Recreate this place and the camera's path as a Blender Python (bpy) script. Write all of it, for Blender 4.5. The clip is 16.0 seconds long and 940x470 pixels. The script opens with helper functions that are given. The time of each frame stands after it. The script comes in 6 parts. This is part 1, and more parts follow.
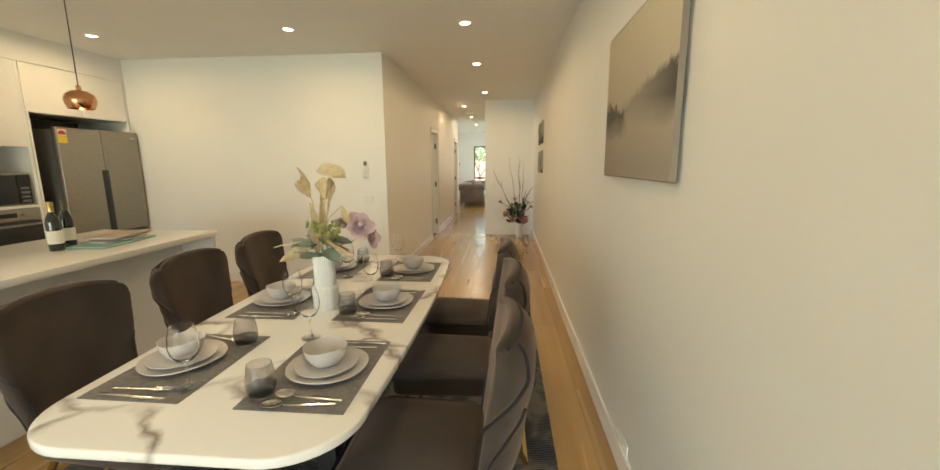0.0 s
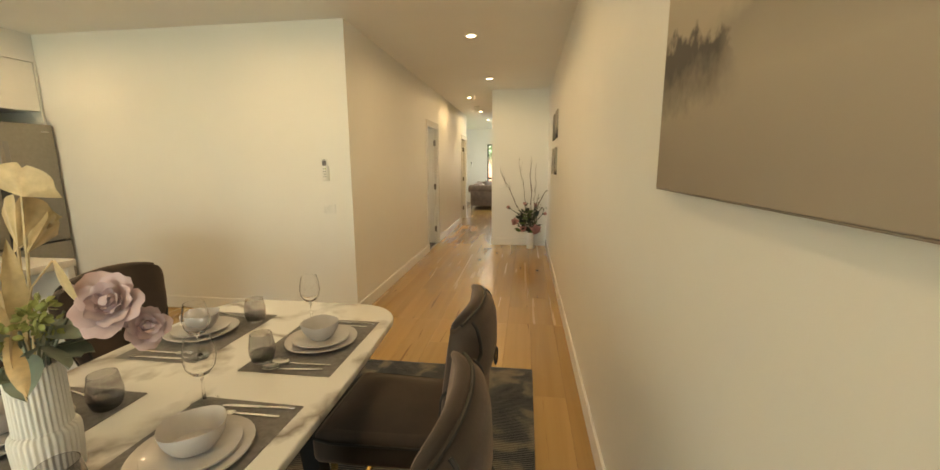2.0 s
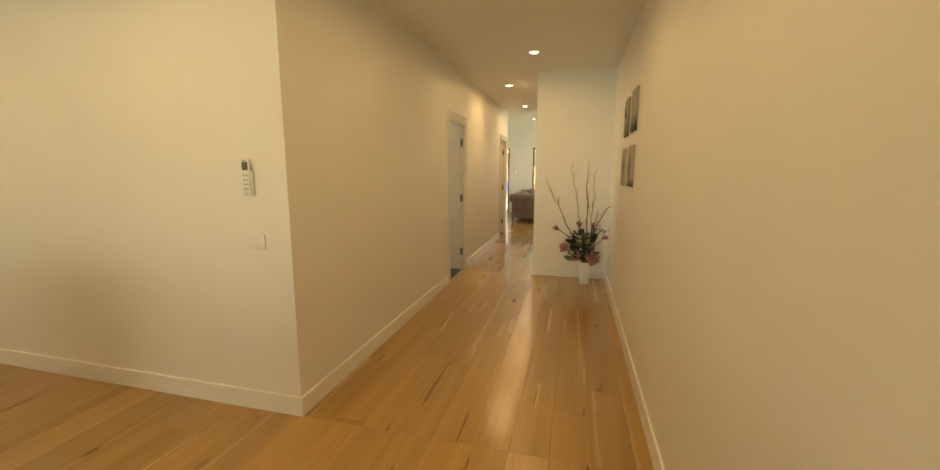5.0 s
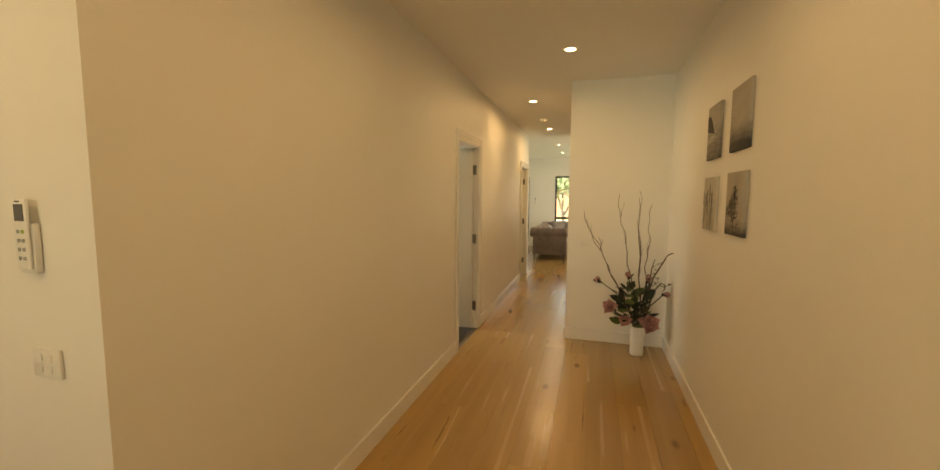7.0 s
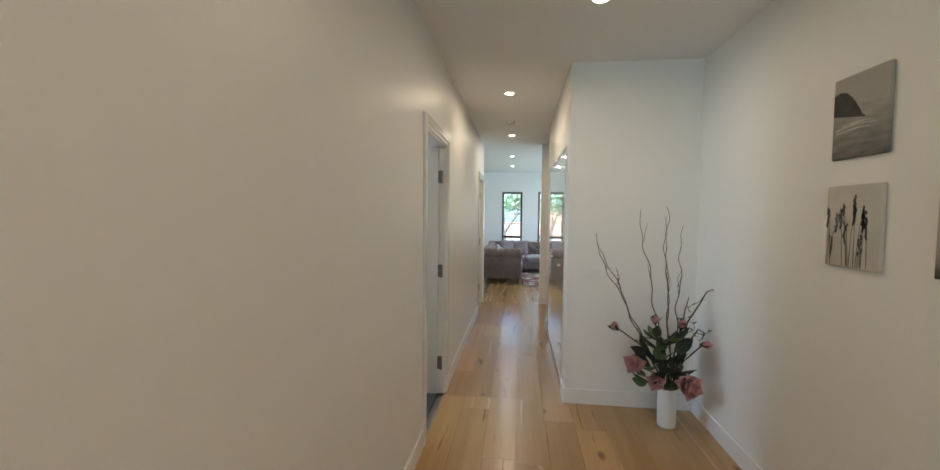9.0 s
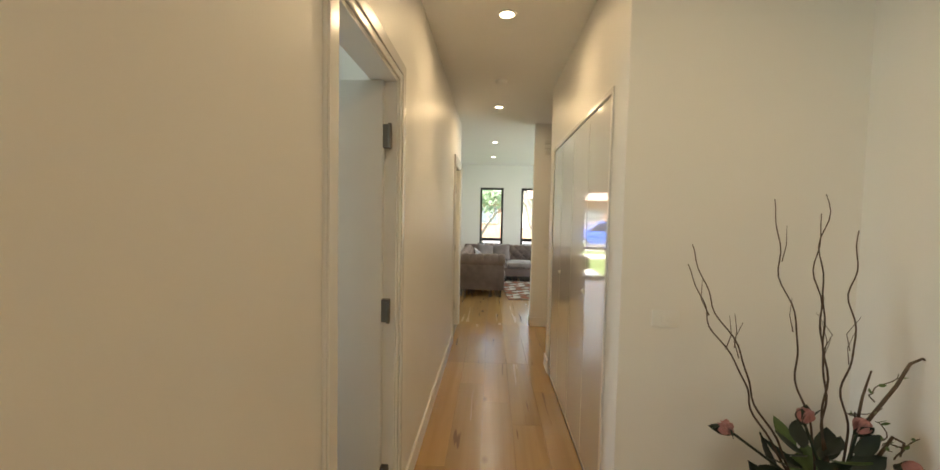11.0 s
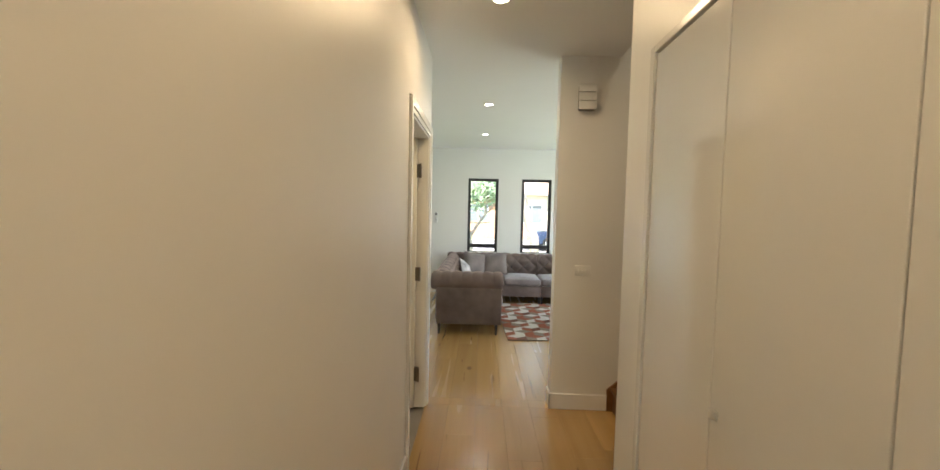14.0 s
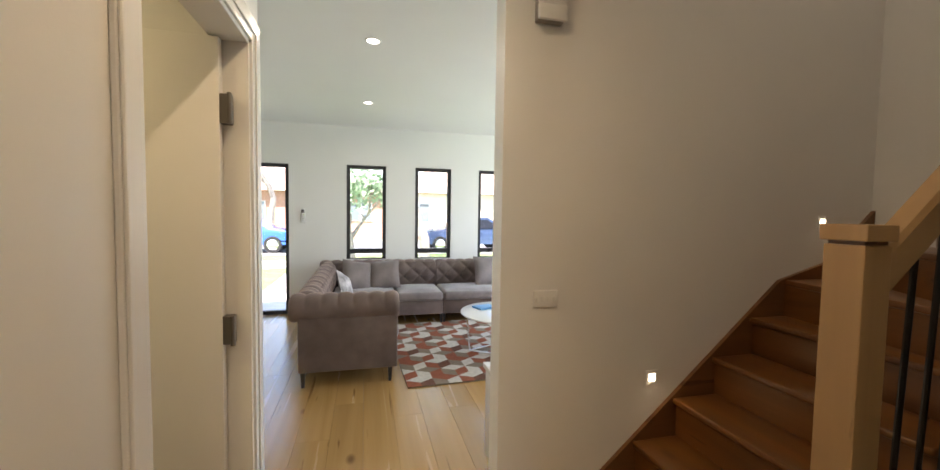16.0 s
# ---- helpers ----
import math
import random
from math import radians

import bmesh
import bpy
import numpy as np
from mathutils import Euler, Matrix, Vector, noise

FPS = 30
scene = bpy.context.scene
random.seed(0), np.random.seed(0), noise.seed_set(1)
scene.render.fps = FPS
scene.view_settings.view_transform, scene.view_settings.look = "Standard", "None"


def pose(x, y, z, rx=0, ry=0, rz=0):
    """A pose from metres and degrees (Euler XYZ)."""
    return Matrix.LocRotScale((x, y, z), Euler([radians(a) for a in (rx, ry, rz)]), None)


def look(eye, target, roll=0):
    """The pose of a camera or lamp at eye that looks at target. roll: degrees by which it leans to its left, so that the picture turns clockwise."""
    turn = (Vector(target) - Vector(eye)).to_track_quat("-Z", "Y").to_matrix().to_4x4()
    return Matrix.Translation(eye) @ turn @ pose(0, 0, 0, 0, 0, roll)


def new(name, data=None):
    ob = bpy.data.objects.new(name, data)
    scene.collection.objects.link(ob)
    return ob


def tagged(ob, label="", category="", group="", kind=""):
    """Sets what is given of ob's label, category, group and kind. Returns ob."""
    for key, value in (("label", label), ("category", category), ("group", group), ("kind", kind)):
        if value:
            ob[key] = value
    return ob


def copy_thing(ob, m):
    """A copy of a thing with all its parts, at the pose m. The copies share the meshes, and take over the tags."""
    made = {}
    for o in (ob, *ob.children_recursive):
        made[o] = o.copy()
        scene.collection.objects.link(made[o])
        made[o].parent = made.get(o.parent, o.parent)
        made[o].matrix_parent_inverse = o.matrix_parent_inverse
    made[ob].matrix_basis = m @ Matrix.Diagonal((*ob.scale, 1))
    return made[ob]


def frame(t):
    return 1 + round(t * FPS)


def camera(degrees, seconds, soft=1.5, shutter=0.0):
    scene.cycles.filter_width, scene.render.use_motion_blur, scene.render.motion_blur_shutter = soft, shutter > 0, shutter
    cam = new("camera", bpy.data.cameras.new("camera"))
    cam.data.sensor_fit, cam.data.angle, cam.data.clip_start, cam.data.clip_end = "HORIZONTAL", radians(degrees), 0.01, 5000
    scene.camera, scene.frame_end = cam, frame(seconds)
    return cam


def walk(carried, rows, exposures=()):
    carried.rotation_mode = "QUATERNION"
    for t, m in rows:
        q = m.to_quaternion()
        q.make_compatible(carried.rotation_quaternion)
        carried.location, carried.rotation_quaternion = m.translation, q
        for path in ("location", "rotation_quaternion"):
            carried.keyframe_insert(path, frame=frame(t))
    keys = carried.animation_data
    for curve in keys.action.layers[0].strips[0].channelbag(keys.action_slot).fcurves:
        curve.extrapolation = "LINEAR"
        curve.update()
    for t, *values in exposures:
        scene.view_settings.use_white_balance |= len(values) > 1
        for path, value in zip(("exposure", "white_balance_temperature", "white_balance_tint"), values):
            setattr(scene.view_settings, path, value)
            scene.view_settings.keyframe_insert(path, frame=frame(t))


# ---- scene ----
cam = camera(98.1, 16.0)
PATH = [
    (0, (1.375, 0.717, 1.439), (1.207, 2.68, 1.095), -0.3),
    (0.5, (1.478, 0.977, 1.433), (1.266, 2.935, 1.086), -0.1),
    (1, (1.537, 1.248, 1.439), (1.324, 3.207, 1.093), -0.1),
    (1.5, (1.577, 1.553, 1.447), (1.361, 3.511, 1.102), -0.1),
    (2, (1.567, 1.858, 1.442), (1.302, 3.81, 1.095), -0.2),
    (2.5, (1.553, 2.149, 1.447), (1.266, 4.097, 1.102), -0.1),
    (3, (1.573, 2.45, 1.456), (1.229, 4.391, 1.117), -0.1),
    (3.5, (1.571, 2.696, 1.442), (1.218, 4.636, 1.112), -0.2),
    (6, (1.403, 4.13, 1.44), (0.841, 6.027, 1.141), 0.3),
    (6.5, (1.344, 4.424, 1.478), (0.778, 6.327, 1.244), 0.3),
    (7, (1.213, 4.693, 1.495), (0.644, 6.602, 1.309), 0.3),
    (7.5, (1.074, 4.964, 1.506), (0.501, 6.875, 1.366), 0.5),
    (8, (0.931, 5.257, 1.502), (0.395, 7.181, 1.399), 0.5),
    (8.5, (0.748, 5.531, 1.497), (0.338, 7.486, 1.396), 0.6),
    (9, (0.589, 5.795, 1.492), (0.356, 7.779, 1.391), 0.6),
    (9.5, (0.514, 6.138, 1.484), (0.343, 8.128, 1.386), 0.8),
    (10, (0.433, 6.499, 1.458), (0.289, 8.491, 1.36), 1.1),
    (12.5, (0.409, 8.514, 1.463), (0.34, 10.51, 1.363), 0.9),
    (13, (0.389, 8.891, 1.469), (0.325, 10.887, 1.367), 1.0),
    (13.5, (0.408, 9.259, 1.462), (0.347, 11.255, 1.359), 1.1),
    (14, (0.403, 9.592, 1.495), (0.348, 11.588, 1.384), 1.3),
    (14.5, (0.374, 9.97, 1.473), (0.323, 11.966, 1.367), 1.0),
    (15, (0.38, 10.336, 1.461), (0.337, 12.333, 1.354), 0.9),
    (15.5, (0.385, 10.689, 1.458), (0.375, 12.686, 1.352), 0.7),
    (15.8, (0.372, 10.892, 1.436), (0.664, 12.869, 1.339), 0.9),
    (16, (0.395, 11.018, 1.448), (0.896, 12.952, 1.344), 0.9),
]
EXPOSURES = [(0, 2.66, 7900, 8.5), (1.5, 2.65, 8500, 8.5), (2.5, 2.61, 10000, 9.5), (3.5, 2.47, 11600, 10.5), (6, 2.36, 12400, 12.5), (7, 2.24, 13200, 14.5), (7.5, 2.19, 9400, 11.5), (8, 2.33, 6800, 9), (8.5, 2.35, 6000, 8.5), (9, 2.33, 5750, 9), (10, 2.26, 5500, 9),
             (12.5, 2.46, 11400, 9), (13.5, 2.46, 8500, 9.5), (14.5, 2.30, 6400, 11.5), (15, 2.23, 6250, 12.5), (15.5, 2.27, 6250, 14), (16, 2.41, 7000, 15.5)]
walk(cam, [(t, look(eye, target, roll)) for t, eye, target, roll in PATH], EXPOSURES)

# ---- sky, sun and lamps ----
world = bpy.data.worlds.new("sky")
scene.world = world
world.use_nodes = True
wn = world.node_tree
sky = wn.nodes.new("ShaderNodeTexSky")
sky.sky_type, sky.sun_disc = "NISHITA", False
sky.sun_elevation, sky.sun_rotation = radians(62), radians(209)
wn.nodes["Background"].inputs["Strength"].default_value = 0.15
wn.links.new(sky.outputs[0], wn.nodes["Background"].inputs["Color"])
sun = new("sun", bpy.data.lights.new("sun", "SUN"))
sun.data.energy, sun.data.angle, sun.data.color = 5.0, radians(0.5), (1.0, 0.97, 0.93)
# the sun stands high behind the house and lights the far side of the street
sun.matrix_world = look((0, 0, 20), (5.0, 9.0, 0))

LAMP_W = 1.12
WARM = (1.0, 0.77, 0.49)


def down_lamp(x, y, watts=LAMP_W, color=WARM):
    lamp = new("downlight_lamp", bpy.data.lights.new("downlight_lamp", "AREA"))
    lamp.data.shape, lamp.data.size, lamp.data.energy, lamp.data.color = "DISK", 0.075, watts, color
    lamp.data.spread = radians(170)
    lamp.matrix_world = pose(x, y, 2.64)


def daylight_lamp(x, y, z, w, h, rz, watts, color):
    lamp = new("window_light", bpy.data.lights.new("window_light", "AREA"))
    lamp.data.shape, lamp.data.size, lamp.data.size_y, lamp.data.energy, lamp.data.color = "RECTANGLE", w, h, watts, color
    lamp.matrix_world = pose(x, y, z, 90, 0, rz)


# daylight of the wide glass doors behind the dining table
daylight_lamp(-0.6, -4.45, 1.2, 3.8, 2.1, 0, 27.0, (0.70, 0.87, 1.0))
# window of the room off the hall
daylight_lamp(-2.46, 8.60, 1.5, 0.42, 0.8, -90, 4.8, (0.80, 0.92, 1.0))
# unseen fill lamp high in the stairwell, added to brighten its walls
top = new("stairwell_lamp", bpy.data.lights.new("stairwell_lamp", "AREA"))
top.data.shape, top.data.size, top.data.energy, top.data.color = "DISK", 0.5, 2.7, (1.0, 0.88, 0.7)
top.matrix_world = pose(2.1, 11.6, 5.15)
# fill lamp in an unseen side opening, added to brighten the living room
daylight_lamp(4.05, 15.3, 1.35, 2.4, 1.9, 90, 15.0, (0.74, 0.86, 1.0))

# ---- materials ----


def mat(name, color=(0.8, 0.8, 0.8), rough=0.5, metal=0.0, var=0.06, scale=8.0, bump=0.0, bscale=120.0, coat=0.0, **more):
    m = bpy.data.materials.new(name)
    m.use_nodes = True
    nt = m.node_tree
    b = nt.nodes["Principled BSDF"]
    b.inputs["Roughness"].default_value, b.inputs["Metallic"].default_value = rough, metal
    b.inputs["Coat Weight"].default_value = coat
    for key, value in more.items():
        b.inputs[key.replace("_", " ")].default_value = value
    tc = nt.nodes.new("ShaderNodeTexCoord")
    n1 = nt.nodes.new("ShaderNodeTexNoise")
    n1.inputs["Scale"].default_value, n1.inputs["Detail"].default_value = scale, 6
    nt.links.new(tc.outputs["Object"], n1.inputs["Vector"])
    ramp = nt.nodes.new("ShaderNodeValToRGB")
    ramp.color_ramp.elements[0].position, ramp.color_ramp.elements[1].position = 0.3, 0.7
    ramp.color_ramp.elements[0].color = (*[c * (1 - var) for c in color], 1)
    ramp.color_ramp.elements[1].color = (*[min(1, c * (1 + var)) for c in color], 1)
    nt.links.new(n1.outputs["Fac"], ramp.inputs["Fac"])
    nt.links.new(ramp.outputs["Color"], b.inputs["Base Color"])
    if bump:
        n2 = nt.nodes.new("ShaderNodeTexNoise")
        n2.inputs["Scale"].default_value, n2.inputs["Detail"].default_value = bscale, 4
        nt.links.new(tc.outputs["Object"], n2.inputs["Vector"])
        bp = nt.nodes.new("ShaderNodeBump")
        bp.inputs["Strength"].default_value, bp.inputs["Distance"].default_value = bump, 0.004
        nt.links.new(n2.outputs["Fac"], bp.inputs["Height"])
        nt.links.new(bp.outputs["Normal"], b.inputs["Normal"])
    return m


def glass(name, color=(1, 1, 1), rough=0.0, ior=1.45):
    m = bpy.data.materials.new(name)
    m.use_nodes = True
    b = m.node_tree.nodes["Principled BSDF"]
    b.inputs["Base Color"].default_value = (*color, 1)
    b.inputs["Roughness"].default_value, b.inputs["IOR"].default_value, b.inputs["Transmission Weight"].default_value = rough, ior, 1.0
    return m


def glow(name, color, strength):
    m = bpy.data.materials.new(name)
    m.use_nodes = True
    b = m.node_tree.nodes["Principled BSDF"]
    b.inputs["Base Color"].default_value = (0.8, 0.8, 0.8, 1)
    b.inputs["Emission Color"].default_value, b.inputs["Emission Strength"].default_value = (*color, 1), strength
    return m


def plank_mat(name, light, dark, along="Y", rough=0.34, random_tone=True, gscale=9.0, coat=0.0):
    """Oiled oak: long grain along one axis, each board with its own tone and place in the log."""
    m = bpy.data.materials.new(name)
    m.use_nodes = True
    nt = m.node_tree
    b = nt.nodes["Principled BSDF"]
    tc, info = nt.nodes.new("ShaderNodeTexCoord"), nt.nodes.new("ShaderNodeObjectInfo")
    mp = nt.nodes.new("ShaderNodeMapping")
    mp.inputs["Scale"].default_value = {"Y": (gscale, 0.32, gscale), "X": (0.8, gscale, gscale), "Z": (gscale, gscale, 0.8)}[along]
    nt.links.new(tc.outputs["Object"], mp.inputs["Vector"])
    off = nt.nodes.new("ShaderNodeVectorMath")
    off.operation = "ADD"
    mul = nt.nodes.new("ShaderNodeMath")
    mul.operation, mul.inputs[1].default_value = "MULTIPLY", 57.0
    nt.links.new(info.outputs["Random"], mul.inputs[0])
    nt.links.new(mp.outputs["Vector"], off.inputs[0])
    nt.links.new(mul.outputs[0], off.inputs[1])
    grain, fine = nt.nodes.new("ShaderNodeTexNoise"), nt.nodes.new("ShaderNodeTexNoise")
    grain.inputs["Scale"].default_value, grain.inputs["Detail"].default_value, grain.inputs["Distortion"].default_value = 1.0, 5, 0.8
    fine.inputs["Scale"].default_value, fine.inputs["Detail"].default_value = 8.0, 3
    nt.links.new(off.outputs[0], grain.inputs["Vector"])
    nt.links.new(off.outputs[0], fine.inputs["Vector"])
    ramp = nt.nodes.new("ShaderNodeValToRGB")
    ramp.color_ramp.elements[0].position, ramp.color_ramp.elements[1].position = 0.28, 0.72
    ramp.color_ramp.elements[0].color, ramp.color_ramp.elements[1].color = (*dark, 1), (*light, 1)
    mix = nt.nodes.new("ShaderNodeMath")
    mix.operation, mix.inputs[1].default_value = "MULTIPLY_ADD", 0.10
    nt.links.new(fine.outputs["Fac"], mix.inputs[0])
    sub = nt.nodes.new("ShaderNodeMath")
    sub.operation, sub.inputs[1].default_value = "SUBTRACT", 0.05
    nt.links.new(grain.outputs["Fac"], sub.inputs[0])
    nt.links.new(sub.outputs[0], mix.inputs[2])
    nt.links.new(mix.outputs[0], ramp.inputs["Fac"])
    hsv = nt.nodes.new("ShaderNodeHueSaturation")
    tone = nt.nodes.new("ShaderNodeMapRange")
    tone.inputs["To Min"].default_value, tone.inputs["To Max"].default_value = (0.87, 1.12) if random_tone else (0.97, 1.03)
    nt.links.new(info.outputs["Random"], tone.inputs["Value"])
    nt.links.new(tone.outputs[0], hsv.inputs["Value"])
    nt.links.new(ramp.outputs["Color"], hsv.inputs["Color"])
    # dark knots here and there
    vor = nt.nodes.new("ShaderNodeTexVoronoi")
    vor.inputs["Scale"].default_value = 1.0
    mk = nt.nodes.new("ShaderNodeMapping")
    mk.inputs["Scale"].default_value = (2.6, 1.3, 2.0)
    nt.links.new(tc.outputs["Object"], mk.inputs["Vector"])
    ok = nt.nodes.new("ShaderNodeVectorMath")
    ok.operation = "ADD"
    nt.links.new(mk.outputs["Vector"], ok.inputs[0])
    nt.links.new(mul.outputs[0], ok.inputs[1])
    nt.links.new(ok.outputs[0], vor.inputs["Vector"])
    kr = nt.nodes.new("ShaderNodeMapRange")
    kr.inputs["From Min"].default_value, kr.inputs["From Max"].default_value = 0.03, 0.085
    kr.inputs["To Min"].default_value, kr.inputs["To Max"].default_value = 0.75, 0.0
    nt.links.new(vor.outputs["Distance"], kr.inputs["Value"])
    km = nt.nodes.new("ShaderNodeMix")
    km.data_type = "RGBA"
    km.inputs["B"].default_value = (dark[0] * 0.3, dark[1] * 0.25, dark[2] * 0.2, 1)
    nt.links.new(kr.outputs[0], km.inputs["Factor"])
    def streak(sx, sy, lo, hi, amount, shift):
        """Long thin marks along the board, here and there."""
        m1 = nt.nodes.new("ShaderNodeMapping")
        m1.inputs["Scale"].default_value, m1.inputs["Location"].default_value = {"Y": (sx, sy, sx), "X": (sy, sx, sx), "Z": (sx, sx, sy)}[along], (shift, shift, shift)
        nt.links.new(ok.outputs[0], m1.inputs["Vector"])
        n1 = nt.nodes.new("ShaderNodeTexNoise")
        n1.inputs["Scale"].default_value, n1.inputs["Detail"].default_value, n1.inputs["Distortion"].default_value = 1.0, 4, 0.5
        nt.links.new(m1.outputs["Vector"], n1.inputs["Vector"])
        r1 = nt.nodes.new("ShaderNodeMapRange")
        r1.inputs["From Min"].default_value, r1.inputs["From Max"].default_value, r1.inputs["To Max"].default_value = lo, hi, amount
        nt.links.new(n1.outputs["Fac"], r1.inputs["Value"])
        return r1.outputs[0]
    pale = nt.nodes.new("ShaderNodeMix")
    pale.data_type = "RGBA"
    pale.inputs["B"].default_value = (min(1, light[0] * 1.25), min(1, light[1] * 1.3), min(1, light[2] * 1.4), 1)
    nt.links.new(streak(3.4, 0.22, 0.56, 0.74, 0.12, 3.0), pale.inputs["Factor"])
    nt.links.new(hsv.outputs["Color"], pale.inputs["A"])
    split = nt.nodes.new("ShaderNodeMix")
    split.data_type = "RGBA"
    split.inputs["B"].default_value = (dark[0] * 0.42, dark[1] * 0.36, dark[2] * 0.3, 1)
    nt.links.new(streak(7.5, 0.9, 0.665, 0.70, 0.75, 11.0), split.inputs["Factor"])
    nt.links.new(pale.outputs["Result"], split.inputs["A"])
    nt.links.new(split.outputs["Result"], km.inputs["A"])
    nt.links.new(km.outputs["Result"], b.inputs["Base Color"])
    rr = nt.nodes.new("ShaderNodeMapRange")
    rr.inputs["To Min"].default_value, rr.inputs["To Max"].default_value = rough - 0.05, rough + 0.08
    nt.links.new(grain.outputs["Fac"], rr.inputs["Value"])
    nt.links.new(rr.outputs[0], b.inputs["Roughness"])
    b.inputs["Coat Weight"].default_value, b.inputs["Coat Roughness"].default_value = coat, 0.2
    return m


def velvet(name, color, light=0.4):
    """Velvet: a dark pile with brushed patches and a soft sheen."""
    m = mat(name, color, 0.85, var=0.28, scale=5.0, bump=0.25, bscale=260.0)
    b = m.node_tree.nodes["Principled BSDF"]
    b.inputs["Sheen Weight"].default_value, b.inputs["Sheen Roughness"].default_value = light, 0.45
    b.inputs["Sheen Tint"].default_value = (*[min(1, c * 7.5) for c in color], 1)
    return m


WALL = mat("wall_paint", (0.80, 0.79, 0.765), 0.42, var=0.012, scale=2.2, bump=0.05, bscale=180)
CEIL = mat("ceiling_paint", (0.83, 0.825, 0.81), 0.7, var=0.01, scale=2.0, bump=0.04, bscale=150)
TRIM = mat("gloss_trim_paint", (0.82, 0.81, 0.79), 0.25, var=0.012, scale=5)
GLOSSDOOR = mat("gloss_lacquer", (0.80, 0.79, 0.765), 0.10, var=0.01, scale=3, coat=1.0, Coat_Roughness=0.02)
DOORPAINT = mat("door_paint", (0.80, 0.79, 0.77), 0.4, var=0.015, scale=4)
OAK = plank_mat("oak_floor", (0.475, 0.285, 0.106), (0.365, 0.208, 0.073), "Y", 0.24, coat=0.5)
OAKX = plank_mat("oak_stair", (0.185, 0.070, 0.016), (0.105, 0.039, 0.009), "Y", 0.33, False)
OAKPOST = plank_mat("oak_post", (0.44, 0.275, 0.125), (0.35, 0.21, 0.09), "Z", 0.4, False)
OAKRAIL = plank_mat("oak_rail", (0.44, 0.275, 0.125), (0.35, 0.21, 0.09), "X", 0.4, False)
BLACK = mat("black_frame", (0.02, 0.02, 0.022), 0.35, var=0.1, scale=20)
BLACKMETAL = mat("black_metal", (0.015, 0.015, 0.016), 0.4, 0.4, var=0.1)
STEEL = mat("brushed_steel", (0.31, 0.285, 0.25), 0.33, 0.85, var=0.05, scale=30)
CHROME = mat("chrome", (0.75, 0.75, 0.76), 0.12, 1.0, var=0.02)
SILVER = mat("cutlery_steel", (0.72, 0.70, 0.67), 0.2, 1.0, var=0.03)
GOLD = mat("gold_metal", (0.75, 0.52, 0.2), 0.25, 1.0, var=0.05)
HINGE = mat("satin_nickel", (0.20, 0.18, 0.16), 0.35, 0.9, var=0.06)
PLASTIC = mat("white_plastic", (0.78, 0.78, 0.76), 0.4, var=0.01)
GREYPLASTIC = mat("grey_plastic", (0.12, 0.12, 0.13), 0.4, var=0.02)
GLASS = glass("clear_glass", ior=1.28)
PANE = glass("window_glass", ior=1.1)
SMOKE = glass("smoked_glass", (0.72, 0.71, 0.72))
SMOKEDARK = glass("smoked_glass_dark", (0.30, 0.29, 0.30))
LAMPGLOW = glow("lamp_glow", (1.0, 0.86, 0.62), 4.0)
LAMPGLOW2 = glow("lamp_glow_day", (1.0, 0.93, 0.82), 3.5)
STEPGLOW = glow("step_light_glow", (1.0, 0.88, 0.62), 2.5)
CERAMIC = mat("grey_glaze", (0.55, 0.52, 0.52), 0.3, var=0.05, scale=25, coat=0.3)
CERAMICW = mat("white_ceramic", (0.78, 0.77, 0.75), 0.35, var=0.02, scale=20)
CHAIRV = velvet("brown_velvet", (0.050, 0.036, 0.030), 0.8)
PIPING = mat("dark_piping", (0.016, 0.013, 0.012), 0.6, var=0.1)
CARPET = mat("dark_carpet", (0.06, 0.062, 0.07), 0.95, var=0.2, scale=60, bump=0.5, bscale=300)

# ---- mesh helpers ----


def thing(name, label, category, at=(0, 0, 0), rz=0.0, group="", kind=""):
    ob = new(name)
    ob.empty_display_size = 0.05
    ob.matrix_basis = pose(*at, 0, 0, rz)
    return tagged(ob, label, category, group, kind)


def link(name, bm, material, parent=None, label="", smooth=False):
    me = bpy.data.meshes.new(name)
    bmesh.ops.recalc_face_normals(bm, faces=bm.faces)
    bm.to_mesh(me)
    bm.free()
    for m in material if isinstance(material, (list, tuple)) else [material]:
        me.materials.append(m)
    if smooth:
        me.shade_smooth()
        me.set_sharp_from_angle(angle=radians(42))
    ob = new(name, me)
    ob.parent = parent
    if label:
        ob["label"] = label
    return ob


def part(name, bm, material, parent, label="", smooth=True):
    return link(name, bm, material, parent, label, smooth)


def box(x0, x1, y0, y1, z0, z1, bm=None, bevel=0.0, seg=2, m=None):
    out = bm or bmesh.new()
    t = bmesh.new()
    v = [t.verts.new((x, y, z)) for x in (x0, x1) for y in (y0, y1) for z in (z0, z1)]
    for q in ((0, 1, 3, 2), (4, 6, 7, 5), (0, 4, 5, 1), (2, 3, 7, 6), (0, 2, 6, 4), (1, 5, 7, 3)):
        t.faces.new([v[i] for i in q])
    if bevel:
        bmesh.ops.bevel(t, geom=t.edges[:], offset=bevel, segments=seg, affect="EDGES", profile=0.5)
    return join(out, t, m)


def join(out, t, m=None):
    if m:
        bmesh.ops.transform(t, matrix=m, verts=t.verts)
    vm = {v: out.verts.new(v.co) for v in t.verts}
    for f in t.faces:
        out.faces.new([vm[v] for v in f.verts])
    t.free()
    return out


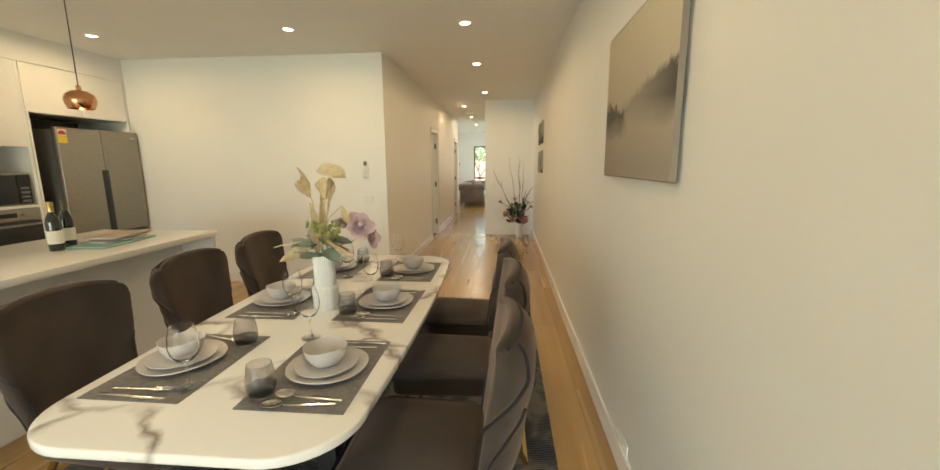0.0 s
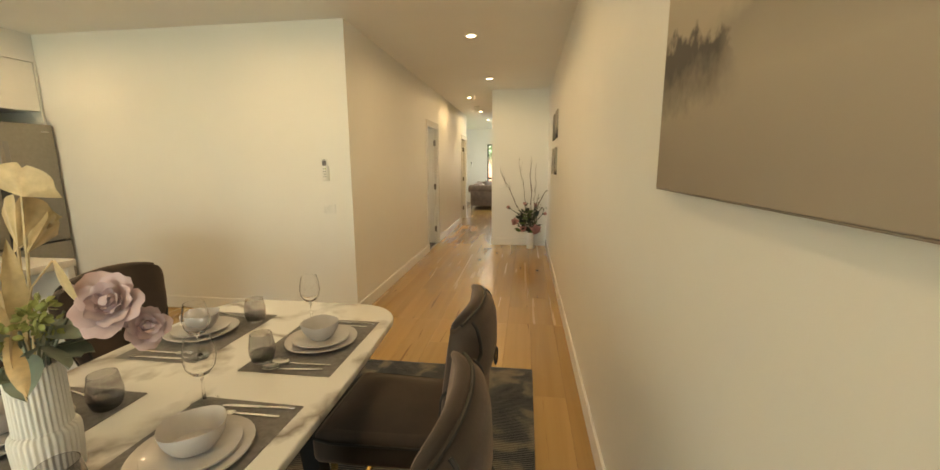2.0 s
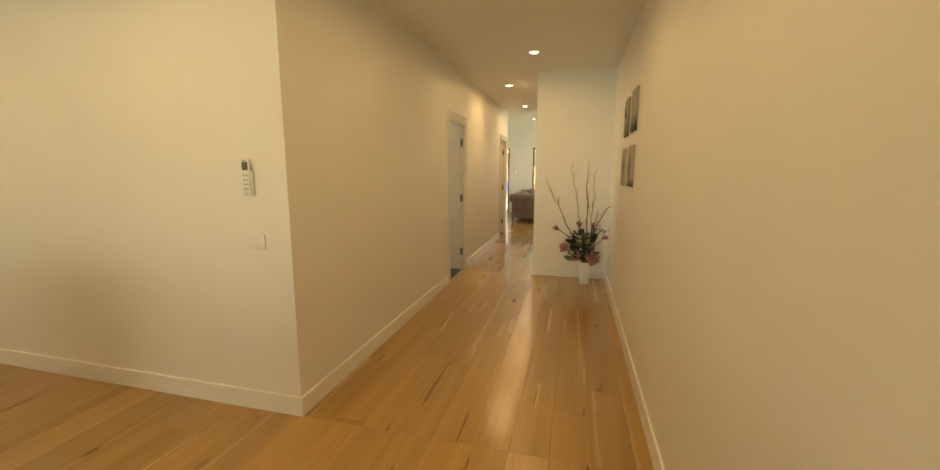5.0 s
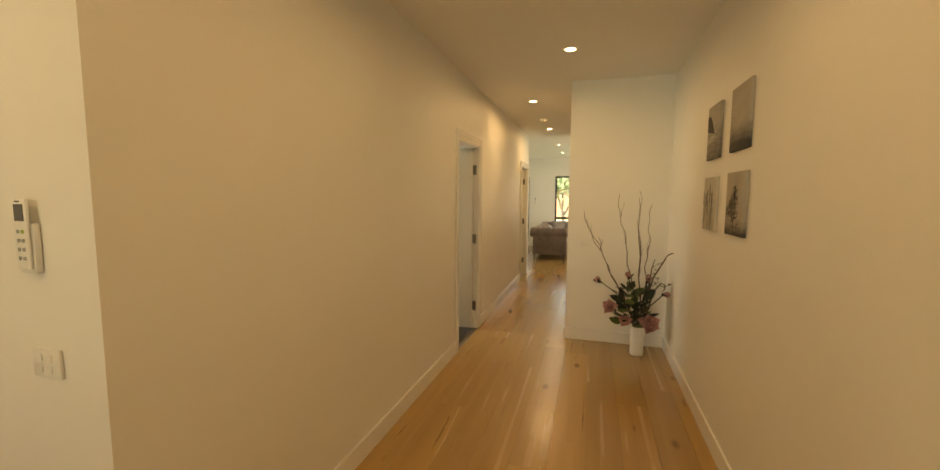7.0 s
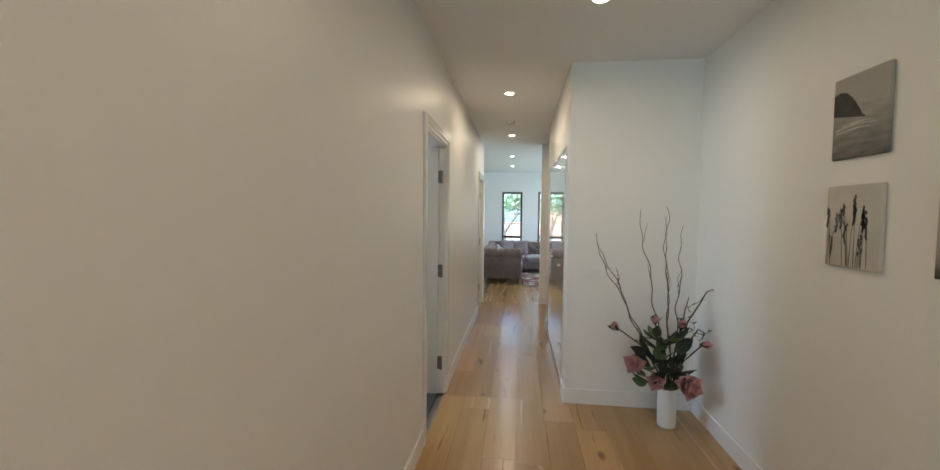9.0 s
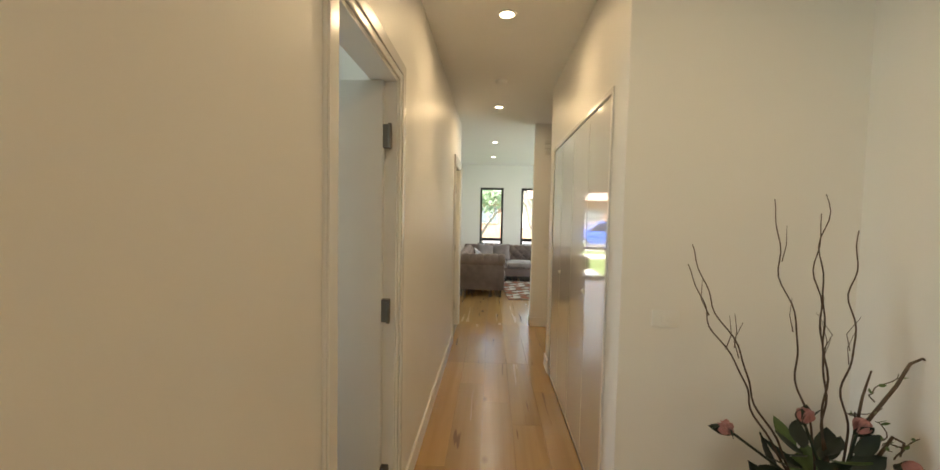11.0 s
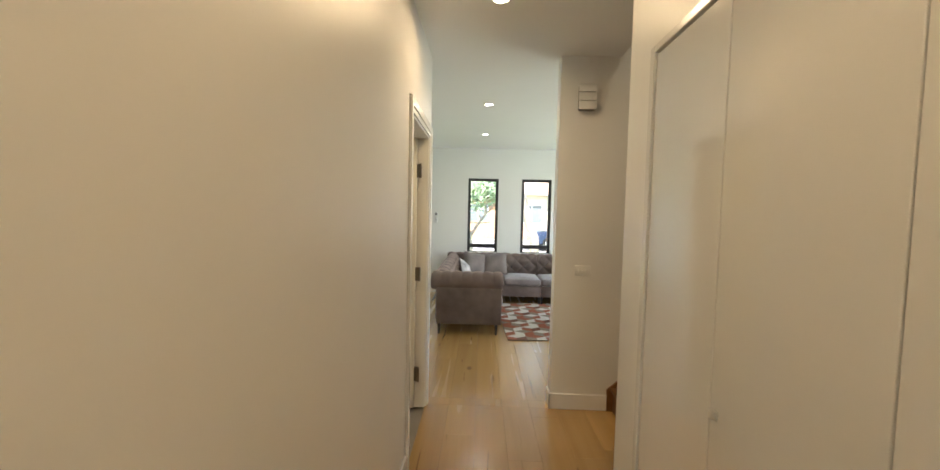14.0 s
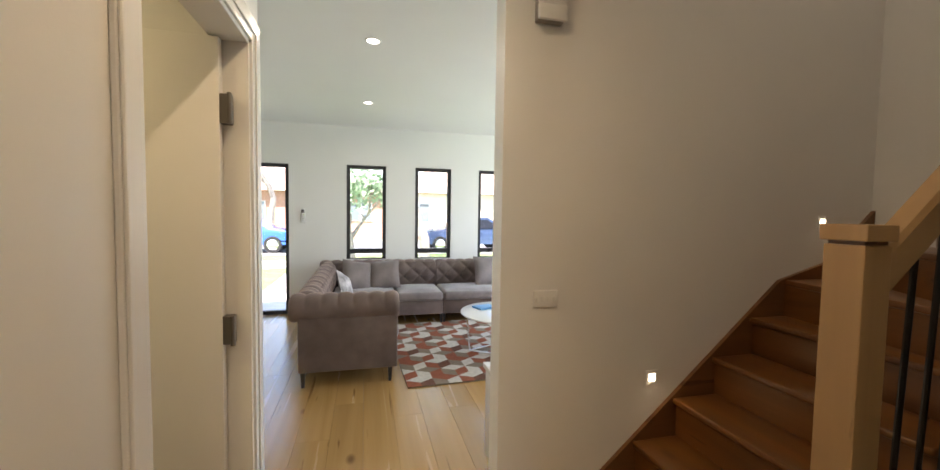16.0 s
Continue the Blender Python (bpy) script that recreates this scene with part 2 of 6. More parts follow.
def lathe(profile, seg=32, bm=None, m=None, flute=0, depth=0.0):
    """Turns (radius, height) pairs about z; radius 0 closes an end. flute: count of grooves."""
    t = bmesh.new()
    rings = []
    for r, z in profile:
        if r <= 1e-6:
            rings.append([t.verts.new((0, 0, z))])
        else:
            ring = []
            for i in range(seg):
                a = 2 * math.pi * i / seg
                k = r - (depth * (0.5 - 0.5 * math.cos(flute * a)) if flute else 0)
                ring.append(t.verts.new((k * math.cos(a), k * math.sin(a), z)))
            rings.append(ring)
    for a, b in zip(rings, rings[1:]):
        for i in range(seg):
            j = (i + 1) % seg
            q = [a[i % len(a)], a[j % len(a)], b[j % len(b)], b[i % len(b)]]
            q = list(dict.fromkeys(q))
            if len(q) > 2:
                t.faces.new(q)
    return join(bm or bmesh.new(), t, m)


def tube(points, radius, seg=6, bm=None, taper=1.0, square=False):
    """A tube along points; taper: its last radius over its first."""
    t = bm or bmesh.new()
    pts = [Vector(p) for p in points]
    prev, side = None, None
    n = len(pts)
    for k, p in enumerate(pts):
        d = ((pts[min(k + 1, n - 1)] - p).normalized() + (p - pts[max(k - 1, 0)]).normalized())
        d = d.normalized() if d.length > 1e-6 else Vector((0, 0, 1))
        if side is None:
            side = d.cross(Vector((0, 0, 1)) if abs(d.z) < 0.9 else Vector((0, 1, 0))).normalized()
        side = (side - d * side.dot(d)).normalized()
        up = d.cross(side)
        r = radius * (1 + (taper - 1) * k / max(1, n - 1))
        ring = [t.verts.new(p + (side * math.cos(a) + up * math.sin(a)) * r) for a in
                [2 * math.pi * (i + (0.5 if square else 0)) / seg for i in range(seg)]]
        if prev:
            for i in range(seg):
                t.faces.new((prev[i], prev[(i + 1) % seg], ring[(i + 1) % seg], ring[i]))
        else:
            t.faces.new(ring[::-1])
        prev = ring
    t.faces.new(prev)
    return t


def slab(outline, z0, z1, bm=None, bevel=0.0, seg=3):
    """A flat plate of the given outline."""
    t = bmesh.new()
    low = [t.verts.new((x, y, z0)) for x, y in outline]
    f = t.faces.new(low)
    ext = bmesh.ops.extrude_face_region(t, geom=[f])
    bmesh.ops.translate(t, vec=(0, 0, z1 - z0), verts=[e for e in ext["geom"] if isinstance(e, bmesh.types.BMVert)])
    if bevel:
        rim = [e for e in t.edges if abs(e.verts[0].co.z - e.verts[1].co.z) < 1e-6]
        bmesh.ops.bevel(t, geom=rim, offset=bevel, segments=seg, affect="EDGES", profile=0.5)
    return join(bm or bmesh.new(), t)


def round_rect(x0, x1, y0, y1, r, n=8, bow=0.0):
    out = []
    for cx, cy, a0 in ((x1 - r, y1 - r, 0), (x0 + r, y1 - r, 90), (x0 + r, y0 + r, 180), (x1 - r, y0 + r, 270)):
        for i in range(n + 1):
            a = radians(a0 + 90 * i / n)
            out.append((cx + r * math.cos(a), cy + r * math.sin(a)))
    if bow:
        cx, hx, cy, hy = (x0 + x1) / 2, (x1 - x0) / 2, (y0 + y1) / 2, (y1 - y0) / 2
        dense = []
        for (ax, ay), (bx, by) in zip(out, out[1:] + out[:1]):
            k = 8 if math.hypot(bx - ax, by - ay) > 0.3 else 1
            dense += [(ax + (bx - ax) * i / k, ay + (by - ay) * i / k) for i in range(k)]
        out = [(cx + (x - cx) * (1 + bow * (1 - ((y - cy) / hy) ** 2)), y) for x, y in dense]
    return out


def grid(f, nu, nv, bm=None, thick=None):
    """A sheet f(u, v), u and v from 0 to 1."""
    t = bm or bmesh.new()
    vs = [[t.verts.new(f(i / nu, j / nv)) for j in range(nv + 1)] for i in range(nu + 1)]
    for i in range(nu):
        for j in range(nv):
            t.faces.new((vs[i][j], vs[i + 1][j], vs[i + 1][j + 1], vs[i][j + 1]))
    return t


def structure(name, bm, material, label, smooth=False):
    return tagged(link(name, bm, material, smooth=smooth), label, name.split("_")[0], kind="structure")

# ---- the large structure ----
H = 2.66          # ceiling
XR = 1.94         # long wall of dining room and hall
XC = 0.98         # cupboard wall of the narrow hall
YK = 5.412        # kitchen end wall
YE = 9.05         # end of the wide hall
YS = 12.68        # wall beside the stairs
YL = 12.80        # living room begins
YF = 17.12        # street front

floor = structure("floor", box(-3.9, 4.3, -4.7, YF + 0.2, -0.12, -0.016), mat("screed", (0.22, 0.2, 0.18), 0.9), "oak board floor running through the whole house")

bm = box(-3.9, 1.40, -4.75, YS + 0.02, H, H + 0.12)
box(1.40, 2.1, -4.75, 9.15, H, H + 0.12, bm)
box(-3.9, 4.3, YS + 0.02, YF + 0.2, H, H + 0.12, bm)
box(1.25, 3.4, 9.0, YS + 0.12, 5.2, 5.3, bm)
structure("ceiling", bm, CEIL, "smooth white plaster ceiling with recessed downlights")

structure("wall_right", box(XR, XR + 0.12, -4.7, YE + 0.12, 0, H), WALL, "long cream painted plaster wall beside the dining table")
structure("wall_end", box(XC, XR, YE, YE + 0.12, 0, H), WALL, "short cream painted wall behind the floor vase")
structure("wall_kitchen", box(-3.8, -0.11, YK, YK + 0.11, 0, H), WALL, "cream painted plaster wall at the end of the kitchen")
# wall of the narrow hall with two doors
D1A, D1B, D2A, D2B, DH = 8.36, 9.095, 11.88, 12.64, 2.05
bm = box(-0.11, 0, YK, D1A, 0, H)
box(-0.11, 0, D1A, D1B, DH, H, bm)
box(-0.11, 0, D1B, D2A, 0, H, bm)
box(-0.11, 0, D2A, D2B, DH, H, bm)
box(-0.11, 0, D2B, 12.76, 0, H, bm)
structure("wall_hall", bm, WALL, "cream painted hall wall with two open doorways")
C0, C1, CH = 9.27, 11.035, 2.06
bm = box(XC, XC + 0.11, YE + 0.12, C0, 0, H)
box(XC, XC + 0.11, C0, C1, CH, H, bm)
box(XC, XC + 0.11, C1, 11.26, 0, H, bm)
box(XC + 0.11, 1.75, 11.15, 11.26, 0, H, bm)
structure("wall_cupboard", bm, WALL, "cream painted wall holding the hall cupboard")
structure("wall_stairs", box(0.965, 3.28, YS, YL, 0, 5.2), WALL, "cream painted wall beside the timber stairs")
bm = box(3.16, 3.28, 9.17, YS, 0, 5.2)
box(1.28, 1.40, 9.16, YS, H + 0.12, 5.2, bm)
box(1.40, 3.16, 9.17, 9.29, 0, 5.2, bm)
box(2.34, 2.42, 9.29, 11.26, 0, 1.2, bm)
structure("wall_stairwell", bm, WALL, "cream painted stairwell wall rising to the upper floor")
# kitchen and dining room behind the camera
structure("wall_kitchen_side", box(-3.9, -3.78, -4.7, YK + 0.1, 0, H), WALL, "cream painted wall behind the kitchen cabinets")
bm = box(-3.78, -2.6, -4.7, -4.58, 0, H)
box(1.4, XR, -4.7, -4.58, 0, H, bm)
box(-2.6, 1.4, -4.7, -4.58, 2.3, H, bm)
structure("wall_garden", bm, WALL, "cream painted wall with wide glass doors to the garden")
# small rooms behind the hall doors
bm = box(-2.6, -2.5, 6.0, 8.25, 0, H)
box(-2.6, -2.5, 9.0, 12.9, 0, H, bm)
box(-2.6, -2.5, 8.25, 9.0, 0, 0.9, bm)
box(-2.6, -2.5, 8.25, 9.0, 2.1, H, bm)
box(-2.5, -0.11, 6.0, 6.1, 0, H, bm)
box(-2.5, -0.11, 10.2, 10.3, 0, H, bm)
box(-2.5, -0.11, 12.80, 12.9, 0, H, bm)
structure("wall_rooms", bm, WALL, "pale painted walls of the rooms off the hall")
structure("carpet", box(-2.5, -0.055, 6.1, 10.2, -0.012, 0.004), CARPET, "dark grey carpet in the room off the hall")
# living room
WX = ((0.145, 0.70), (1.125, 1.67), (2.10, 2.65))
WZ0, WZ1 = 0.76, 2.12
bm = box(-1.0, -0.62, YF, YF + 0.2, 2.10, H)
box(-1.62, -1.45, YF, YF + 0.2, 0, H, bm)
box(-1.45, -1.0, YF, YF + 0.2, 2.10, H, bm)
box(-0.62, WX[0][0], YF, YF + 0.2, 0, H, bm)
for i, (a, b) in enumerate(WX):
    box(a, b, YF, YF + 0.2, 0, WZ0, bm)
    box(a, b, YF, YF + 0.2, WZ1, H, bm)
    nxt = WX[i + 1][0] if i < 2 else 4.2
    box(b, nxt, YF, YF + 0.2, 0, H, bm)
structure("wall_street", bm, WALL, "white painted front wall with three slot windows")
bm = box(-1.74, -1.62, YL, YF + 0.2, 0, H)
structure("wall_living_left", bm, WALL, "white painted living room wall")
# the wide opening here is unseen, added to hold the fill lamp
bm = box(4.08, 4.2, YL, 14.05, 0, H)
box(4.08, 4.2, 16.55, YF, 0, H, bm)
box(4.08, 4.2, 14.05, 16.55, 0, 0.35, bm)
box(4.08, 4.2, 14.05, 16.55, 2.35, H, bm)
structure("wall_living_right", bm, WALL, "white painted living room wall")
bm = box(-1.62, -0.11, 12.9, 12.95, 0, H)
box(3.28, 4.08, YL - 0.12, YL, 0, H, bm)
structure("wall_living_back", bm, WALL, "white painted wall at the back of the living room")


def skirting(name, runs, h=0.12, t=0.014):
    bm = bmesh.new()
    for axis, pos, side, a, b in runs:
        lo, hi = (pos, pos + t) if side > 0 else (pos - t, pos)
        if axis == "x":
            box(lo, hi, a, b, 0, h, bm, 0.003, 1)
        else:
            box(a, b, lo, hi, 0, h, bm, 0.003, 1)
    tagged(link(name, bm, TRIM), "white gloss painted skirting board along the walls", "skirting", kind="structure")


skirting("baseboard_dining", [("x", XR, -1, -4.5, YE), ("y", YK, -1, -3.06, 0.014), ("x", 0, 1, YK, D1A - 0.075), ("y", YE, -1, XC - 0.014, XR - 0.014)])
skirting("baseboard_hall", [("x", 0, 1, D1B + 0.075, D2A - 0.075), ("x", XC, -1, YE, C0 - 0.03), ("x", XC, -1, C1 + 0.03, 11.274), ("y", 11.26, 1, XC, 1.75), ("y", YS, -1, 0.951, 1.40),
                            ("x", 0.965, -1, YS - 0.014, YL + 0.014)])
skirting("baseboard_living", [("y", YF, -1, -0.6, 4.0), ("x", -1.62, 1, 12.95, YF)])


def door_trim(name, y0, y1):
    """Painted lining and moulded architrave round a doorway in the hall wall."""
    bm = box(-0.112, 0.002, y0 - 0.001, y0 + 0.02, 0, DH, None, 0.002, 1)
    box(-0.112, 0.002, y1 - 0.02, y1 + 0.001, 0, DH, bm, 0.002, 1)
    box(-0.112, 0.002, y0, y1, DH - 0.02, DH + 0.001, bm, 0.002, 1)
    box(-0.075, -0.06, y0 + 0.02, y0 + 0.032, 0, DH - 0.02, bm, 0.002, 1)
    for x0, x1, w0, w1 in ((0.0, 0.012, 0.0, 0.075), (0.012, 0.019, 0.028, 0.072), (-0.124, -0.112, 0.0, 0.075)):
        box(x0, x1, y0 - w1, y0 - w0 + 0.006, 0, DH + w1, bm, 0.003, 2)
        box(x0, x1, y1 + w0 - 0.006, y1 + w1, 0, DH + w1, bm, 0.003, 2)
        box(x0, x1, y0 - w0 + 0.006, y1 + w0 - 0.006, DH + w0 - 0.006, DH + w1, bm, 0.003, 2)
    tagged(link(name, bm, TRIM), "white gloss painted moulded door frame", "door frame", kind="structure")


def hall_door(name, y_hinge, width, label, edge=-0.078):
    """A flush leaf swung back into the room, on three hinges at its edge."""
    d = thing(name, label, "door", (0, 0, 0), 0, kind="structure")
    part("door_leaf", box(-0.075 - width, edge, y_hinge - 0.036, y_hinge, 0.012, DH - 0.025, None, 0.003), DOORPAINT, d)
    for z in (0.27, 1.03, 1.79):
        bm = box(edge - 0.002, edge + 0.033, y_hinge - 0.034, y_hinge + 0.001, z - 0.05, z + 0.05, None, 0.002, 1)
        lathe([(0, z - 0.052), (0.008, z - 0.052), (0.008, z + 0.052), (0, z + 0.052)], 10, bm, pose(edge + 0.032, y_hinge - 0.038, 0))
        part("hinge", bm, HINGE, d, "satin nickel hinge")
    bm = box(-0.13 - width + 0.09, -0.02 - width + 0.09, y_hinge - 0.085, y_hinge - 0.070, 1.0, 1.018, None, 0.004)
    lathe([(0, 0), (0.026, 0), (0.026, 0.008), (0.009, 0.01), (0.009, 0.045), (0, 0.045)], 16, bm, pose(-0.03 - width + 0.09, y_hinge - 0.036, 1.009, 90))
    part("door_handle", bm, HINGE, d, "satin nickel lever handle")


door_trim("door_frame_1", D1A, D1B)
hall_door("door_1", D1B - 0.026, 0.66, "white painted flush door standing open into a room", -0.052)
door_trim("door_frame_2", D2A, D2B)
hall_door("door_2", D2B - 0.03, 0.66, "white painted flush door standing open beside the living room")

# street windows: black aluminium frames with a small opening sash below
for i, (a, b) in enumerate(WX):
    w = thing("window_%d" % (i + 1), "tall narrow window with a black aluminium frame", "window", (0, 0, 0), kind="structure")
    y0 = YF + 0.03
    bm = box(a, a + 0.05, y0, y0 + 0.07, WZ0, WZ1, None, 0.003, 1)
    box(b - 0.05, b, y0, y0 + 0.07, WZ0, WZ1, bm, 0.003, 1)
    box(a + 0.05, b - 0.05, y0, y0 + 0.07, WZ1 - 0.05, WZ1, bm, 0.003, 1)
    box(a + 0.05, b - 0.05, y0, y0 + 0.07, 0.845, 0.915, bm, 0.003, 1)
    box(a, b, y0 + 0.01, y0 + 0.06, WZ0, WZ0 + 0.02, bm, 0.003, 1)
    part("window_frame", bm, BLACK, w, smooth=False)
    part("window_sill", box(a, b, YF - 0.004, y0 + 0.01, WZ0 - 0.004, WZ0 + 0.008, None, 0.002, 1), TRIM, w, "white painted sill")
    bm = tube([((a + b) / 2 - 0.07, y0 - 0.02, 0.885), ((a + b) / 2 + 0.05, y0 - 0.03, 0.90)], 0.008, 6)
    box((a + b) / 2 - 0.09, (a + b) / 2 - 0.04, y0 - 0.022, y0, 0.868, 0.90, bm, 0.003, 1)
    part("latch", bm, BLACKMETAL, w)
    for z0, z1 in ((0.915, WZ1 - 0.05), (WZ0 + 0.02, 0.845)):
        pane = part("pane", box(a + 0.05, b - 0.05, y0 + 0.03, y0 + 0.036, z0, z1), PANE, w, smooth=False)
        pane.visible_shadow = False
# glass sidelight and front door
w = thing("door_3", "full height glass entrance door in a black frame", "door", (0, 0, 0), kind="structure")
bm = box(-1.45, -1.40, YF + 0.03, YF + 0.1, 0, 2.1, None, 0.003, 1)
box(-0.67, -0.62, YF + 0.03, YF + 0.1, 0, 2.1, bm, 0.003, 1)
box(-1.40, -0.67, YF + 0.03, YF + 0.1, 2.05, 2.1, bm, 0.003, 1)
box(-1.40, -0.67, YF + 0.03, YF + 0.1, 0, 0.05, bm, 0.003, 1)
part("door_frame", bm, BLACK, w, smooth=False)
pane = part("pane", box(-1.40, -0.67, YF + 0.06, YF + 0.066, 0.05, 2.05), PANE, w, smooth=False)
pane.visible_shadow = False
bm = box(-0.66, -0.63, YF + 0.012, YF + 0.03, 0.93, 1.13, None, 0.003, 1)
tube([(-0.645, YF - 0.02, 1.03), (-0.70, YF - 0.03, 1.03), (-0.76, YF - 0.03, 1.03)], 0.008, 8, bm)
part("door_handle", bm, BLACKMETAL, w, "black lever handle")
w = thing("window_5", "wide glass garden doors in black frames", "window", (0, 0, 0), kind="structure")
bm = bmesh.new()
for x in (-2.6, -1.3, -0.03, 1.33):
    box(x, x + 0.07, -4.68, -4.6, 0, 2.3, bm)
box(-2.53, 1.33, -4.68, -4.6, 2.23, 2.3, bm)
box(-2.53, 1.33, -4.68, -4.6, 0, 0.07, bm)
part("window_frame", bm, BLACK, w, smooth=False)

# ---- downlights ----
DOWN = [(-2.56, 4.55), (-0.61, 4.55), (1.01, 4.55), (1.015, 6.05), (1.013, 8.11), (0.487, 9.79), (0.48, 11.88)]
DOWNLIV = [(0.45, 14.05), (0.43, 15.74)]
# DOWN and DOWNLIV are known; the third row is unseen, added for fill light
DOWNFILL = [(-2.56, 1.9), (-0.61, 1.9), (1.01, 1.9)]


def downlight(x, y, glowing):
    d = thing("downlight", "round white recessed ceiling downlight, lit", "downlight", (x, y, H), group="ceiling downlights")
    bm = lathe([(0.058, 0.0), (0.056, -0.006), (0.044, -0.008), (0.040, -0.001)], 28)
    part("trim_ring", bm, PLASTIC, d, "white trim ring")
    part("lens", lathe([(0.0405, -0.003), (0, -0.003)], 24), glowing, d, "glowing lens")


for x, y in DOWN:
    downlight(x, y, LAMPGLOW)
    down_lamp(x, y, 1.5 if y > 11 else LAMP_W)
for x, y in DOWNLIV:
    downlight(x, y, LAMPGLOW2)
    down_lamp(x, y, 0.75, (1.0, 0.9, 0.75))
# added downlights, out of view, that brighten the dining end
for x, y in DOWNFILL:
    downlight(x, y, LAMPGLOW)
    down_lamp(x, y, 0.8)
# warm lamp of the small room beside the living room
downlight(-0.9, 11.7, LAMPGLOW)
down_lamp(-0.9, 11.7, 1.9, (1.0, 0.80, 0.42))
# ---- dining room ----


def marble_mat():
    m = bpy.data.materials.new("veined_marble")
    m.use_nodes = True
    nt = m.node_tree
    b = nt.nodes["Principled BSDF"]
    b.inputs["Roughness"].default_value = 0.1
    tc = nt.nodes.new("ShaderNodeTexCoord")
    warp = nt.nodes.new("ShaderNodeTexNoise")
    warp.inputs["Scale"].default_value, warp.inputs["Detail"].default_value = 2.2, 7
    add = nt.nodes.new("ShaderNodeVectorMath")
    add.operation = "MULTIPLY_ADD"
    add.inputs[1].default_value = (0.55, 0.55, 0.55)
    nt.links.new(tc.outputs["Object"], warp.inputs["Vector"])
    nt.links.new(warp.outputs["Color"], add.inputs[0])
    nt.links.new(tc.outputs["Object"], add.inputs[2])
    vor = nt.nodes.new("ShaderNodeTexVoronoi")
    vor.feature, vor.inputs["Scale"].default_value = "DISTANCE_TO_EDGE", 1.9
    nt.links.new(add.outputs[0], vor.inputs["Vector"])
    vein = nt.nodes.new("ShaderNodeMapRange")
    vein.inputs["From Min"].default_value, vein.inputs["From Max"].default_value = 0.0, 0.06
    vein.inputs["To Min"].default_value, vein.inputs["To Max"].default_value = 1.0, 0.0
    nt.links.new(vor.outputs["Distance"], vein.inputs["Value"])
    patch = nt.nodes.new("ShaderNodeTexNoise")
    patch.inputs["Scale"].default_value, patch.inputs["Detail"].default_value = 3.4, 3
    nt.links.new(tc.outputs["Object"], patch.inputs["Vector"])
    pr = nt.nodes.new("ShaderNodeMapRange")
    pr.inputs["From Min"].default_value, pr.inputs["From Max"].default_value = 0.37, 0.55
    nt.links.new(patch.outputs["Fac"], pr.inputs["Value"])
    mul = nt.nodes.new("ShaderNodeMath")
    mul.operation = "MULTIPLY"
    nt.links.new(vein.outputs[0], mul.inputs[0])
    nt.links.new(pr.outputs[0], mul.inputs[1])
    mix = nt.nodes.new("ShaderNodeMix")
    mix.data_type = "RGBA"
    mix.inputs["A"].default_value, mix.inputs["B"].default_value = (0.87, 0.86, 0.84, 1), (0.30, 0.255, 0.23, 1)
    nt.links.new(mul.outputs[0], mix.inputs["Factor"])
    nt.links.new(mix.outputs["Result"], b.inputs["Base Color"])
    return m


def woven_mat(name, c, scale=240.0):
    m = mat(name, c, 0.7, var=0.18, scale=60.0)
    nt = m.node_tree
    b = nt.nodes["Principled BSDF"]
    tc = nt.nodes.new("ShaderNodeTexCoord")
    ck = nt.nodes.new("ShaderNodeTexChecker")
    ck.inputs["Scale"].default_value = scale
    nt.links.new(tc.outputs["Object"], ck.inputs["Vector"])
    bp = nt.nodes.new("ShaderNodeBump")
    bp.inputs["Strength"].default_value, bp.inputs["Distance"].default_value = 0.5, 0.002
    nt.links.new(ck.outputs["Fac"], bp.inputs["Height"])
    nt.links.new(bp.outputs["Normal"], b.inputs["Normal"])
    return m


def rug_mat():
    """Dark ribbed rug with worn blue-black and brown-grey patches."""
    m = bpy.data.materials.new("ribbed_rug")
    m.use_nodes = True
    nt = m.node_tree
    b = nt.nodes["Principled BSDF"]
    b.inputs["Roughness"].default_value = 0.9
    b.inputs["Sheen Weight"].default_value = 0.2
    tc = nt.nodes.new("ShaderNodeTexCoord")
    n = nt.nodes.new("ShaderNodeTexNoise")
    n.inputs["Scale"].default_value, n.inputs["Detail"].default_value, n.inputs["Distortion"].default_value = 4.2, 8, 0.7
    nt.links.new(tc.outputs["Object"], n.inputs["Vector"])
    ramp = nt.nodes.new("ShaderNodeValToRGB")
    e = ramp.color_ramp.elements
    e[0].position, e[0].color = 0.40, (0.012, 0.018, 0.030, 1)
    e[1].position, e[1].color = 0.59, (0.24, 0.20, 0.155, 1)
    e.new(0.5).color = (0.05, 0.056, 0.065, 1)
    nt.links.new(n.outputs["Fac"], ramp.inputs["Fac"])
    wave = nt.nodes.new("ShaderNodeTexWave")
    wave.bands_direction = "Y"
    wave.inputs["Scale"].default_value, wave.inputs["Distortion"].default_value, wave.inputs["Detail Scale"].default_value = 24.0, 1.6, 3.0
    nt.links.new(tc.outputs["Object"], wave.inputs["Vector"])
    mix = nt.nodes.new("ShaderNodeMix")
    mix.data_type, mix.blend_type = "RGBA", "MULTIPLY"
    mix.inputs["Factor"].default_value = 0.45
    nt.links.new(ramp.outputs["Color"], mix.inputs["A"])
    nt.links.new(wave.outputs["Color"], mix.inputs["B"])
    nt.links.new(mix.outputs["Result"], b.inputs["Base Color"])
    bp = nt.nodes.new("ShaderNodeBump")
    bp.inputs["Strength"].default_value, bp.inputs["Distance"].default_value = 0.8, 0.006
    nt.links.new(wave.outputs["Fac"], bp.inputs["Height"])
    nt.links.new(bp.outputs["Normal"], b.inputs["Normal"])
    return m


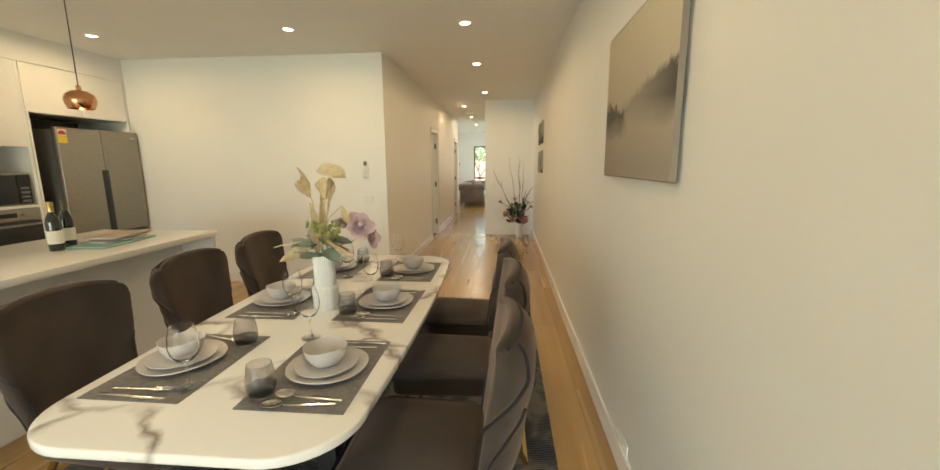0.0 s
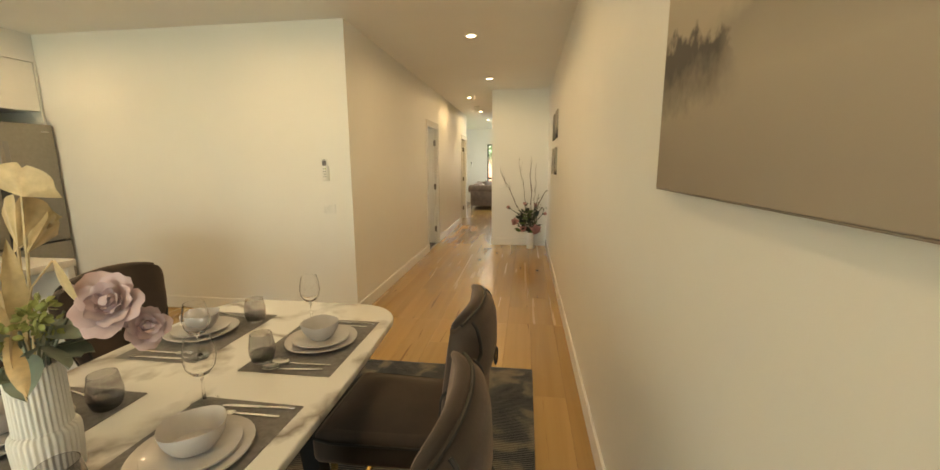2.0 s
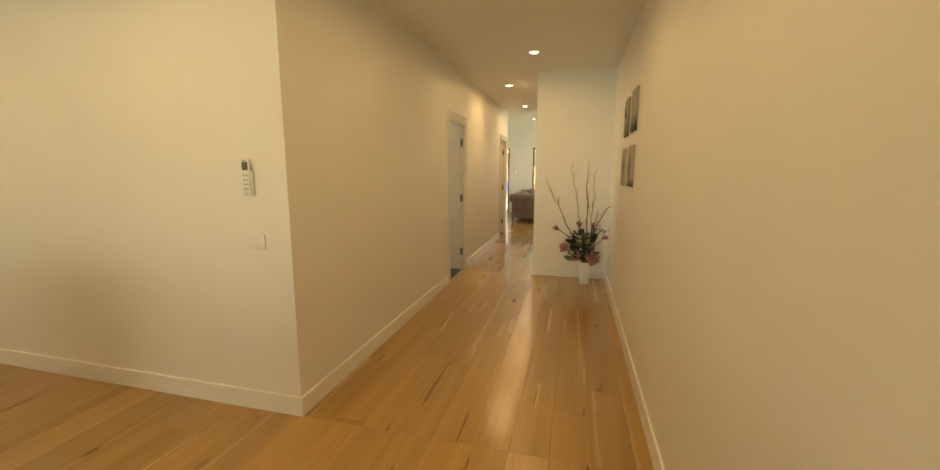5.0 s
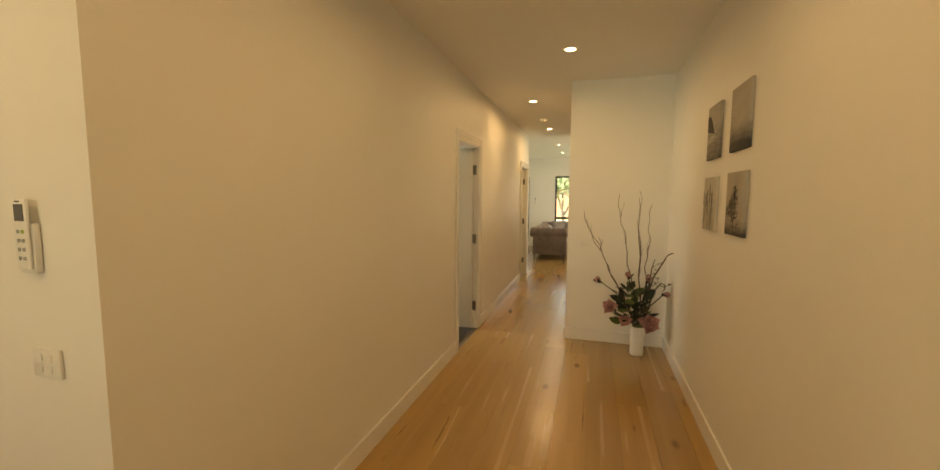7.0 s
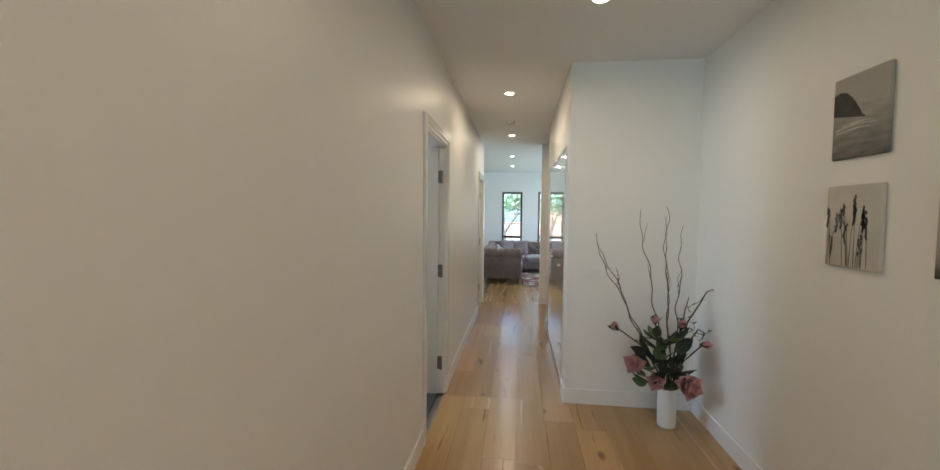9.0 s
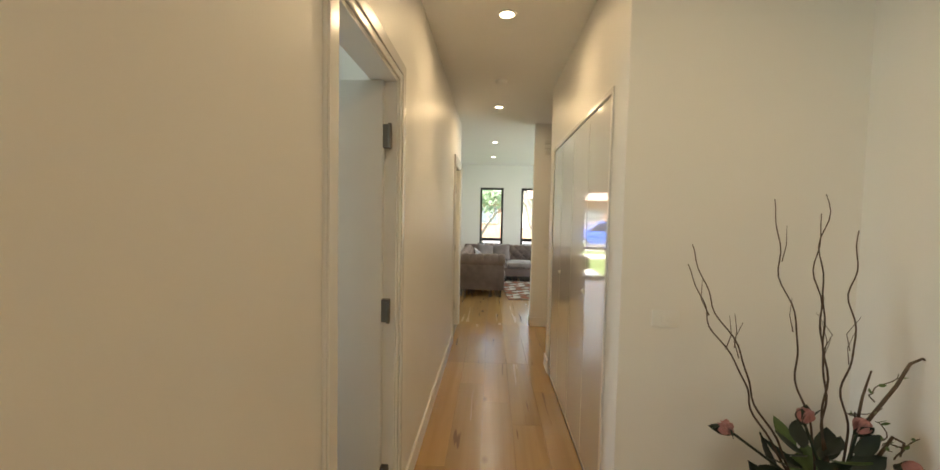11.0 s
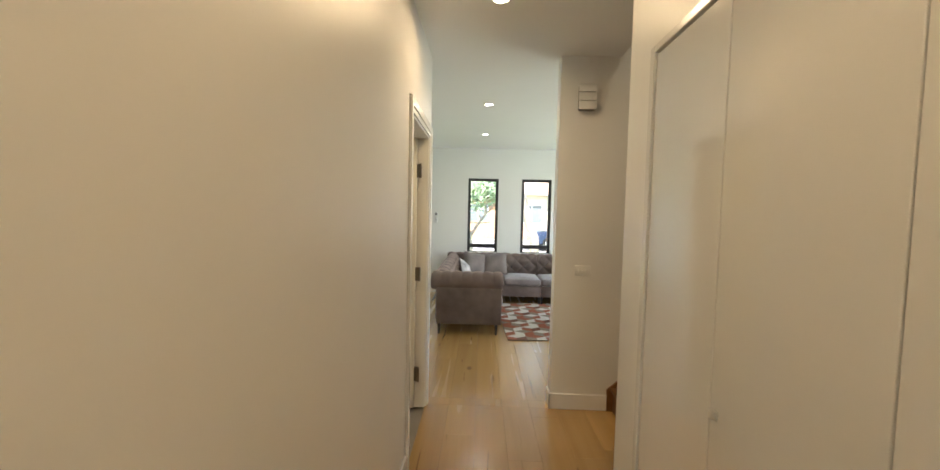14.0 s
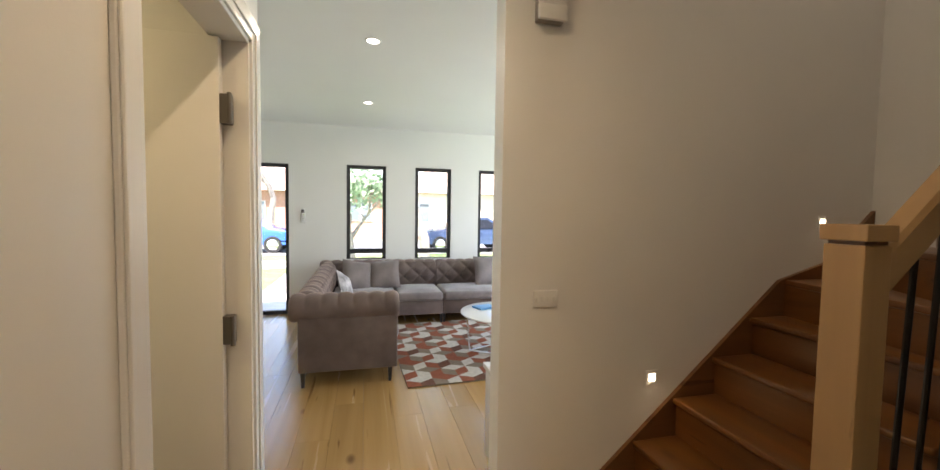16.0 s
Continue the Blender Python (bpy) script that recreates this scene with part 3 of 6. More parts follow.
MARBLE, RUG = marble_mat(), rug_mat()
MAT_CLOTH = woven_mat("woven_placemat", (0.19, 0.18, 0.185))
tagged(link("rug", slab(round_rect(-0.72, 1.64, 1.1, 4.56, 0.01, 2), 0, 0.011, None, 0.004, 1), RUG), "dark blue and grey ribbed rug under the dining table", "rug")

# dining table
TX, TY, TZ = 0.52, 2.625, 0.75
table = thing("dining_table", "long marble topped dining table on black metal legs", "table", (TX, TY, 0.011))
part("tabletop", slab(round_rect(-0.455, 0.455, -1.095, 1.095, 0.2, 10, 0.085), TZ - 0.03 - 0.011, TZ - 0.011, None, 0.007, 3), MARBLE, table, "white marble top with brown-grey veins")
part("underframe", box(-0.34, 0.34, -0.9, 0.9, 0.655, 0.70, None, 0.004, 1), BLACKMETAL, table)
for sx in (-1, 1):
    for sy in (-1, 1):
        part("leg", tube([(sx * 0.24, sy * 0.62, 0.0), (sx * 0.20, sy * 0.58, 0.66)], 0.05, 4, None, 1.0, True), BLACKMETAL, table, "black metal leg", False)
for sy in (-1, 1):
    part("leg_brace", box(-0.2, 0.2, sy * 0.62 - 0.03, sy * 0.62 + 0.03, 0.0, 0.03, None, 0.003, 1), BLACKMETAL, table, "black floor bar", False)


# velvet chairs: seat, wrapped winged back with piped waves, gold legs
def back_shape(s, v, off):
    """A point of the back: s across from -1 to 1, v up from 0 to 1, off from the front (0) to the rear (1)."""
    q = abs(s)
    e = max(0.0, v - 0.88) / 0.12
    corner = 1 - math.sqrt(max(0.0, 1 - e * e))
    w = (0.205 + 0.062 * min(1.0, v / 0.85) ** 1.3) * (1 - 0.15 * corner)
    front = -0.250 - 0.055 * v - 0.02 * v * v + 0.05 * q ** 2.2
    lobe = 0.016 * abs(math.sin(math.pi * (v * 2.15 + 0.06))) ** 0.8
    thick = (0.076 + 0.036 * math.sin(math.pi * min(1.0, 0.15 + v * 0.75)) + lobe) * (1 - 0.55 * e * e) * (1 - 0.12 * q * q)
    return Vector((front - off * thick, s * w, 0.40 + (0.53 - 0.02 * q * q) * v - 0.012 * q ** 6 * corner))


def back_ring(a, v):
    """The padded outline of the back at one height: a runs once round."""
    c_, s_ = math.cos(a), math.sin(a)
    return back_shape(math.copysign(abs(c_) ** 0.42, c_), v, 0.5 + 0.5 * math.copysign(abs(s_) ** 0.62, s_))


def chair_mesh():
    c = thing("dining_chair", "brown velvet dining chair with a thick piped back", "chair", group="chairs round the dining table")
    nu = 56
    levels = [i / 16 * 0.86 for i in range(17)] + [0.90, 0.93, 0.955, 0.975, 0.99, 1.0]
    bm = bmesh.new()
    rings = [[bm.verts.new(back_ring(2 * math.pi * i / nu, v)) for i in range(nu)] for v in levels]
    last = [back_ring(2 * math.pi * i / nu, 1.0) for i in range(nu)]
    mid = [Vector(((last[i].x + last[-i % nu].x) / 2, last[i].y * 0.985, last[i].z)) for i in range(nu)]
    for k, dz in ((0.72, 0.010), (0.30, 0.016)):
        rings.append([bm.verts.new(m_.lerp(p, k) + Vector((0, 0, dz))) for p, m_ in zip(last, mid)])
    for r0, r1 in zip(rings, rings[1:]):
        for i in range(nu):
            bm.faces.new((r0[i], r0[(i + 1) % nu], r1[(i + 1) % nu], r1[i]))
    bm.faces.new(rings[0][::-1])
    for i in range(1, nu // 2 - 1):
        bm.faces.new((rings[-1][i], rings[-1][i + 1], rings[-1][nu - i - 1], rings[-1][nu - i]))
    bm.faces.new((rings[-1][0], rings[-1][1], rings[-1][nu - 1]))
    bm.faces.new((rings[-1][nu // 2], rings[-1][nu // 2 + 1], rings[-1][nu // 2 - 1]))
    back = part("backrest", bm, CHAIRV, c)

    def side(sgn, v, tau, lift=0.003):
        """A point on the flank: tau runs from the front edge (0) to the rear (1)."""
        k = 2 * tau - 1
        a = math.asin(math.copysign(min(1.0, abs(k) ** (1 / 0.62)), k))
        p = back_ring(a if sgn > 0 else math.pi - a, v)
        n = Vector((-math.copysign(abs(k) ** 3, k), sgn * (1 - abs(k) ** 4 * 0.6), 0)).normalized()
        return p + n * lift

    def smooth(t):
        t = min(1.0, max(0.0, t))
        return t * t * (3 - 2 * t)
    for sgn in (-1, 1):
        # the piping runs down the rear of the top lobe and sweeps to the lower front
        sweep = [side(sgn, v, 0.13 + 0.83 * smooth((v - 0.44) / 0.34)) for v in [0.01 + 0.97 * i / 34 for i in range(35)]]
        part("piping", tube(sweep, 0.0065, 6), PIPING, back, "dark piped edge")
        bm = grid(lambda u, v: side(sgn, 0.46 + 0.50 * v, 0.06 + (0.02 + 0.84 * smooth((0.02 + 0.50 * v) / 0.34)) * u, 0.001 + 0.013 * math.sin(math.pi * u) ** 0.7 * math.sin(math.pi * v) ** 0.6), 10, 14)
        part("wing_panel", bm, CHAIRV, back, "padded leaf shaped wing")
        second = [side(sgn, v, 0.50 + 0.46 * smooth((v - 0.20) / 0.30), 0.003) for v in [0.01 + 0.56 * i / 22 for i in range(23)]]
        part("piping", tube(second, 0.0065, 6), PIPING, back, "dark piped edge")
        bm = grid(lambda u, v: side(sgn, 0.02 + 0.55 * v, 0.18 + (0.30 + 0.46 * smooth((0.55 * v - 0.18) / 0.30)) * u, 0.001 + 0.010 * math.sin(math.pi * u) ** 0.7 * math.sin(math.pi * v) ** 0.4), 8, 14)
        part("wave_panel", bm, CHAIRV, back)
    top = [back_shape(-0.93 + 1.86 * i / 24, 0.995, 0.9) + Vector((-0.003, 0, 0.004)) for i in range(25)]
    part("piping", tube(top, 0.006, 6), PIPING, back, "dark piped edge")
    ring = [Vector((-0.418 + 0.003 * math.cos(a), 0.022 * math.cos(a), 0.705 + 0.034 * math.sin(a))) for a in [2 * math.pi * i / 16 for i in range(17)]]
    part("pull_ring", tube(ring, 0.004, 6), BLACKMETAL, back, "dark metal pull ring")
    # seat with a domed top
    bm = bmesh.new()
    box(-0.24, 0.235, -0.245, 0.245, 0.345, 0.47, bm, 0.04, 4)
    for v in bm.verts:
        if v.co.z > 0.44:
            v.co.z += 0.03 * max(0, 1 - (v.co.x / 0.25) ** 2) * max(0, 1 - (v.co.y / 0.25) ** 2)
        taper = 1 - 0.08 * (0.235 - v.co.x) / 0.475
        v.co.y *= taper
    t2 = bmesh.new()
    grid(lambda u, v: (-0.205 + 0.41 * u, (-0.21 + 0.42 * v) * (1 - 0.08 * (1 - u)), 0.4705 + 0.032 * (1 - (2 * u - 1) ** 4) * (1 - (2 * v - 1) ** 4)), 12, 12, t2)
    join(bm, t2)
    seat = part("seat", bm, CHAIRV, c)
    edge = [(x, y, 0.45) for x, y in [(-0.2, -0.232), (0.15, -0.249), (0.22, -0.235), (0.239, -0.18), (0.24, 0.18), (0.22, 0.235), (0.15, 0.249), (-0.2, 0.232)]]
    part("piping", tube(edge, 0.005, 6), PIPING, seat, "dark piped edge")
    for x, xt in ((0.19, 0.17), (-0.40, -0.20)):
        for y in (-0.205, 0.205):
            part("leg", tube([(x, y, 0.01), (xt, y * 0.9, 0.35)], 0.0135, 4, None, 1.0, True), GOLD, c, "gold square tube leg", False)
        part("floor_bar", tube([(x, -0.215, 0.010), (x, 0.215, 0.010)], 0.0135, 4, None, 1.0, True), GOLD, c, "gold floor bar", False)
    return c


chair = chair_mesh()
CHAIRS = [(1.065, 2.03, 180), (1.085, 2.68, 181), (1.05, 3.325, 179), (-0.09, 2.13, -2), (-0.085, 2.84, 1), (-0.085, 3.52, 3)]
chair.matrix_basis = pose(CHAIRS[0][0], CHAIRS[0][1], 0.011, 0, 0, CHAIRS[0][2])
for x, y, rz in CHAIRS[1:]:
    copy_thing(chair, pose(x, y, 0.011, 0, 0, rz))


# place settings
def uneven(profile, seg=36, wob=0.0015):
    bm = lathe(profile, seg)
    for v in bm.verts:
        a = math.atan2(v.co.y, v.co.x)
        r = math.hypot(v.co.x, v.co.y)
        v.co.z += wob * math.sin(3 * a + 1) * r / 0.1
    return bm


def plate_profile(r, h):
    return [(0, 0.004), (r * 0.55, 0.004), (r * 0.6, 0), (r * 0.64, 0.003), (r * 0.8, h * 0.45), (r, h), (r * 0.995, h + 0.003), (r * 0.8, h * 0.45 + 0.005), (r * 0.62, 0.009), (0, 0.009)]


BOWL = [(0, 0.003), (0.035, 0), (0.04, 0.0), (0.052, 0.012), (0.066, 0.035), (0.072, 0.06), (0.0715, 0.063), (0.069, 0.06), (0.062, 0.036), (0.048, 0.014), (0, 0.01)]
WINE = [(0, 0.0), (0.036, 0.0), (0.037, 0.002), (0.012, 0.006), (0.0042, 0.016), (0.0038, 0.075), (0.008, 0.084), (0.025, 0.096), (0.039, 0.118), (0.043, 0.145), (0.040, 0.175), (0.033, 0.205),
        (0.0318, 0.205), (0.0388, 0.175), (0.0417, 0.145), (0.0378, 0.119), (0.024, 0.0985), (0, 0.09)]
TUMB = [(0, 0.0), (0.028, 0.0), (0.036, 0.008), (0.043, 0.035), (0.0425, 0.06), (0.035, 0.105), (0.0335, 0.105), (0.041, 0.06), (0.0415, 0.036), (0.0335, 0.012), (0, 0.01)]

dinner_plate = tagged(link("dinner_plate", uneven(plate_profile(0.135, 0.016)), CERAMIC, smooth=True), "round grey stoneware dinner plate on a placemat", "plate", "dinner plates")
side_plate = tagged(link("side_plate", uneven(plate_profile(0.105, 0.013)), CERAMIC, smooth=True), "smaller grey stoneware plate on the dinner plate", "plate", "side plates")
bowl = tagged(link("bowl", uneven(BOWL, 36, 0.004), CERAMIC, smooth=True), "pale grey stoneware bowl on two plates", "bowl", "bowls")
wine_glass = tagged(link("wine_glass", lathe(WINE, 32), GLASS, smooth=True), "empty clear wine glass on the marble table", "wine glass", "wine glasses")


def tumbler_mesh():
    me = lathe(TUMB, 32)
    ob = link("tumbler", me, [SMOKE, SMOKEDARK], smooth=True)
    for p in ob.data.polygons:
        p.material_index = 1 if p.center.z < 0.040 else 0
    return tagged(ob, "stemless tumbler of grey smoked glass", "tumbler", "tumblers")


tumbler = tumbler_mesh()
placemat = tagged(link("placemat", slab(round_rect(-0.165, 0.165, -0.238, 0.238, 0.004, 2), 0, 0.0022, None, 0.0008, 1), MAT_CLOTH), "grey woven placemat on the marble table", "placemat", "placemats")


def fork_mesh():
    bm = box(-0.10, 0.035, -0.004, 0.004, 0.001, 0.0035, None, 0.001, 1)
    box(0.035, 0.06, -0.0105, 0.0105, 0.002, 0.0042, bm, 0.0015, 1)
    for i in range(4):
        y = -0.009 + i * 0.006
        box(0.06, 0.097, y - 0.0014, y + 0.0014, 0.003, 0.005, bm)
    return tagged(link("fork", bm, SILVER, smooth=True), "polished steel fork on the placemat", "fork", "forks")


def knife_mesh():
    bm = box(-0.105, 0.0, -0.0048, 0.0048, 0.0, 0.005, None, 0.0018, 2)
    join(bm, slab([(0, -0.006), (0.09, -0.007), (0.112, -0.002), (0.115, 0.004), (0, 0.005)], 0.001, 0.003))
    return tagged(link("knife", bm, SILVER, smooth=True), "polished steel knife on the placemat", "knife", "knives")


def spoon_mesh():
    bm = box(-0.11, 0.05, -0.0038, 0.0038, 0.002, 0.0045, None, 0.0012, 1)
    t = bmesh.new()
    grid(lambda u, v: (0.07 + 0.031 * (2 * v - 1) * 1.0, 0.021 * (2 * u - 1) * math.sqrt(max(0, 1 - (2 * v - 1) ** 2)) * 1.0, 0.004 + 0.007 * ((2 * u - 1) ** 2 * (1 - (2 * v - 1) ** 2) + (2 * v - 1) ** 2)), 10, 14, t)
    bmesh.ops.remove_doubles(t, verts=t.verts, dist=0.0002)
    ext = bmesh.ops.solidify(t, geom=t.faces[:], thickness=0.0012)
    join(bm, t)
    return tagged(link("spoon", bm, SILVER, smooth=True), "polished steel spoon on the placemat", "spoon", "spoons")


fork, knife, spoon = fork_mesh(), knife_mesh(), spoon_mesh()
firsts = set()


def put(ob, m):
    """The first use places the thing itself, later ones a copy."""
    if ob.name in firsts:
        return copy_thing(ob, m)
    firsts.add(ob.name)
    ob.matrix_basis = m
    return ob


SETS = [(0.768, 1.955, 1), (0.775, 2.625, 1), (0.775, 3.26, 1), (0.265, 1.97, -1), (0.268, 2.625, -1), (0.27, 3.285, -1)]
jit = random.Random(9)
for cx, cy, side in SETS:
    zt = TZ + 0.0002
    rz = jit.uniform(-1.5, 1.5)
    put(placemat, pose(cx, cy, zt, 0, 0, rz))
    zm = zt + 0.0023
    px = cx + side * 0.012 - (0.01 if side < 0 else 0)
    py = cy + 0.012
    put(dinner_plate, pose(px, py, zm, 0, 0, jit.uniform(0, 360)))
    put(side_plate, pose(px + jit.uniform(-0.006, 0.006), py, zm + 0.0095, 0, 0, jit.uniform(0, 360)))
    put(bowl, pose(px + jit.uniform(-0.008, 0.008), py + 0.004, zm + 0.0192, 0, 0, jit.uniform(0, 360)))
    near, far = cy - 0.165, cy + 0.165
    if side > 0:
        put(spoon, pose(cx + 0.015, near - 0.045, zm, 0, 0, 184 + jit.uniform(-5, 5)))
        put(spoon, pose(cx + 0.025, near - 0.005, zm, 0, 0, 180 + jit.uniform(-5, 5)))
        put(fork, pose(cx + 0.03, far + 0.01, zm, 0, 0, 180 + jit.uniform(-3, 3)))
        put(knife, pose(cx + 0.05, far + 0.045, zm, 0, 0, 180 + jit.uniform(-3, 3)))
        put(tumbler, pose(cx - 0.118, near, zm, 0, 0, 0))
    else:
        put(fork, pose(cx - 0.005, near - 0.01, zm, 0, 0, jit.uniform(-3, 3)))
        put(knife, pose(cx - 0.01, near - 0.052, zm, 0, 0, jit.uniform(-3, 3)))
        put(spoon, pose(cx + 0.0, far + 0.03, zm, 0, 0, -14 + jit.uniform(-3, 3)))
        put(tumbler, pose(cx + 0.118, far - 0.01, zm, 0, 0, 0))
for x, y in ((0.395, 1.815), (0.398, 2.465), (0.41, 3.095), (0.60, 2.21), (0.645, 2.84), (0.628, 3.485)):
    zb = TZ + (0.0026 if x < 0.42 else 0.0002)
    put(wine_glass, pose(x, y, zb, 0, 0, 0))

# bouquet in a fluted vase
vx, vy = 0.522, 2.54
vase = tagged(link("table_vase", lathe([(0, 0), (0.051, 0), (0.057, 0.012), (0.0605, 0.098), (0.060, 0.112), (0.057, 0.119), (0.0505, 0.1235), (0.0500, 0.13), (0.0495, 0.27), (0.045, 0.27), (0.044, 0.12), (0.044, 0.02), (0, 0.02)], 264, None, None, 33, 0.0026), CERAMICW, smooth=True),
              "white fluted ceramic vase of two tiers", "vase")
vase.matrix_basis = pose(vx, vy, TZ + 0.0002)

GOLDLEAF = mat("dried_gold_leaf", (0.50, 0.38, 0.22), 0.45, var=0.2, scale=40, Sheen_Weight=0.3)
MAUVE = mat("mauve_petal", (0.52, 0.39, 0.42), 0.7, var=0.14, scale=14)
SAGE = mat("sage_leaf", (0.24, 0.29, 0.24), 0.6, var=0.15, scale=20)
LIMEBUD = mat("lime_bud", (0.30, 0.33, 0.12), 0.6, var=0.2, scale=30)
STEM = mat("brown_stem", (0.10, 0.065, 0.04), 0.7, var=0.2, scale=40)
PINK = mat("pink_petal", (0.50, 0.25, 0.24), 0.6, var=0.32, scale=22)
DARKLEAF = mat("dark_leaf", (0.014, 0.024, 0.012), 0.55, var=0.25, scale=20)
TWIG = mat("twig_bark", (0.085, 0.055, 0.038), 0.8, var=0.3, scale=60)


def aim(p, d, roll=0.0):
    """A pose at p whose z axis points along d."""
    return Matrix.Translation(p) @ Vector(d).to_track_quat("Z", "Y").to_matrix().to_4x4() @ pose(0, 0, 0, 0, 0, roll)


def rose(r, petals=16, rnd=None):
    """Petals cupped round a bud, tighter towards the middle."""
    bm = bmesh.new()
    for k in range(petals):
        f = k / (petals - 1)
        ang = k * 2.39996
        rad, w, h, open_ = r * (0.12 + 0.62 * f), r * (0.35 + 0.45 * f), r * (0.75 - 0.1 * f), 0.15 + 0.95 * f

        def petal(u, v, ang=ang, rad=rad, w=w, h=h, open_=open_):
            s = (u * 2 - 1)
            half = w * math.sin(math.pi * min(1, 0.18 + 0.75 * v)) ** 0.6
            a = ang + s * half / max(rad, 0.2 * r) * 0.75
            rr = rad * (0.35 + 0.65 * math.sin(v * 1.5)) + open_ * r * 0.3 * v * v + 0.03 * r * math.sin(5 * s + ang)
            return Vector((rr * math.cos(a), rr * math.sin(a), h * (v - 0.35 * v * v * open_) - 0.2 * h - 0.1 * r * open_ * s * s * v))
        grid(petal, 6, 5, bm)
    lathe([(0, -0.35 * r), (0.3 * r, -0.25 * r), (0.35 * r, 0.0), (0.15 * r, 0.35 * r), (0, 0.4 * r)], 10, bm)
    return bm


def magnolia(r, petals=9, open_=0.8):
    """Long cupped petals, the outer ones laid open."""
    bm = bmesh.new()
    for k in range(petals):
        ang, f = k * 2.39996, k / petals
        tilt = (0.25 + 1.05 * f) * open_

        def petal(u, v, ang=ang, tilt=tilt, f=f):
            s = u * 2 - 1
            half = 0.52 * r * math.sin(math.pi * min(1, 0.10 + 0.86 * v)) ** 0.75
            bend = tilt * (0.45 + 0.75 * v)
            out = r * v * math.sin(bend) + 0.03 * r
            up = r * v * math.cos(bend) + 0.16 * r * s * s * math.sin(math.pi * v)
            side = s * half
            out -= 0.20 * r * s * s * v
            return Vector((out * math.cos(ang) - side * math.sin(ang), out * math.sin(ang) + side * math.cos(ang), up))
        grid(petal, 6, 7, bm)
    lathe([(0, -0.03 * r), (0.10 * r, 0.0), (0.08 * r, 0.3 * r), (0, 0.36 * r)], 8, bm)
    return bm


def leaf(bm, m, ln, w, curl=0.25):
    t = bmesh.new()
    grid(lambda u, v: ((u * 2 - 1) * w * math.sin(math.pi * min(1, 0.06 + 0.94 * v)) ** 0.8, curl * ln * (v * v) + 0.15 * w * abs(u * 2 - 1), ln * v), 4, 6, t)
    join(bm, t, m)


def ginkgo(bm, m, r, fold=0.0):
    """A fan leaf with a rippled outer edge; fold closes it like a book."""
    t = bmesh.new()
    wide = 3.3 - 1.2 * fold

    def point(u, v):
        a = (u - 0.5) * wide
        side = r * v * math.sin(a) * (1 + 0.04 * math.sin(u * 26))
        up = r * v * (0.2 + 0.8 * math.cos(a)) * (1 - 0.14 * (abs(u - 0.5) < 0.04)) * (1 + 0.35 * fold)
        return (side * (1 - 0.55 * fold), 0.05 * r * math.sin(u * 20) * v + 0.12 * r * v * v + fold * 0.75 * abs(side), up)
    grid(point, 20, 5, t)
    join(bm, t, m)


bq = thing("table_bouquet", "dried gold leaves, mauve roses and sage leaves in the vase", "flowers", (vx, vy, TZ + 0.275))
r9 = random.Random(21)
stems = bmesh.new()
for k in range(9):
    a = k * 0.7
    tube([(0.02 * math.cos(a), 0.02 * math.sin(a), -0.24), (0.028 * math.cos(a), 0.028 * math.sin(a), 0.0), (0.07 * math.cos(a), 0.07 * math.sin(a), 0.09)], 0.003, 5, stems)
part("stems", stems, SAGE, bq)
# one open fan on top, folded fans and narrow curled leaves below it
for p0, p1, r, fold, tip in (((0.01, 0, 0), (0.058, 0.0, 0.355), 0.066, 0.0, (8, 12, 10)), ((0, 0, 0.02), (0.025, 0.0, 0.25), 0.085, 0.75, (10, 8, 30)), ((-0.01, 0, 0.02), (-0.005, 0.01, 0.235), 0.080, 0.85, (-6, -12, -40)),
                             ((0, -0.01, 0.02), (-0.03, -0.02, 0.26), 0.075, 0.9, (14, -38, 10)), ((0.01, 0.01, 0.05), (0.045, 0.0, 0.24), 0.07, 0.85, (0, 30, 60))):
    bm = tube([p0, ((p0[0] + p1[0]) / 2 - 0.008, 0.006, (p0[2] + p1[2]) / 2), p1], 0.0028, 5)
    ginkgo(bm, pose(*p1, *tip), r, fold)
    part("gold_leaf", bm, GOLDLEAF, bq, "dried gold fan leaf" if fold == 0 else "folded dried gold leaf")
for p, d, ln, wd, curl in (((-0.045, 0, 0.30), (-0.32, 0, 1), 0.115, 0.017, -0.22), ((-0.055, 0, 0.27), (-0.1, 0, 1), 0.10, 0.026, 0.18), ((0.0, 0, 0.03), (-0.12, -0.1, 1), 0.23, 0.020, 0.10), ((0.005, -0.01, 0.05), (0.14, -0.05, 1), 0.22, 0.018, -0.12),
                           ((-0.015, -0.02, 0.0), (-0.06, -0.1, 1), 0.16, 0.022, 0.06), ((0.10, 0.0, 0.225), (0.28, 0, -1), 0.10, 0.021, 0.10), ((0.03, -0.04, 0.09), (0.75, -0.6, -0.55), 0.19, 0.017, 0.10), ((0.03, -0.05, 0.08), (0.9, -0.5, -0.38), 0.21, 0.015, -0.10),
                           ((-0.05, -0.02, 0.06), (-1, -0.25, 0.12), 0.16, 0.030, 0.25), ((-0.06, 0.0, 0.03), (-1, -0.2, -0.42), 0.15, 0.026, -0.25)):
    bm = bmesh.new()
    leaf(bm, aim(p, d, r9.uniform(0, 360)), ln, wd, curl)
    if p[0] > 0.09:
        tube([(0.0, 0, 0.08), (0.04, 0, 0.17), p], 0.002, 5, bm)
    part("gold_leaf", bm, GOLDLEAF, bq, "long curled dried gold leaf")
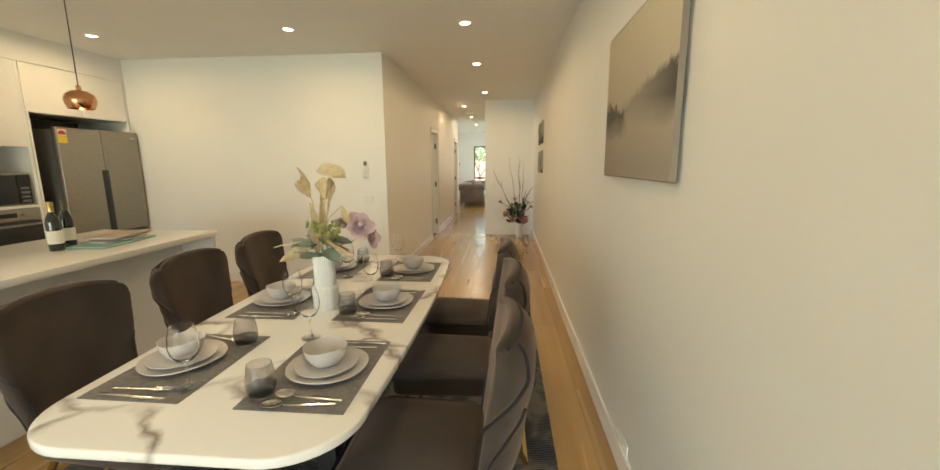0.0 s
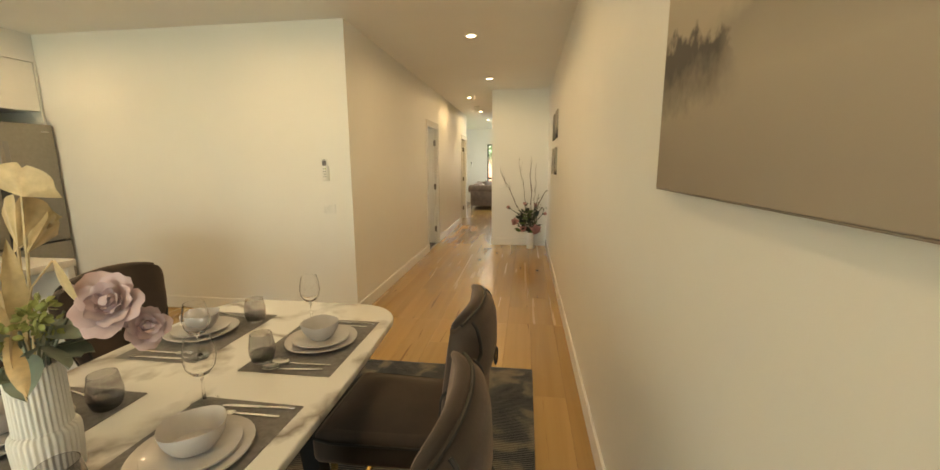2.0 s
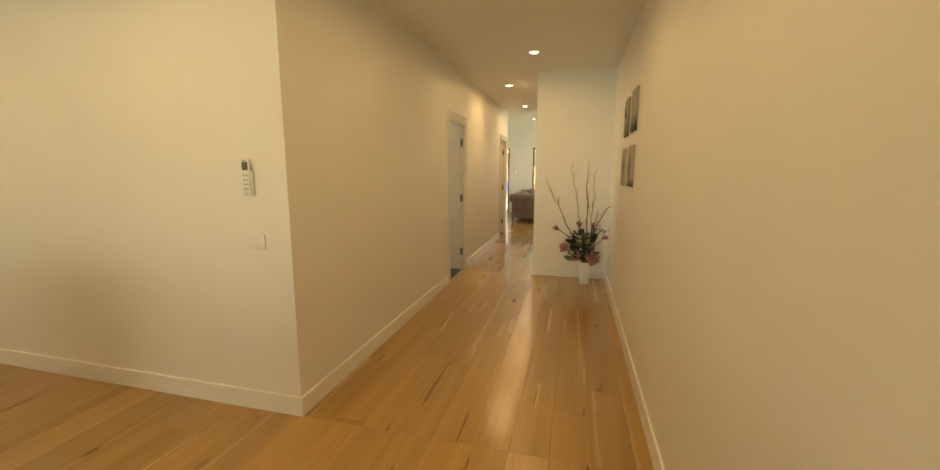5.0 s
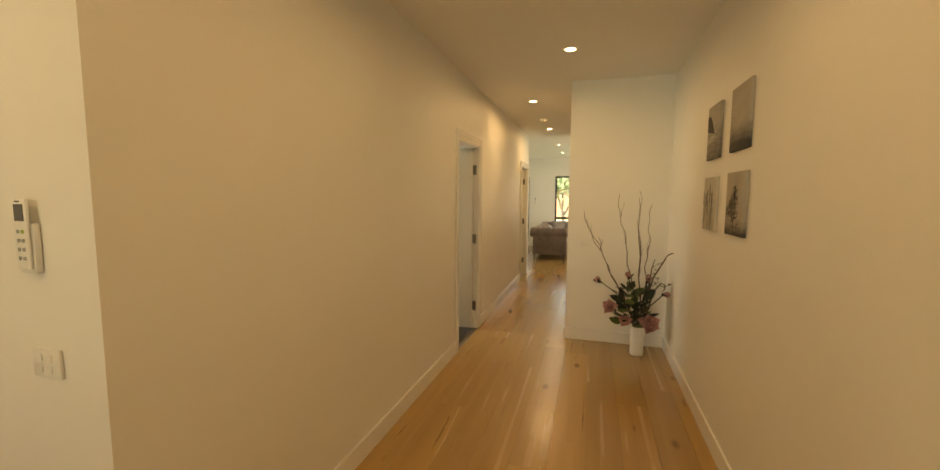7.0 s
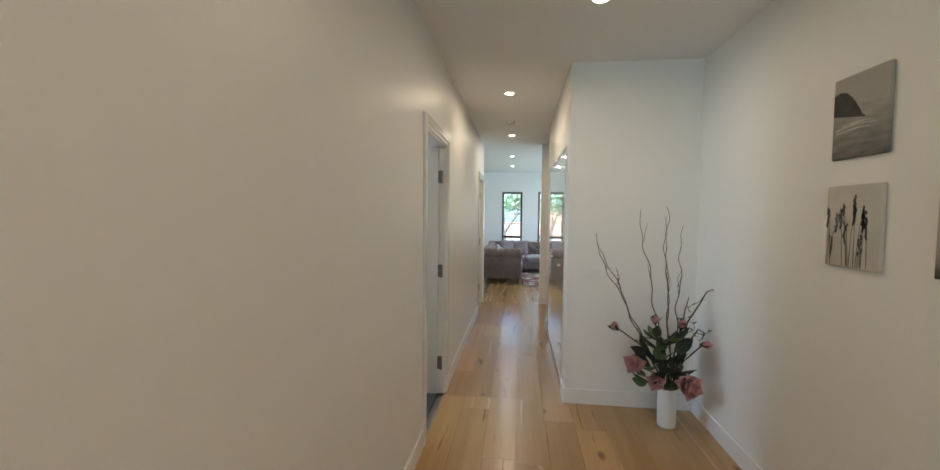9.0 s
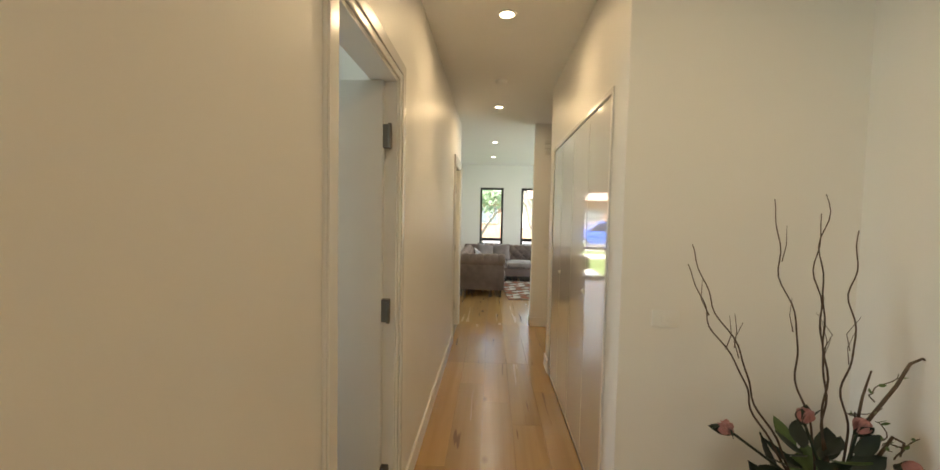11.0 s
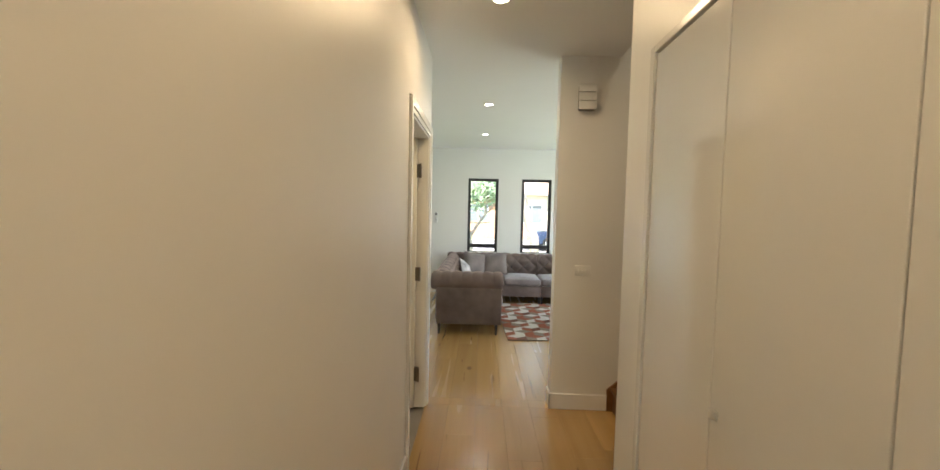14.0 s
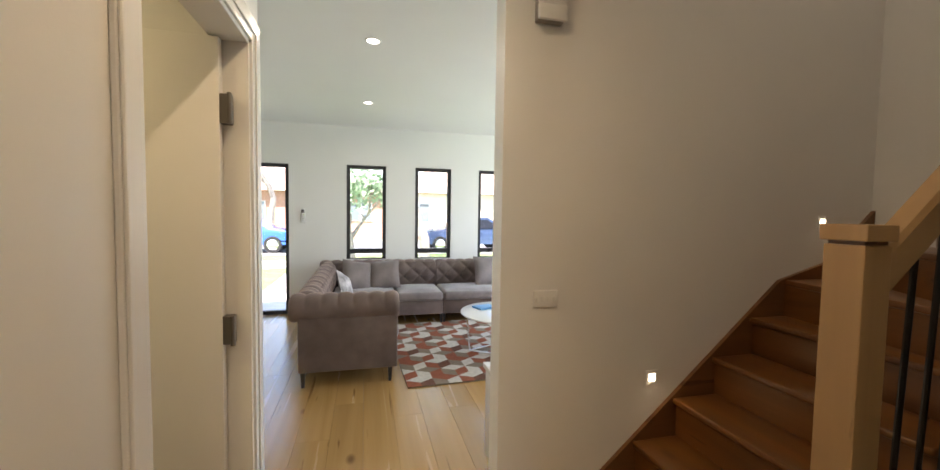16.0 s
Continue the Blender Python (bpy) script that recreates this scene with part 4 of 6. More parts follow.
for k in range(14):
    a = k * 2.4 + 0.4
    bm = bmesh.new()
    leaf(bm, aim((0.03 * math.cos(a), 0.03 * math.sin(a), 0.02 + 0.05 * r9.random()), (math.cos(a), math.sin(a), r9.uniform(-0.25, 0.5)), r9.uniform(-40, 40)), r9.uniform(0.08, 0.13), r9.uniform(0.026, 0.038), -0.2)
    part("sage_leaf", bm, SAGE, bq, "broad sage green leaf")
for p, r, d in (((0.170, 0.042, 0.125), 0.073, (0.35, -0.75, 0.5)), ((0.215, 0.07, 0.065), 0.050, (0.8, -0.4, 0.2)), ((0.06, 0.10, 0.125), 0.060, (-0.1, 0.2, 1)), ((-0.055, 0.03, 0.085), 0.052, (-0.6, -0.3, 0.6))):
    part("rose", join(bmesh.new(), rose(r), aim(p, d)), MAUVE, bq, "mauve silk rose")
for k in range(7):
    a = r9.uniform(0, 6.28)
    p = (0.02 + 0.05 * math.cos(a), -0.03 + 0.05 * math.sin(a), 0.08 + r9.uniform(0, 0.06))
    bm = bmesh.new()
    for i in range(26):
        d = Vector((r9.gauss(0, 1), r9.gauss(0, 1), r9.gauss(0, 1))).normalized()
        leaf(bm, aim(Vector(p) + d * 0.016, d, r9.uniform(0, 360)), 0.017, 0.006, 0.2)
    part("hydrangea_tuft", bm, LIMEBUD, bq, "lime green flower tuft")
for k in range(13):
    a = k * 2.4
    d = (math.cos(a), math.sin(a), r9.uniform(-0.35, 0.25))
    bm = bmesh.new()
    leaf(bm, aim((0.055 * math.cos(a), 0.055 * math.sin(a), 0.02 + r9.uniform(-0.02, 0.05)), d, r9.uniform(-40, 40)), r9.uniform(0.06, 0.09), 0.027, 0.2)
    part("sage_leaf", bm, SAGE, bq, "round sage leaf")


# canvas print of misty hills
def mist_mat():
    m = bpy.data.materials.new("misty_hill_print")
    m.use_nodes = True
    nt = m.node_tree
    b = nt.nodes["Principled BSDF"]
    b.inputs["Roughness"].default_value = 0.75
    tc, sep = nt.nodes.new("ShaderNodeTexCoord"), nt.nodes.new("ShaderNodeSeparateXYZ")
    nt.links.new(tc.outputs["Object"], sep.inputs[0])

    def node(op, a, bb, c=None):
        n = nt.nodes.new("ShaderNodeMath")
        n.operation = op
        for i, v in enumerate((a, bb, c)):
            if v is None:
                continue
            if isinstance(v, (int, float)):
                n.inputs[i].default_value = v
            else:
                nt.links.new(v, n.inputs[i])
        return n.outputs[0]
    nz = nt.nodes.new("ShaderNodeTexNoise")
    nz.inputs["Scale"].default_value, nz.inputs["Detail"].default_value = 26.0, 7
    nt.links.new(tc.outputs["Object"], nz.inputs["Vector"])
    big = nt.nodes.new("ShaderNodeTexNoise")
    big.inputs["Scale"].default_value, big.inputs["Detail"].default_value = 3.0, 3
    nt.links.new(tc.outputs["Object"], big.inputs["Vector"])
    # s runs along the canvas from its far end (0) to its near end (1)
    s = node("MULTIPLY_ADD", sep.outputs["Y"], -1.115, 0.5)
    z = sep.outputs["Z"]
    nn = node("SUBTRACT", nz.outputs["Fac"], 0.5)
    bn = node("SUBTRACT", big.outputs["Fac"], 0.5)

    def clip(v):
        return node("MINIMUM", node("MAXIMUM", v, 0.0), 1.0)
    # wooded ridge that climbs to the near end and sinks into mist
    ridge = node("ADD", node("MULTIPLY_ADD", s, 0.105, -0.025), node("ADD", node("MULTIPLY", nn, 0.075), node("MULTIPLY", bn, 0.06)))
    below = clip(node("MULTIPLY", node("SUBTRACT", ridge, z), node("MULTIPLY_ADD", s, 34.0, 5.0)))
    foot = node("ADD", node("MULTIPLY_ADD", s, -0.015, -0.135), node("MULTIPLY", bn, 0.10))
    fade = clip(node("MULTIPLY", node("SUBTRACT", z, foot), 9.0))
    hill = node("MULTIPLY", node("MULTIPLY", below, fade), clip(node("MULTIPLY_ADD", node("MULTIPLY", s, s), 0.80, 0.16)))
    # islet with trees at the far end, its foot lost in mist
    top_ = node("ADD", node("MULTIPLY_ADD", node("MULTIPLY", s, s), -0.50, 0.022), node("MULTIPLY", nn, 0.11))
    cap = clip(node("MULTIPLY", node("SUBTRACT", top_, z), 42.0))
    foot2 = clip(node("MULTIPLY", node("ADD", node("ADD", z, 0.172), node("MULTIPLY", nn, 0.10)), 9.0))
    side = clip(node("MULTIPLY", node("SUBTRACT", 0.44, s), 9.0))
    blob = node("MULTIPLY", node("MULTIPLY", cap, foot2), node("MULTIPLY", side, 0.88))
    dark = node("MAXIMUM", hill, blob)
    sky_ = nt.nodes.new("ShaderNodeMix")
    sky_.data_type = "RGBA"
    sky_.inputs["A"].default_value, sky_.inputs["B"].default_value = (0.35, 0.29, 0.24, 1), (0.58, 0.50, 0.38, 1)
    nt.links.new(node("MINIMUM", node("MAXIMUM", node("MULTIPLY_ADD", z, 1.8, 0.5), 0.0), 1.0), sky_.inputs["Factor"])
    mix = nt.nodes.new("ShaderNodeMix")
    mix.data_type = "RGBA"
    mix.inputs["B"].default_value = (0.05, 0.042, 0.045, 1)
    nt.links.new(dark, mix.inputs["Factor"])
    nt.links.new(sky_.outputs["Result"], mix.inputs["A"])
    nt.links.new(mix.outputs["Result"], b.inputs["Base Color"])
    return m


WRAP = mat("wrapped_canvas", (0.27, 0.225, 0.19), 0.75, var=0.06, scale=12, bump=0.15, bscale=400)
art = thing("canvas_print", "large canvas print of misty hills on the wall", "picture", (XR - 0.014, 2.5335, 1.71))
MIST = mist_mat()
part("canvas", box(-0.023, -0.002, -0.4355, 0.4455, -0.332, 0.332, None, 0.003, 2), MIST, art, "canvas printed with misty hills")
for y0, y1, z0, z1 in ((-0.4385, 0.4485, 0.3324, 0.3354), (-0.4385, 0.4485, -0.3354, -0.3324), (-0.4389, -0.4359, -0.332, 0.332), (0.4459, 0.4489, -0.332, 0.332)):
    part("wrapped_edge", box(-0.0215, 0.0, y0, y1, z0, z1, None, 0.001, 1), WRAP, art, "taupe canvas wrapped round the edge", False)
part("hanger", box(-0.002, 0.0135, -0.2, 0.2, 0.22, 0.26, None, 0.001, 1), BLACKMETAL, art, "hidden wall cleat", False)


# small fittings
def wall_plate(name, m, label, category, buttons=2, w=0.115, h=0.072, rows=1):
    """Seen face looks along -y of the pose m."""
    d = thing(name, label, category)
    d.matrix_basis = m
    part("plate", box(-w / 2, w / 2, -0.009, -0.0005, -h / 2, h / 2, None, 0.003, 2), PLASTIC, d)
    for k in range(buttons):
        if rows == 1:
            x, z = (k - (buttons - 1) / 2) * 0.026, 0.0
        else:
            x, z = (k % 2 - 0.5) * 0.04, (k // 2 - 0.5) * 0.032
        part("rocker", box(x - 0.007, x + 0.007, -0.0125, -0.0088, z - 0.011, z + 0.011, None, 0.0015, 1), PLASTIC, d)
    return d


GREYBUTTON, GREENBUTTON = mat("button_grey", (0.33, 0.34, 0.34), 0.5), mat("button_green", (0.30, 0.42, 0.10), 0.5)


def aircon_remote(m, label):
    d = thing("remote_control", label, "remote control")
    d.matrix_basis = m
    part("holder", box(-0.033, 0.033, -0.018, -0.001, -0.105, 0.03, None, 0.005, 2), PLASTIC, d, "white wall holder")
    part("body", box(-0.027, 0.027, -0.027, -0.0185, -0.095, 0.095, None, 0.004, 2), PLASTIC, d, "white remote")
    part("display", box(-0.019, 0.019, -0.0285, -0.0268, 0.035, 0.08, None, 0.001, 1), GREYPLASTIC, d, "dark display")
    part("badge", box(-0.012, 0.006, -0.0283, -0.0268, 0.085, 0.089), GREYPLASTIC, d)
    for r in range(4):
        for c in range(2):
            part("button", box(-0.015 + c * 0.018, -0.003 + c * 0.018, -0.0285, -0.0268, -0.07 + r * 0.024, -0.06 + r * 0.024, None, 0.001, 1), GREENBUTTON if (r, c) == (3, 1) else GREYBUTTON, d)


aircon_remote(pose(-0.238, YK, 1.39), "white air conditioner remote in a wall holder beside the corner")
wall_plate("light_switch", pose(-0.220, YK, 1.03), "white four gang light switch on the kitchen wall", "light switch", 4, 0.115, 0.085, 2)
wall_plate("power_outlet", pose(XR, 2.47, 0.145, 0, 0, -90), "white power outlet low on the dining room wall", "power outlet", 2)
# ---- kitchen ----
CAB = mat("white_cabinet", (0.80, 0.79, 0.765), 0.35, var=0.012, scale=3)
STONE = mat("white_stone_top", (0.80, 0.785, 0.76), 0.22, var=0.02, scale=26, coat=0.2)
NICHESHADE = mat("niche_shade", (0.06, 0.055, 0.05), 0.6, var=0.05)
OVENBLACK = mat("oven_black_glass", (0.01, 0.01, 0.012), 0.08, var=0.02)
FX = -3.12

u = thing("kitchen_island", "white kitchen island with a thick stone worktop", "kitchen island", (-1.435, 2.36, 0))
part("worktop", box(-0.5, 0.5, -1.4, 1.42, 0.88, 0.92, None, 0.003, 2), STONE, u, "white stone worktop")
part("end_panel", box(-0.48, 0.485, 1.378, 1.416, 0.0, 0.879, None, 0.002, 1), STONE, u)
part("end_panel", box(-0.48, 0.485, -1.396, -1.36, 0.0, 0.879, None, 0.002, 1), STONE, u)
part("cabinet_body", box(-0.48, 0.22, -1.358, 1.376, 0.0, 0.879, None, 0.002, 1), CAB, u)

u = thing("overhead_cabinet", "white overhead cabinet above the fridge", "cabinet", (FX, 4.9, 0))
part("body", box(-0.64, -0.02, -0.56, 0.478, 1.945, 2.40, None, 0.001, 1), CAB, u)
for y0, y1 in ((-0.558, -0.042), (-0.038, 0.476)):
    part("cabinet_door", box(-0.019, 0.0, y0, y1, 1.948, 2.398, None, 0.002, 1), CAB, u)
structure("trim_bulkhead", box(-3.78, FX - 0.006, 1.0, YK - 0.003, 2.404, H), WALL, "white bulkhead above the tall kitchen cabinets")
structure("trim_fridge_panel", box(-3.78, FX + 0.004, 4.326, 4.346, 0, 2.40), CAB, "white tall panel beside the fridge")
structure("trim_fridge_end", box(-3.78, FX + 0.004, 5.384, 5.402, 0, 2.40), CAB, "white tall panel between fridge and wall")
# the shade inside the niche is put into this sheet's dark colour
structure("trim_niche", box(-3.78, -3.772, 4.348, 5.382, 0, 1.94), NICHESHADE, "back of the fridge niche, coloured dark for its shade")

f = thing("fridge", "wide brushed steel fridge with two upper doors", "fridge", (FX + 0.065, 4.93, 0))
part("body", box(-0.62, -0.032, -0.445, 0.445, 0.02, 1.80, None, 0.006, 2), mat("fridge_side", (0.07, 0.068, 0.065), 0.5), f, "dark side panels")
dl = part("fridge_door", box(-0.03, 0.03, -0.45, -0.003, 0.70, 1.82, None, 0.008, 3), STEEL, f, "brushed steel door")
dr = part("fridge_door", box(-0.03, 0.03, 0.003, 0.45, 0.70, 1.82, None, 0.008, 3), STEEL, f, "brushed steel door")
part("drawer", box(-0.03, 0.03, -0.45, -0.003, 0.05, 0.685, None, 0.008, 3), STEEL, f, "brushed steel lower door")
part("drawer", box(-0.03, 0.03, 0.003, 0.45, 0.05, 0.685, None, 0.008, 3), STEEL, f, "brushed steel lower door")
part("door_handle", box(0.0, 0.035, -0.045, 0.03, 0.66, 1.39, None, 0.004, 2), BLACK, dl, "black recessed handle")
part("display", box(0.0, 0.032, 0.035, 0.075, 1.42, 1.65, None, 0.002, 1), mat("display_grey", (0.25, 0.24, 0.23), 0.3), dr, "grey control strip")
part("badge", box(0.0, 0.0315, 0.35, 0.41, 1.745, 1.757, None, 0.001, 1), CHROME, dr)
part("energy_label", box(0.0, 0.0312, -0.44, -0.355, 1.665, 1.735), mat("label_yellow", (0.75, 0.55, 0.06), 0.6), dl, "yellow energy label")
part("energy_label", box(0.0, 0.0312, -0.44, -0.355, 1.737, 1.80), mat("label_white", (0.75, 0.68, 0.62), 0.6), dl, "white energy label")
part("label_arc", slab([(0.04 * math.cos(radians(a)) - 0.0, 0.04 * math.sin(radians(a))) for a in range(0, 181, 20)], 0, 0.0006), mat("label_red", (0.55, 0.06, 0.04), 0.6), dl).matrix_basis = pose(0.0315, -0.398, 1.748, 90, 0, 90)

u = thing("oven_tower", "white tall cabinet holding the oven and microwave", "cabinet", (FX, 3.99, 0))
part("body", box(-0.64, -0.03, -0.33, 0.333, 0.02, 0.64, None, 0.001, 1), CAB, u)
part("side_panel", box(-0.64, -0.001, 0.305, 0.333, 0.64, 2.40, None, 0.001, 1), CAB, u)
part("side_panel", box(-0.64, -0.001, -0.333, -0.305, 0.64, 2.40, None, 0.001, 1), CAB, u)
part("shelf", box(-0.64, -0.002, -0.304, 0.304, 1.05, 1.075, None, 0.001, 1), CAB, u)
part("cabinet_back", box(-0.64, -0.62, -0.304, 0.304, 0.64, 2.40, None, 0.001, 1), CAB, u)
part("cabinet_door", box(-0.6, 0.0, -0.304, 0.304, 1.62, 2.398, None, 0.002, 1), CAB, u)
part("cabinet_door", box(-0.029, 0.0, -0.33, 0.333, 0.10, 0.63, None, 0.002, 1), CAB, u)
o = thing("oven", "built in black glass oven with a steel control panel", "oven", (FX, 3.99, 0.642))
part("oven_door", box(-0.5, 0.012, -0.298, 0.298, 0.0, 0.29, None, 0.004, 2), OVENBLACK, o, "black glass door")
part("control_panel", box(-0.5, 0.012, -0.298, 0.298, 0.295, 0.405, None, 0.003, 2), STEEL, o, "steel control panel")
part("display", box(0.0, 0.0135, -0.1, 0.1, 0.33, 0.37), OVENBLACK, o, "black display")
part("door_handle", tube([(0.045, -0.26, 0.255), (0.045, 0.26, 0.255)], 0.01, 10), STEEL, o, "steel bar handle")
for y in (-0.15, 0.15):
    part("knob", lathe([(0.016, 0), (0.014, 0.02), (0, 0.02)], 14, None, pose(0.012, y, 0.35, 0, 90)), STEEL, o)
o = thing("microwave", "black microwave oven in a white niche", "microwave", (FX - 0.02, 3.99, 1.076))
part("body", box(-0.4, 0.0, -0.27, 0.285, 0.0, 0.30, None, 0.006, 2), STEEL, o)
part("microwave_door", box(0.0, 0.014, -0.262, 0.16, 0.015, 0.285, None, 0.004, 2), OVENBLACK, o, "black glass door")
part("control_panel", box(0.0, 0.012, 0.165, 0.275, 0.015, 0.285, None, 0.003, 1), OVENBLACK, o, "black control panel")
for r in range(4):
    part("button", box(0.012, 0.0145, 0.185, 0.255, 0.03 + r * 0.04, 0.05 + r * 0.04, None, 0.001, 1), GREYPLASTIC, o)

# copper pendant over the island
px, py = -1.84, 3.68
COPPER = mat("copper", (0.62, 0.30, 0.16), 0.16, 1.0, var=0.08, scale=20)
pd = thing("pendant_lamp", "round copper glass pendant lamp on a thin cord", "pendant lamp", (px, py, 1.865))
part("shade", lathe([(0.078, 0.0), (0.094, 0.035), (0.098, 0.07), (0.085, 0.105), (0.05, 0.13), (0.015, 0.138), (0.015, 0.134), (0.047, 0.126), (0.081, 0.103), (0.094, 0.069), (0.09, 0.035), (0.075, 0.002)], 36), COPPER, pd, "copper shade")
part("cord", tube([(0, 0, 0.16), (0, 0, H - 1.865)], 0.0035, 6), BLACK, pd, "dark cord")
part("lamp_cap", lathe([(0.016, 0.137), (0.016, 0.165), (0.005, 0.175), (0, 0.175)], 12), COPPER, pd)
part("bulb", lathe([(0, 0.012), (0.02, 0.02), (0.03, 0.045), (0.02, 0.075), (0.012, 0.1), (0, 0.1)], 16), LAMPGLOW, pd, "glowing bulb")
part("ceiling_rose", lathe([(0.05, H - 1.865), (0.05, H - 1.865 - 0.02), (0, H - 1.865 - 0.022)], 20), PLASTIC, pd)

# on the worktop
BOTTLEGLASS = mat("dark_bottle_glass", (0.012, 0.014, 0.012), 0.06, var=0.1, coat=0.5)


def bottle(x, y, cap, label):
    b = thing("wine_bottle", label, "bottle", (x, y, 0.92))
    part("bottle_glass", lathe([(0, 0.003), (0.034, 0), (0.037, 0.006), (0.037, 0.17), (0.032, 0.2), (0.0155, 0.235), (0.0145, 0.285), (0, 0.285)], 28), BOTTLEGLASS, b, "dark glass")
    part("capsule", lathe([(0.0155, 0.24), (0.0155, 0.292), (0.0165, 0.294), (0.0165, 0.302), (0, 0.303)], 20), cap, b, "foil capsule")
    part("paper_label", lathe([(0.0374, 0.045), (0.0376, 0.046), (0.0376, 0.125), (0.0374, 0.126)], 28), mat("paper_label", (0.72, 0.70, 0.64), 0.7), b, "cream paper label")


bottle(-1.40, 2.98, mat("gold_foil", (0.6, 0.43, 0.16), 0.35, 0.7), "dark wine bottle with a gold capsule on the island")
bottle(-1.45, 3.10, mat("green_foil", (0.08, 0.09, 0.05), 0.4, 0.4), "dark wine bottle with a cream label on the island")
board = tagged(link("glass_board", box(-0.13, 0.13, -0.23, 0.23, 0, 0.012, None, 0.004, 2), mat("pale_green_glass", (0.28, 0.48, 0.42), 0.15, var=0.05)), "pale green glass board under the magazines", "serving board")
board.matrix_basis = pose(-1.30, 3.25, 0.9202, 0, 0, 8)
r5 = random.Random(3)
for k in range(5):
    c = [(0.55, 0.52, 0.48), (0.25, 0.14, 0.10), (0.5, 0.42, 0.36), (0.16, 0.15, 0.15), (0.45, 0.3, 0.24)][k]
    mg = thing("magazine", "thin glossy magazine in a loose pile on the island", "magazine", group="magazines")
    mg.matrix_basis = pose(-1.32 + r5.uniform(-0.03, 0.03), 3.27 + r5.uniform(-0.07, 0.09), 0.9325 + k * 0.0078, 0, 0, r5.uniform(-24, 24))
    part("pages", box(-0.10, 0.10, -0.137, 0.137, 0, 0.0065), mat("magazine_paper", (0.7, 0.68, 0.62), 0.5), mg, "", False)
    part("cover", box(-0.103, 0.103, -0.14, 0.14, 0.0065, 0.0076), mat("magazine_cover", c, 0.3, var=0.4, scale=22), mg, "printed cover", False)
# ---- hall ----
CANVAS = mat("canvas_grey", (0.42, 0.39, 0.35), 0.75, var=0.05, scale=12, bump=0.15, bscale=400)
CANVASPALE = mat("canvas_pale", (0.54, 0.51, 0.46), 0.75, var=0.07, scale=9, bump=0.15, bscale=400)
INK = mat("print_ink", (0.05, 0.047, 0.045), 0.8, var=0.3, scale=30)
INKMID = mat("print_ink_grey", (0.16, 0.15, 0.14), 0.8, var=0.3, scale=18)
INKPALE = mat("print_ink_pale", (0.50, 0.47, 0.43), 0.8, var=0.15, scale=18)


def shade_print(name, low, high, mid=0.0, soft=6.0, rough_edge=0.2):
    """A print that goes from a dark foot to a pale sky."""
    m = mat(name, high, 0.75, var=0.06, scale=10)
    nt = m.node_tree
    b = nt.nodes["Principled BSDF"]
    src = b.inputs["Base Color"].links[0].from_socket
    tc, sep, nz = nt.nodes.new("ShaderNodeTexCoord"), nt.nodes.new("ShaderNodeSeparateXYZ"), nt.nodes.new("ShaderNodeTexNoise")
    nt.links.new(tc.outputs["Object"], sep.inputs[0])
    mp = nt.nodes.new("ShaderNodeMapping")
    mp.inputs["Scale"].default_value = (1, 4, 16)
    nt.links.new(tc.outputs["Object"], mp.inputs["Vector"])
    nt.links.new(mp.outputs["Vector"], nz.inputs["Vector"])
    nz.inputs["Scale"].default_value, nz.inputs["Detail"].default_value = 2.5, 5
    a = nt.nodes.new("ShaderNodeMath")
    a.operation, a.inputs[1].default_value = "MULTIPLY_ADD", rough_edge
    nt.links.new(nz.outputs["Fac"], a.inputs[0])
    nt.links.new(sep.outputs["Z"], a.inputs[2])
    r = nt.nodes.new("ShaderNodeMapRange")
    r.inputs["From Min"].default_value, r.inputs["From Max"].default_value = mid + rough_edge * 0.5 - 0.5 / soft, mid + rough_edge * 0.5 + 0.5 / soft
    nt.links.new(a.outputs[0], r.inputs["Value"])
    mix = nt.nodes.new("ShaderNodeMix")
    mix.data_type = "RGBA"
    mix.inputs["A"].default_value = (*low, 1)
    nt.links.new(r.outputs[0], mix.inputs["Factor"])
    nt.links.new(src, mix.inputs["B"])
    nt.links.new(mix.outputs["Result"], b.inputs["Base Color"])
    return m


def picture(y0, y1, z0, z1, material, label):
    p = thing("small_canvas", label, "picture", (XR, (y0 + y1) / 2, (z0 + z1) / 2), group="four small canvases")
    w, h = (y1 - y0) / 2, (z1 - z0) / 2
    part("canvas", box(-0.018, -0.001, -w, w, -h, h, None, 0.003, 2), material, p)
    return p, w, h


def flat(bm, pts, x=-0.0192):
    """A thin printed shape; pts in (along the wall seen left to right, up)."""
    vs = [bm.verts.new((x, -a, b)) for a, b in pts]
    bm.faces.new(vs)


def stroke(bm, pts, w0, w1, x=-0.0192):
    n = len(pts)
    for k in range(n - 1):
        (a, b), (c, d) = pts[k], pts[k + 1]
        ln = math.hypot(c - a, d - b) or 1
        nx, ny = -(d - b) / ln, (c - a) / ln
        p, q = (w0 + (w1 - w0) * k / (n - 1)) / 2, (w0 + (w1 - w0) * (k + 1) / (n - 1)) / 2
        flat(bm, [(a - nx * p, b - ny * p), (c - nx * q, d - ny * q), (c + nx * q, d + ny * q), (a + nx * p, b + ny * p)], x)


rp = random.Random(77)
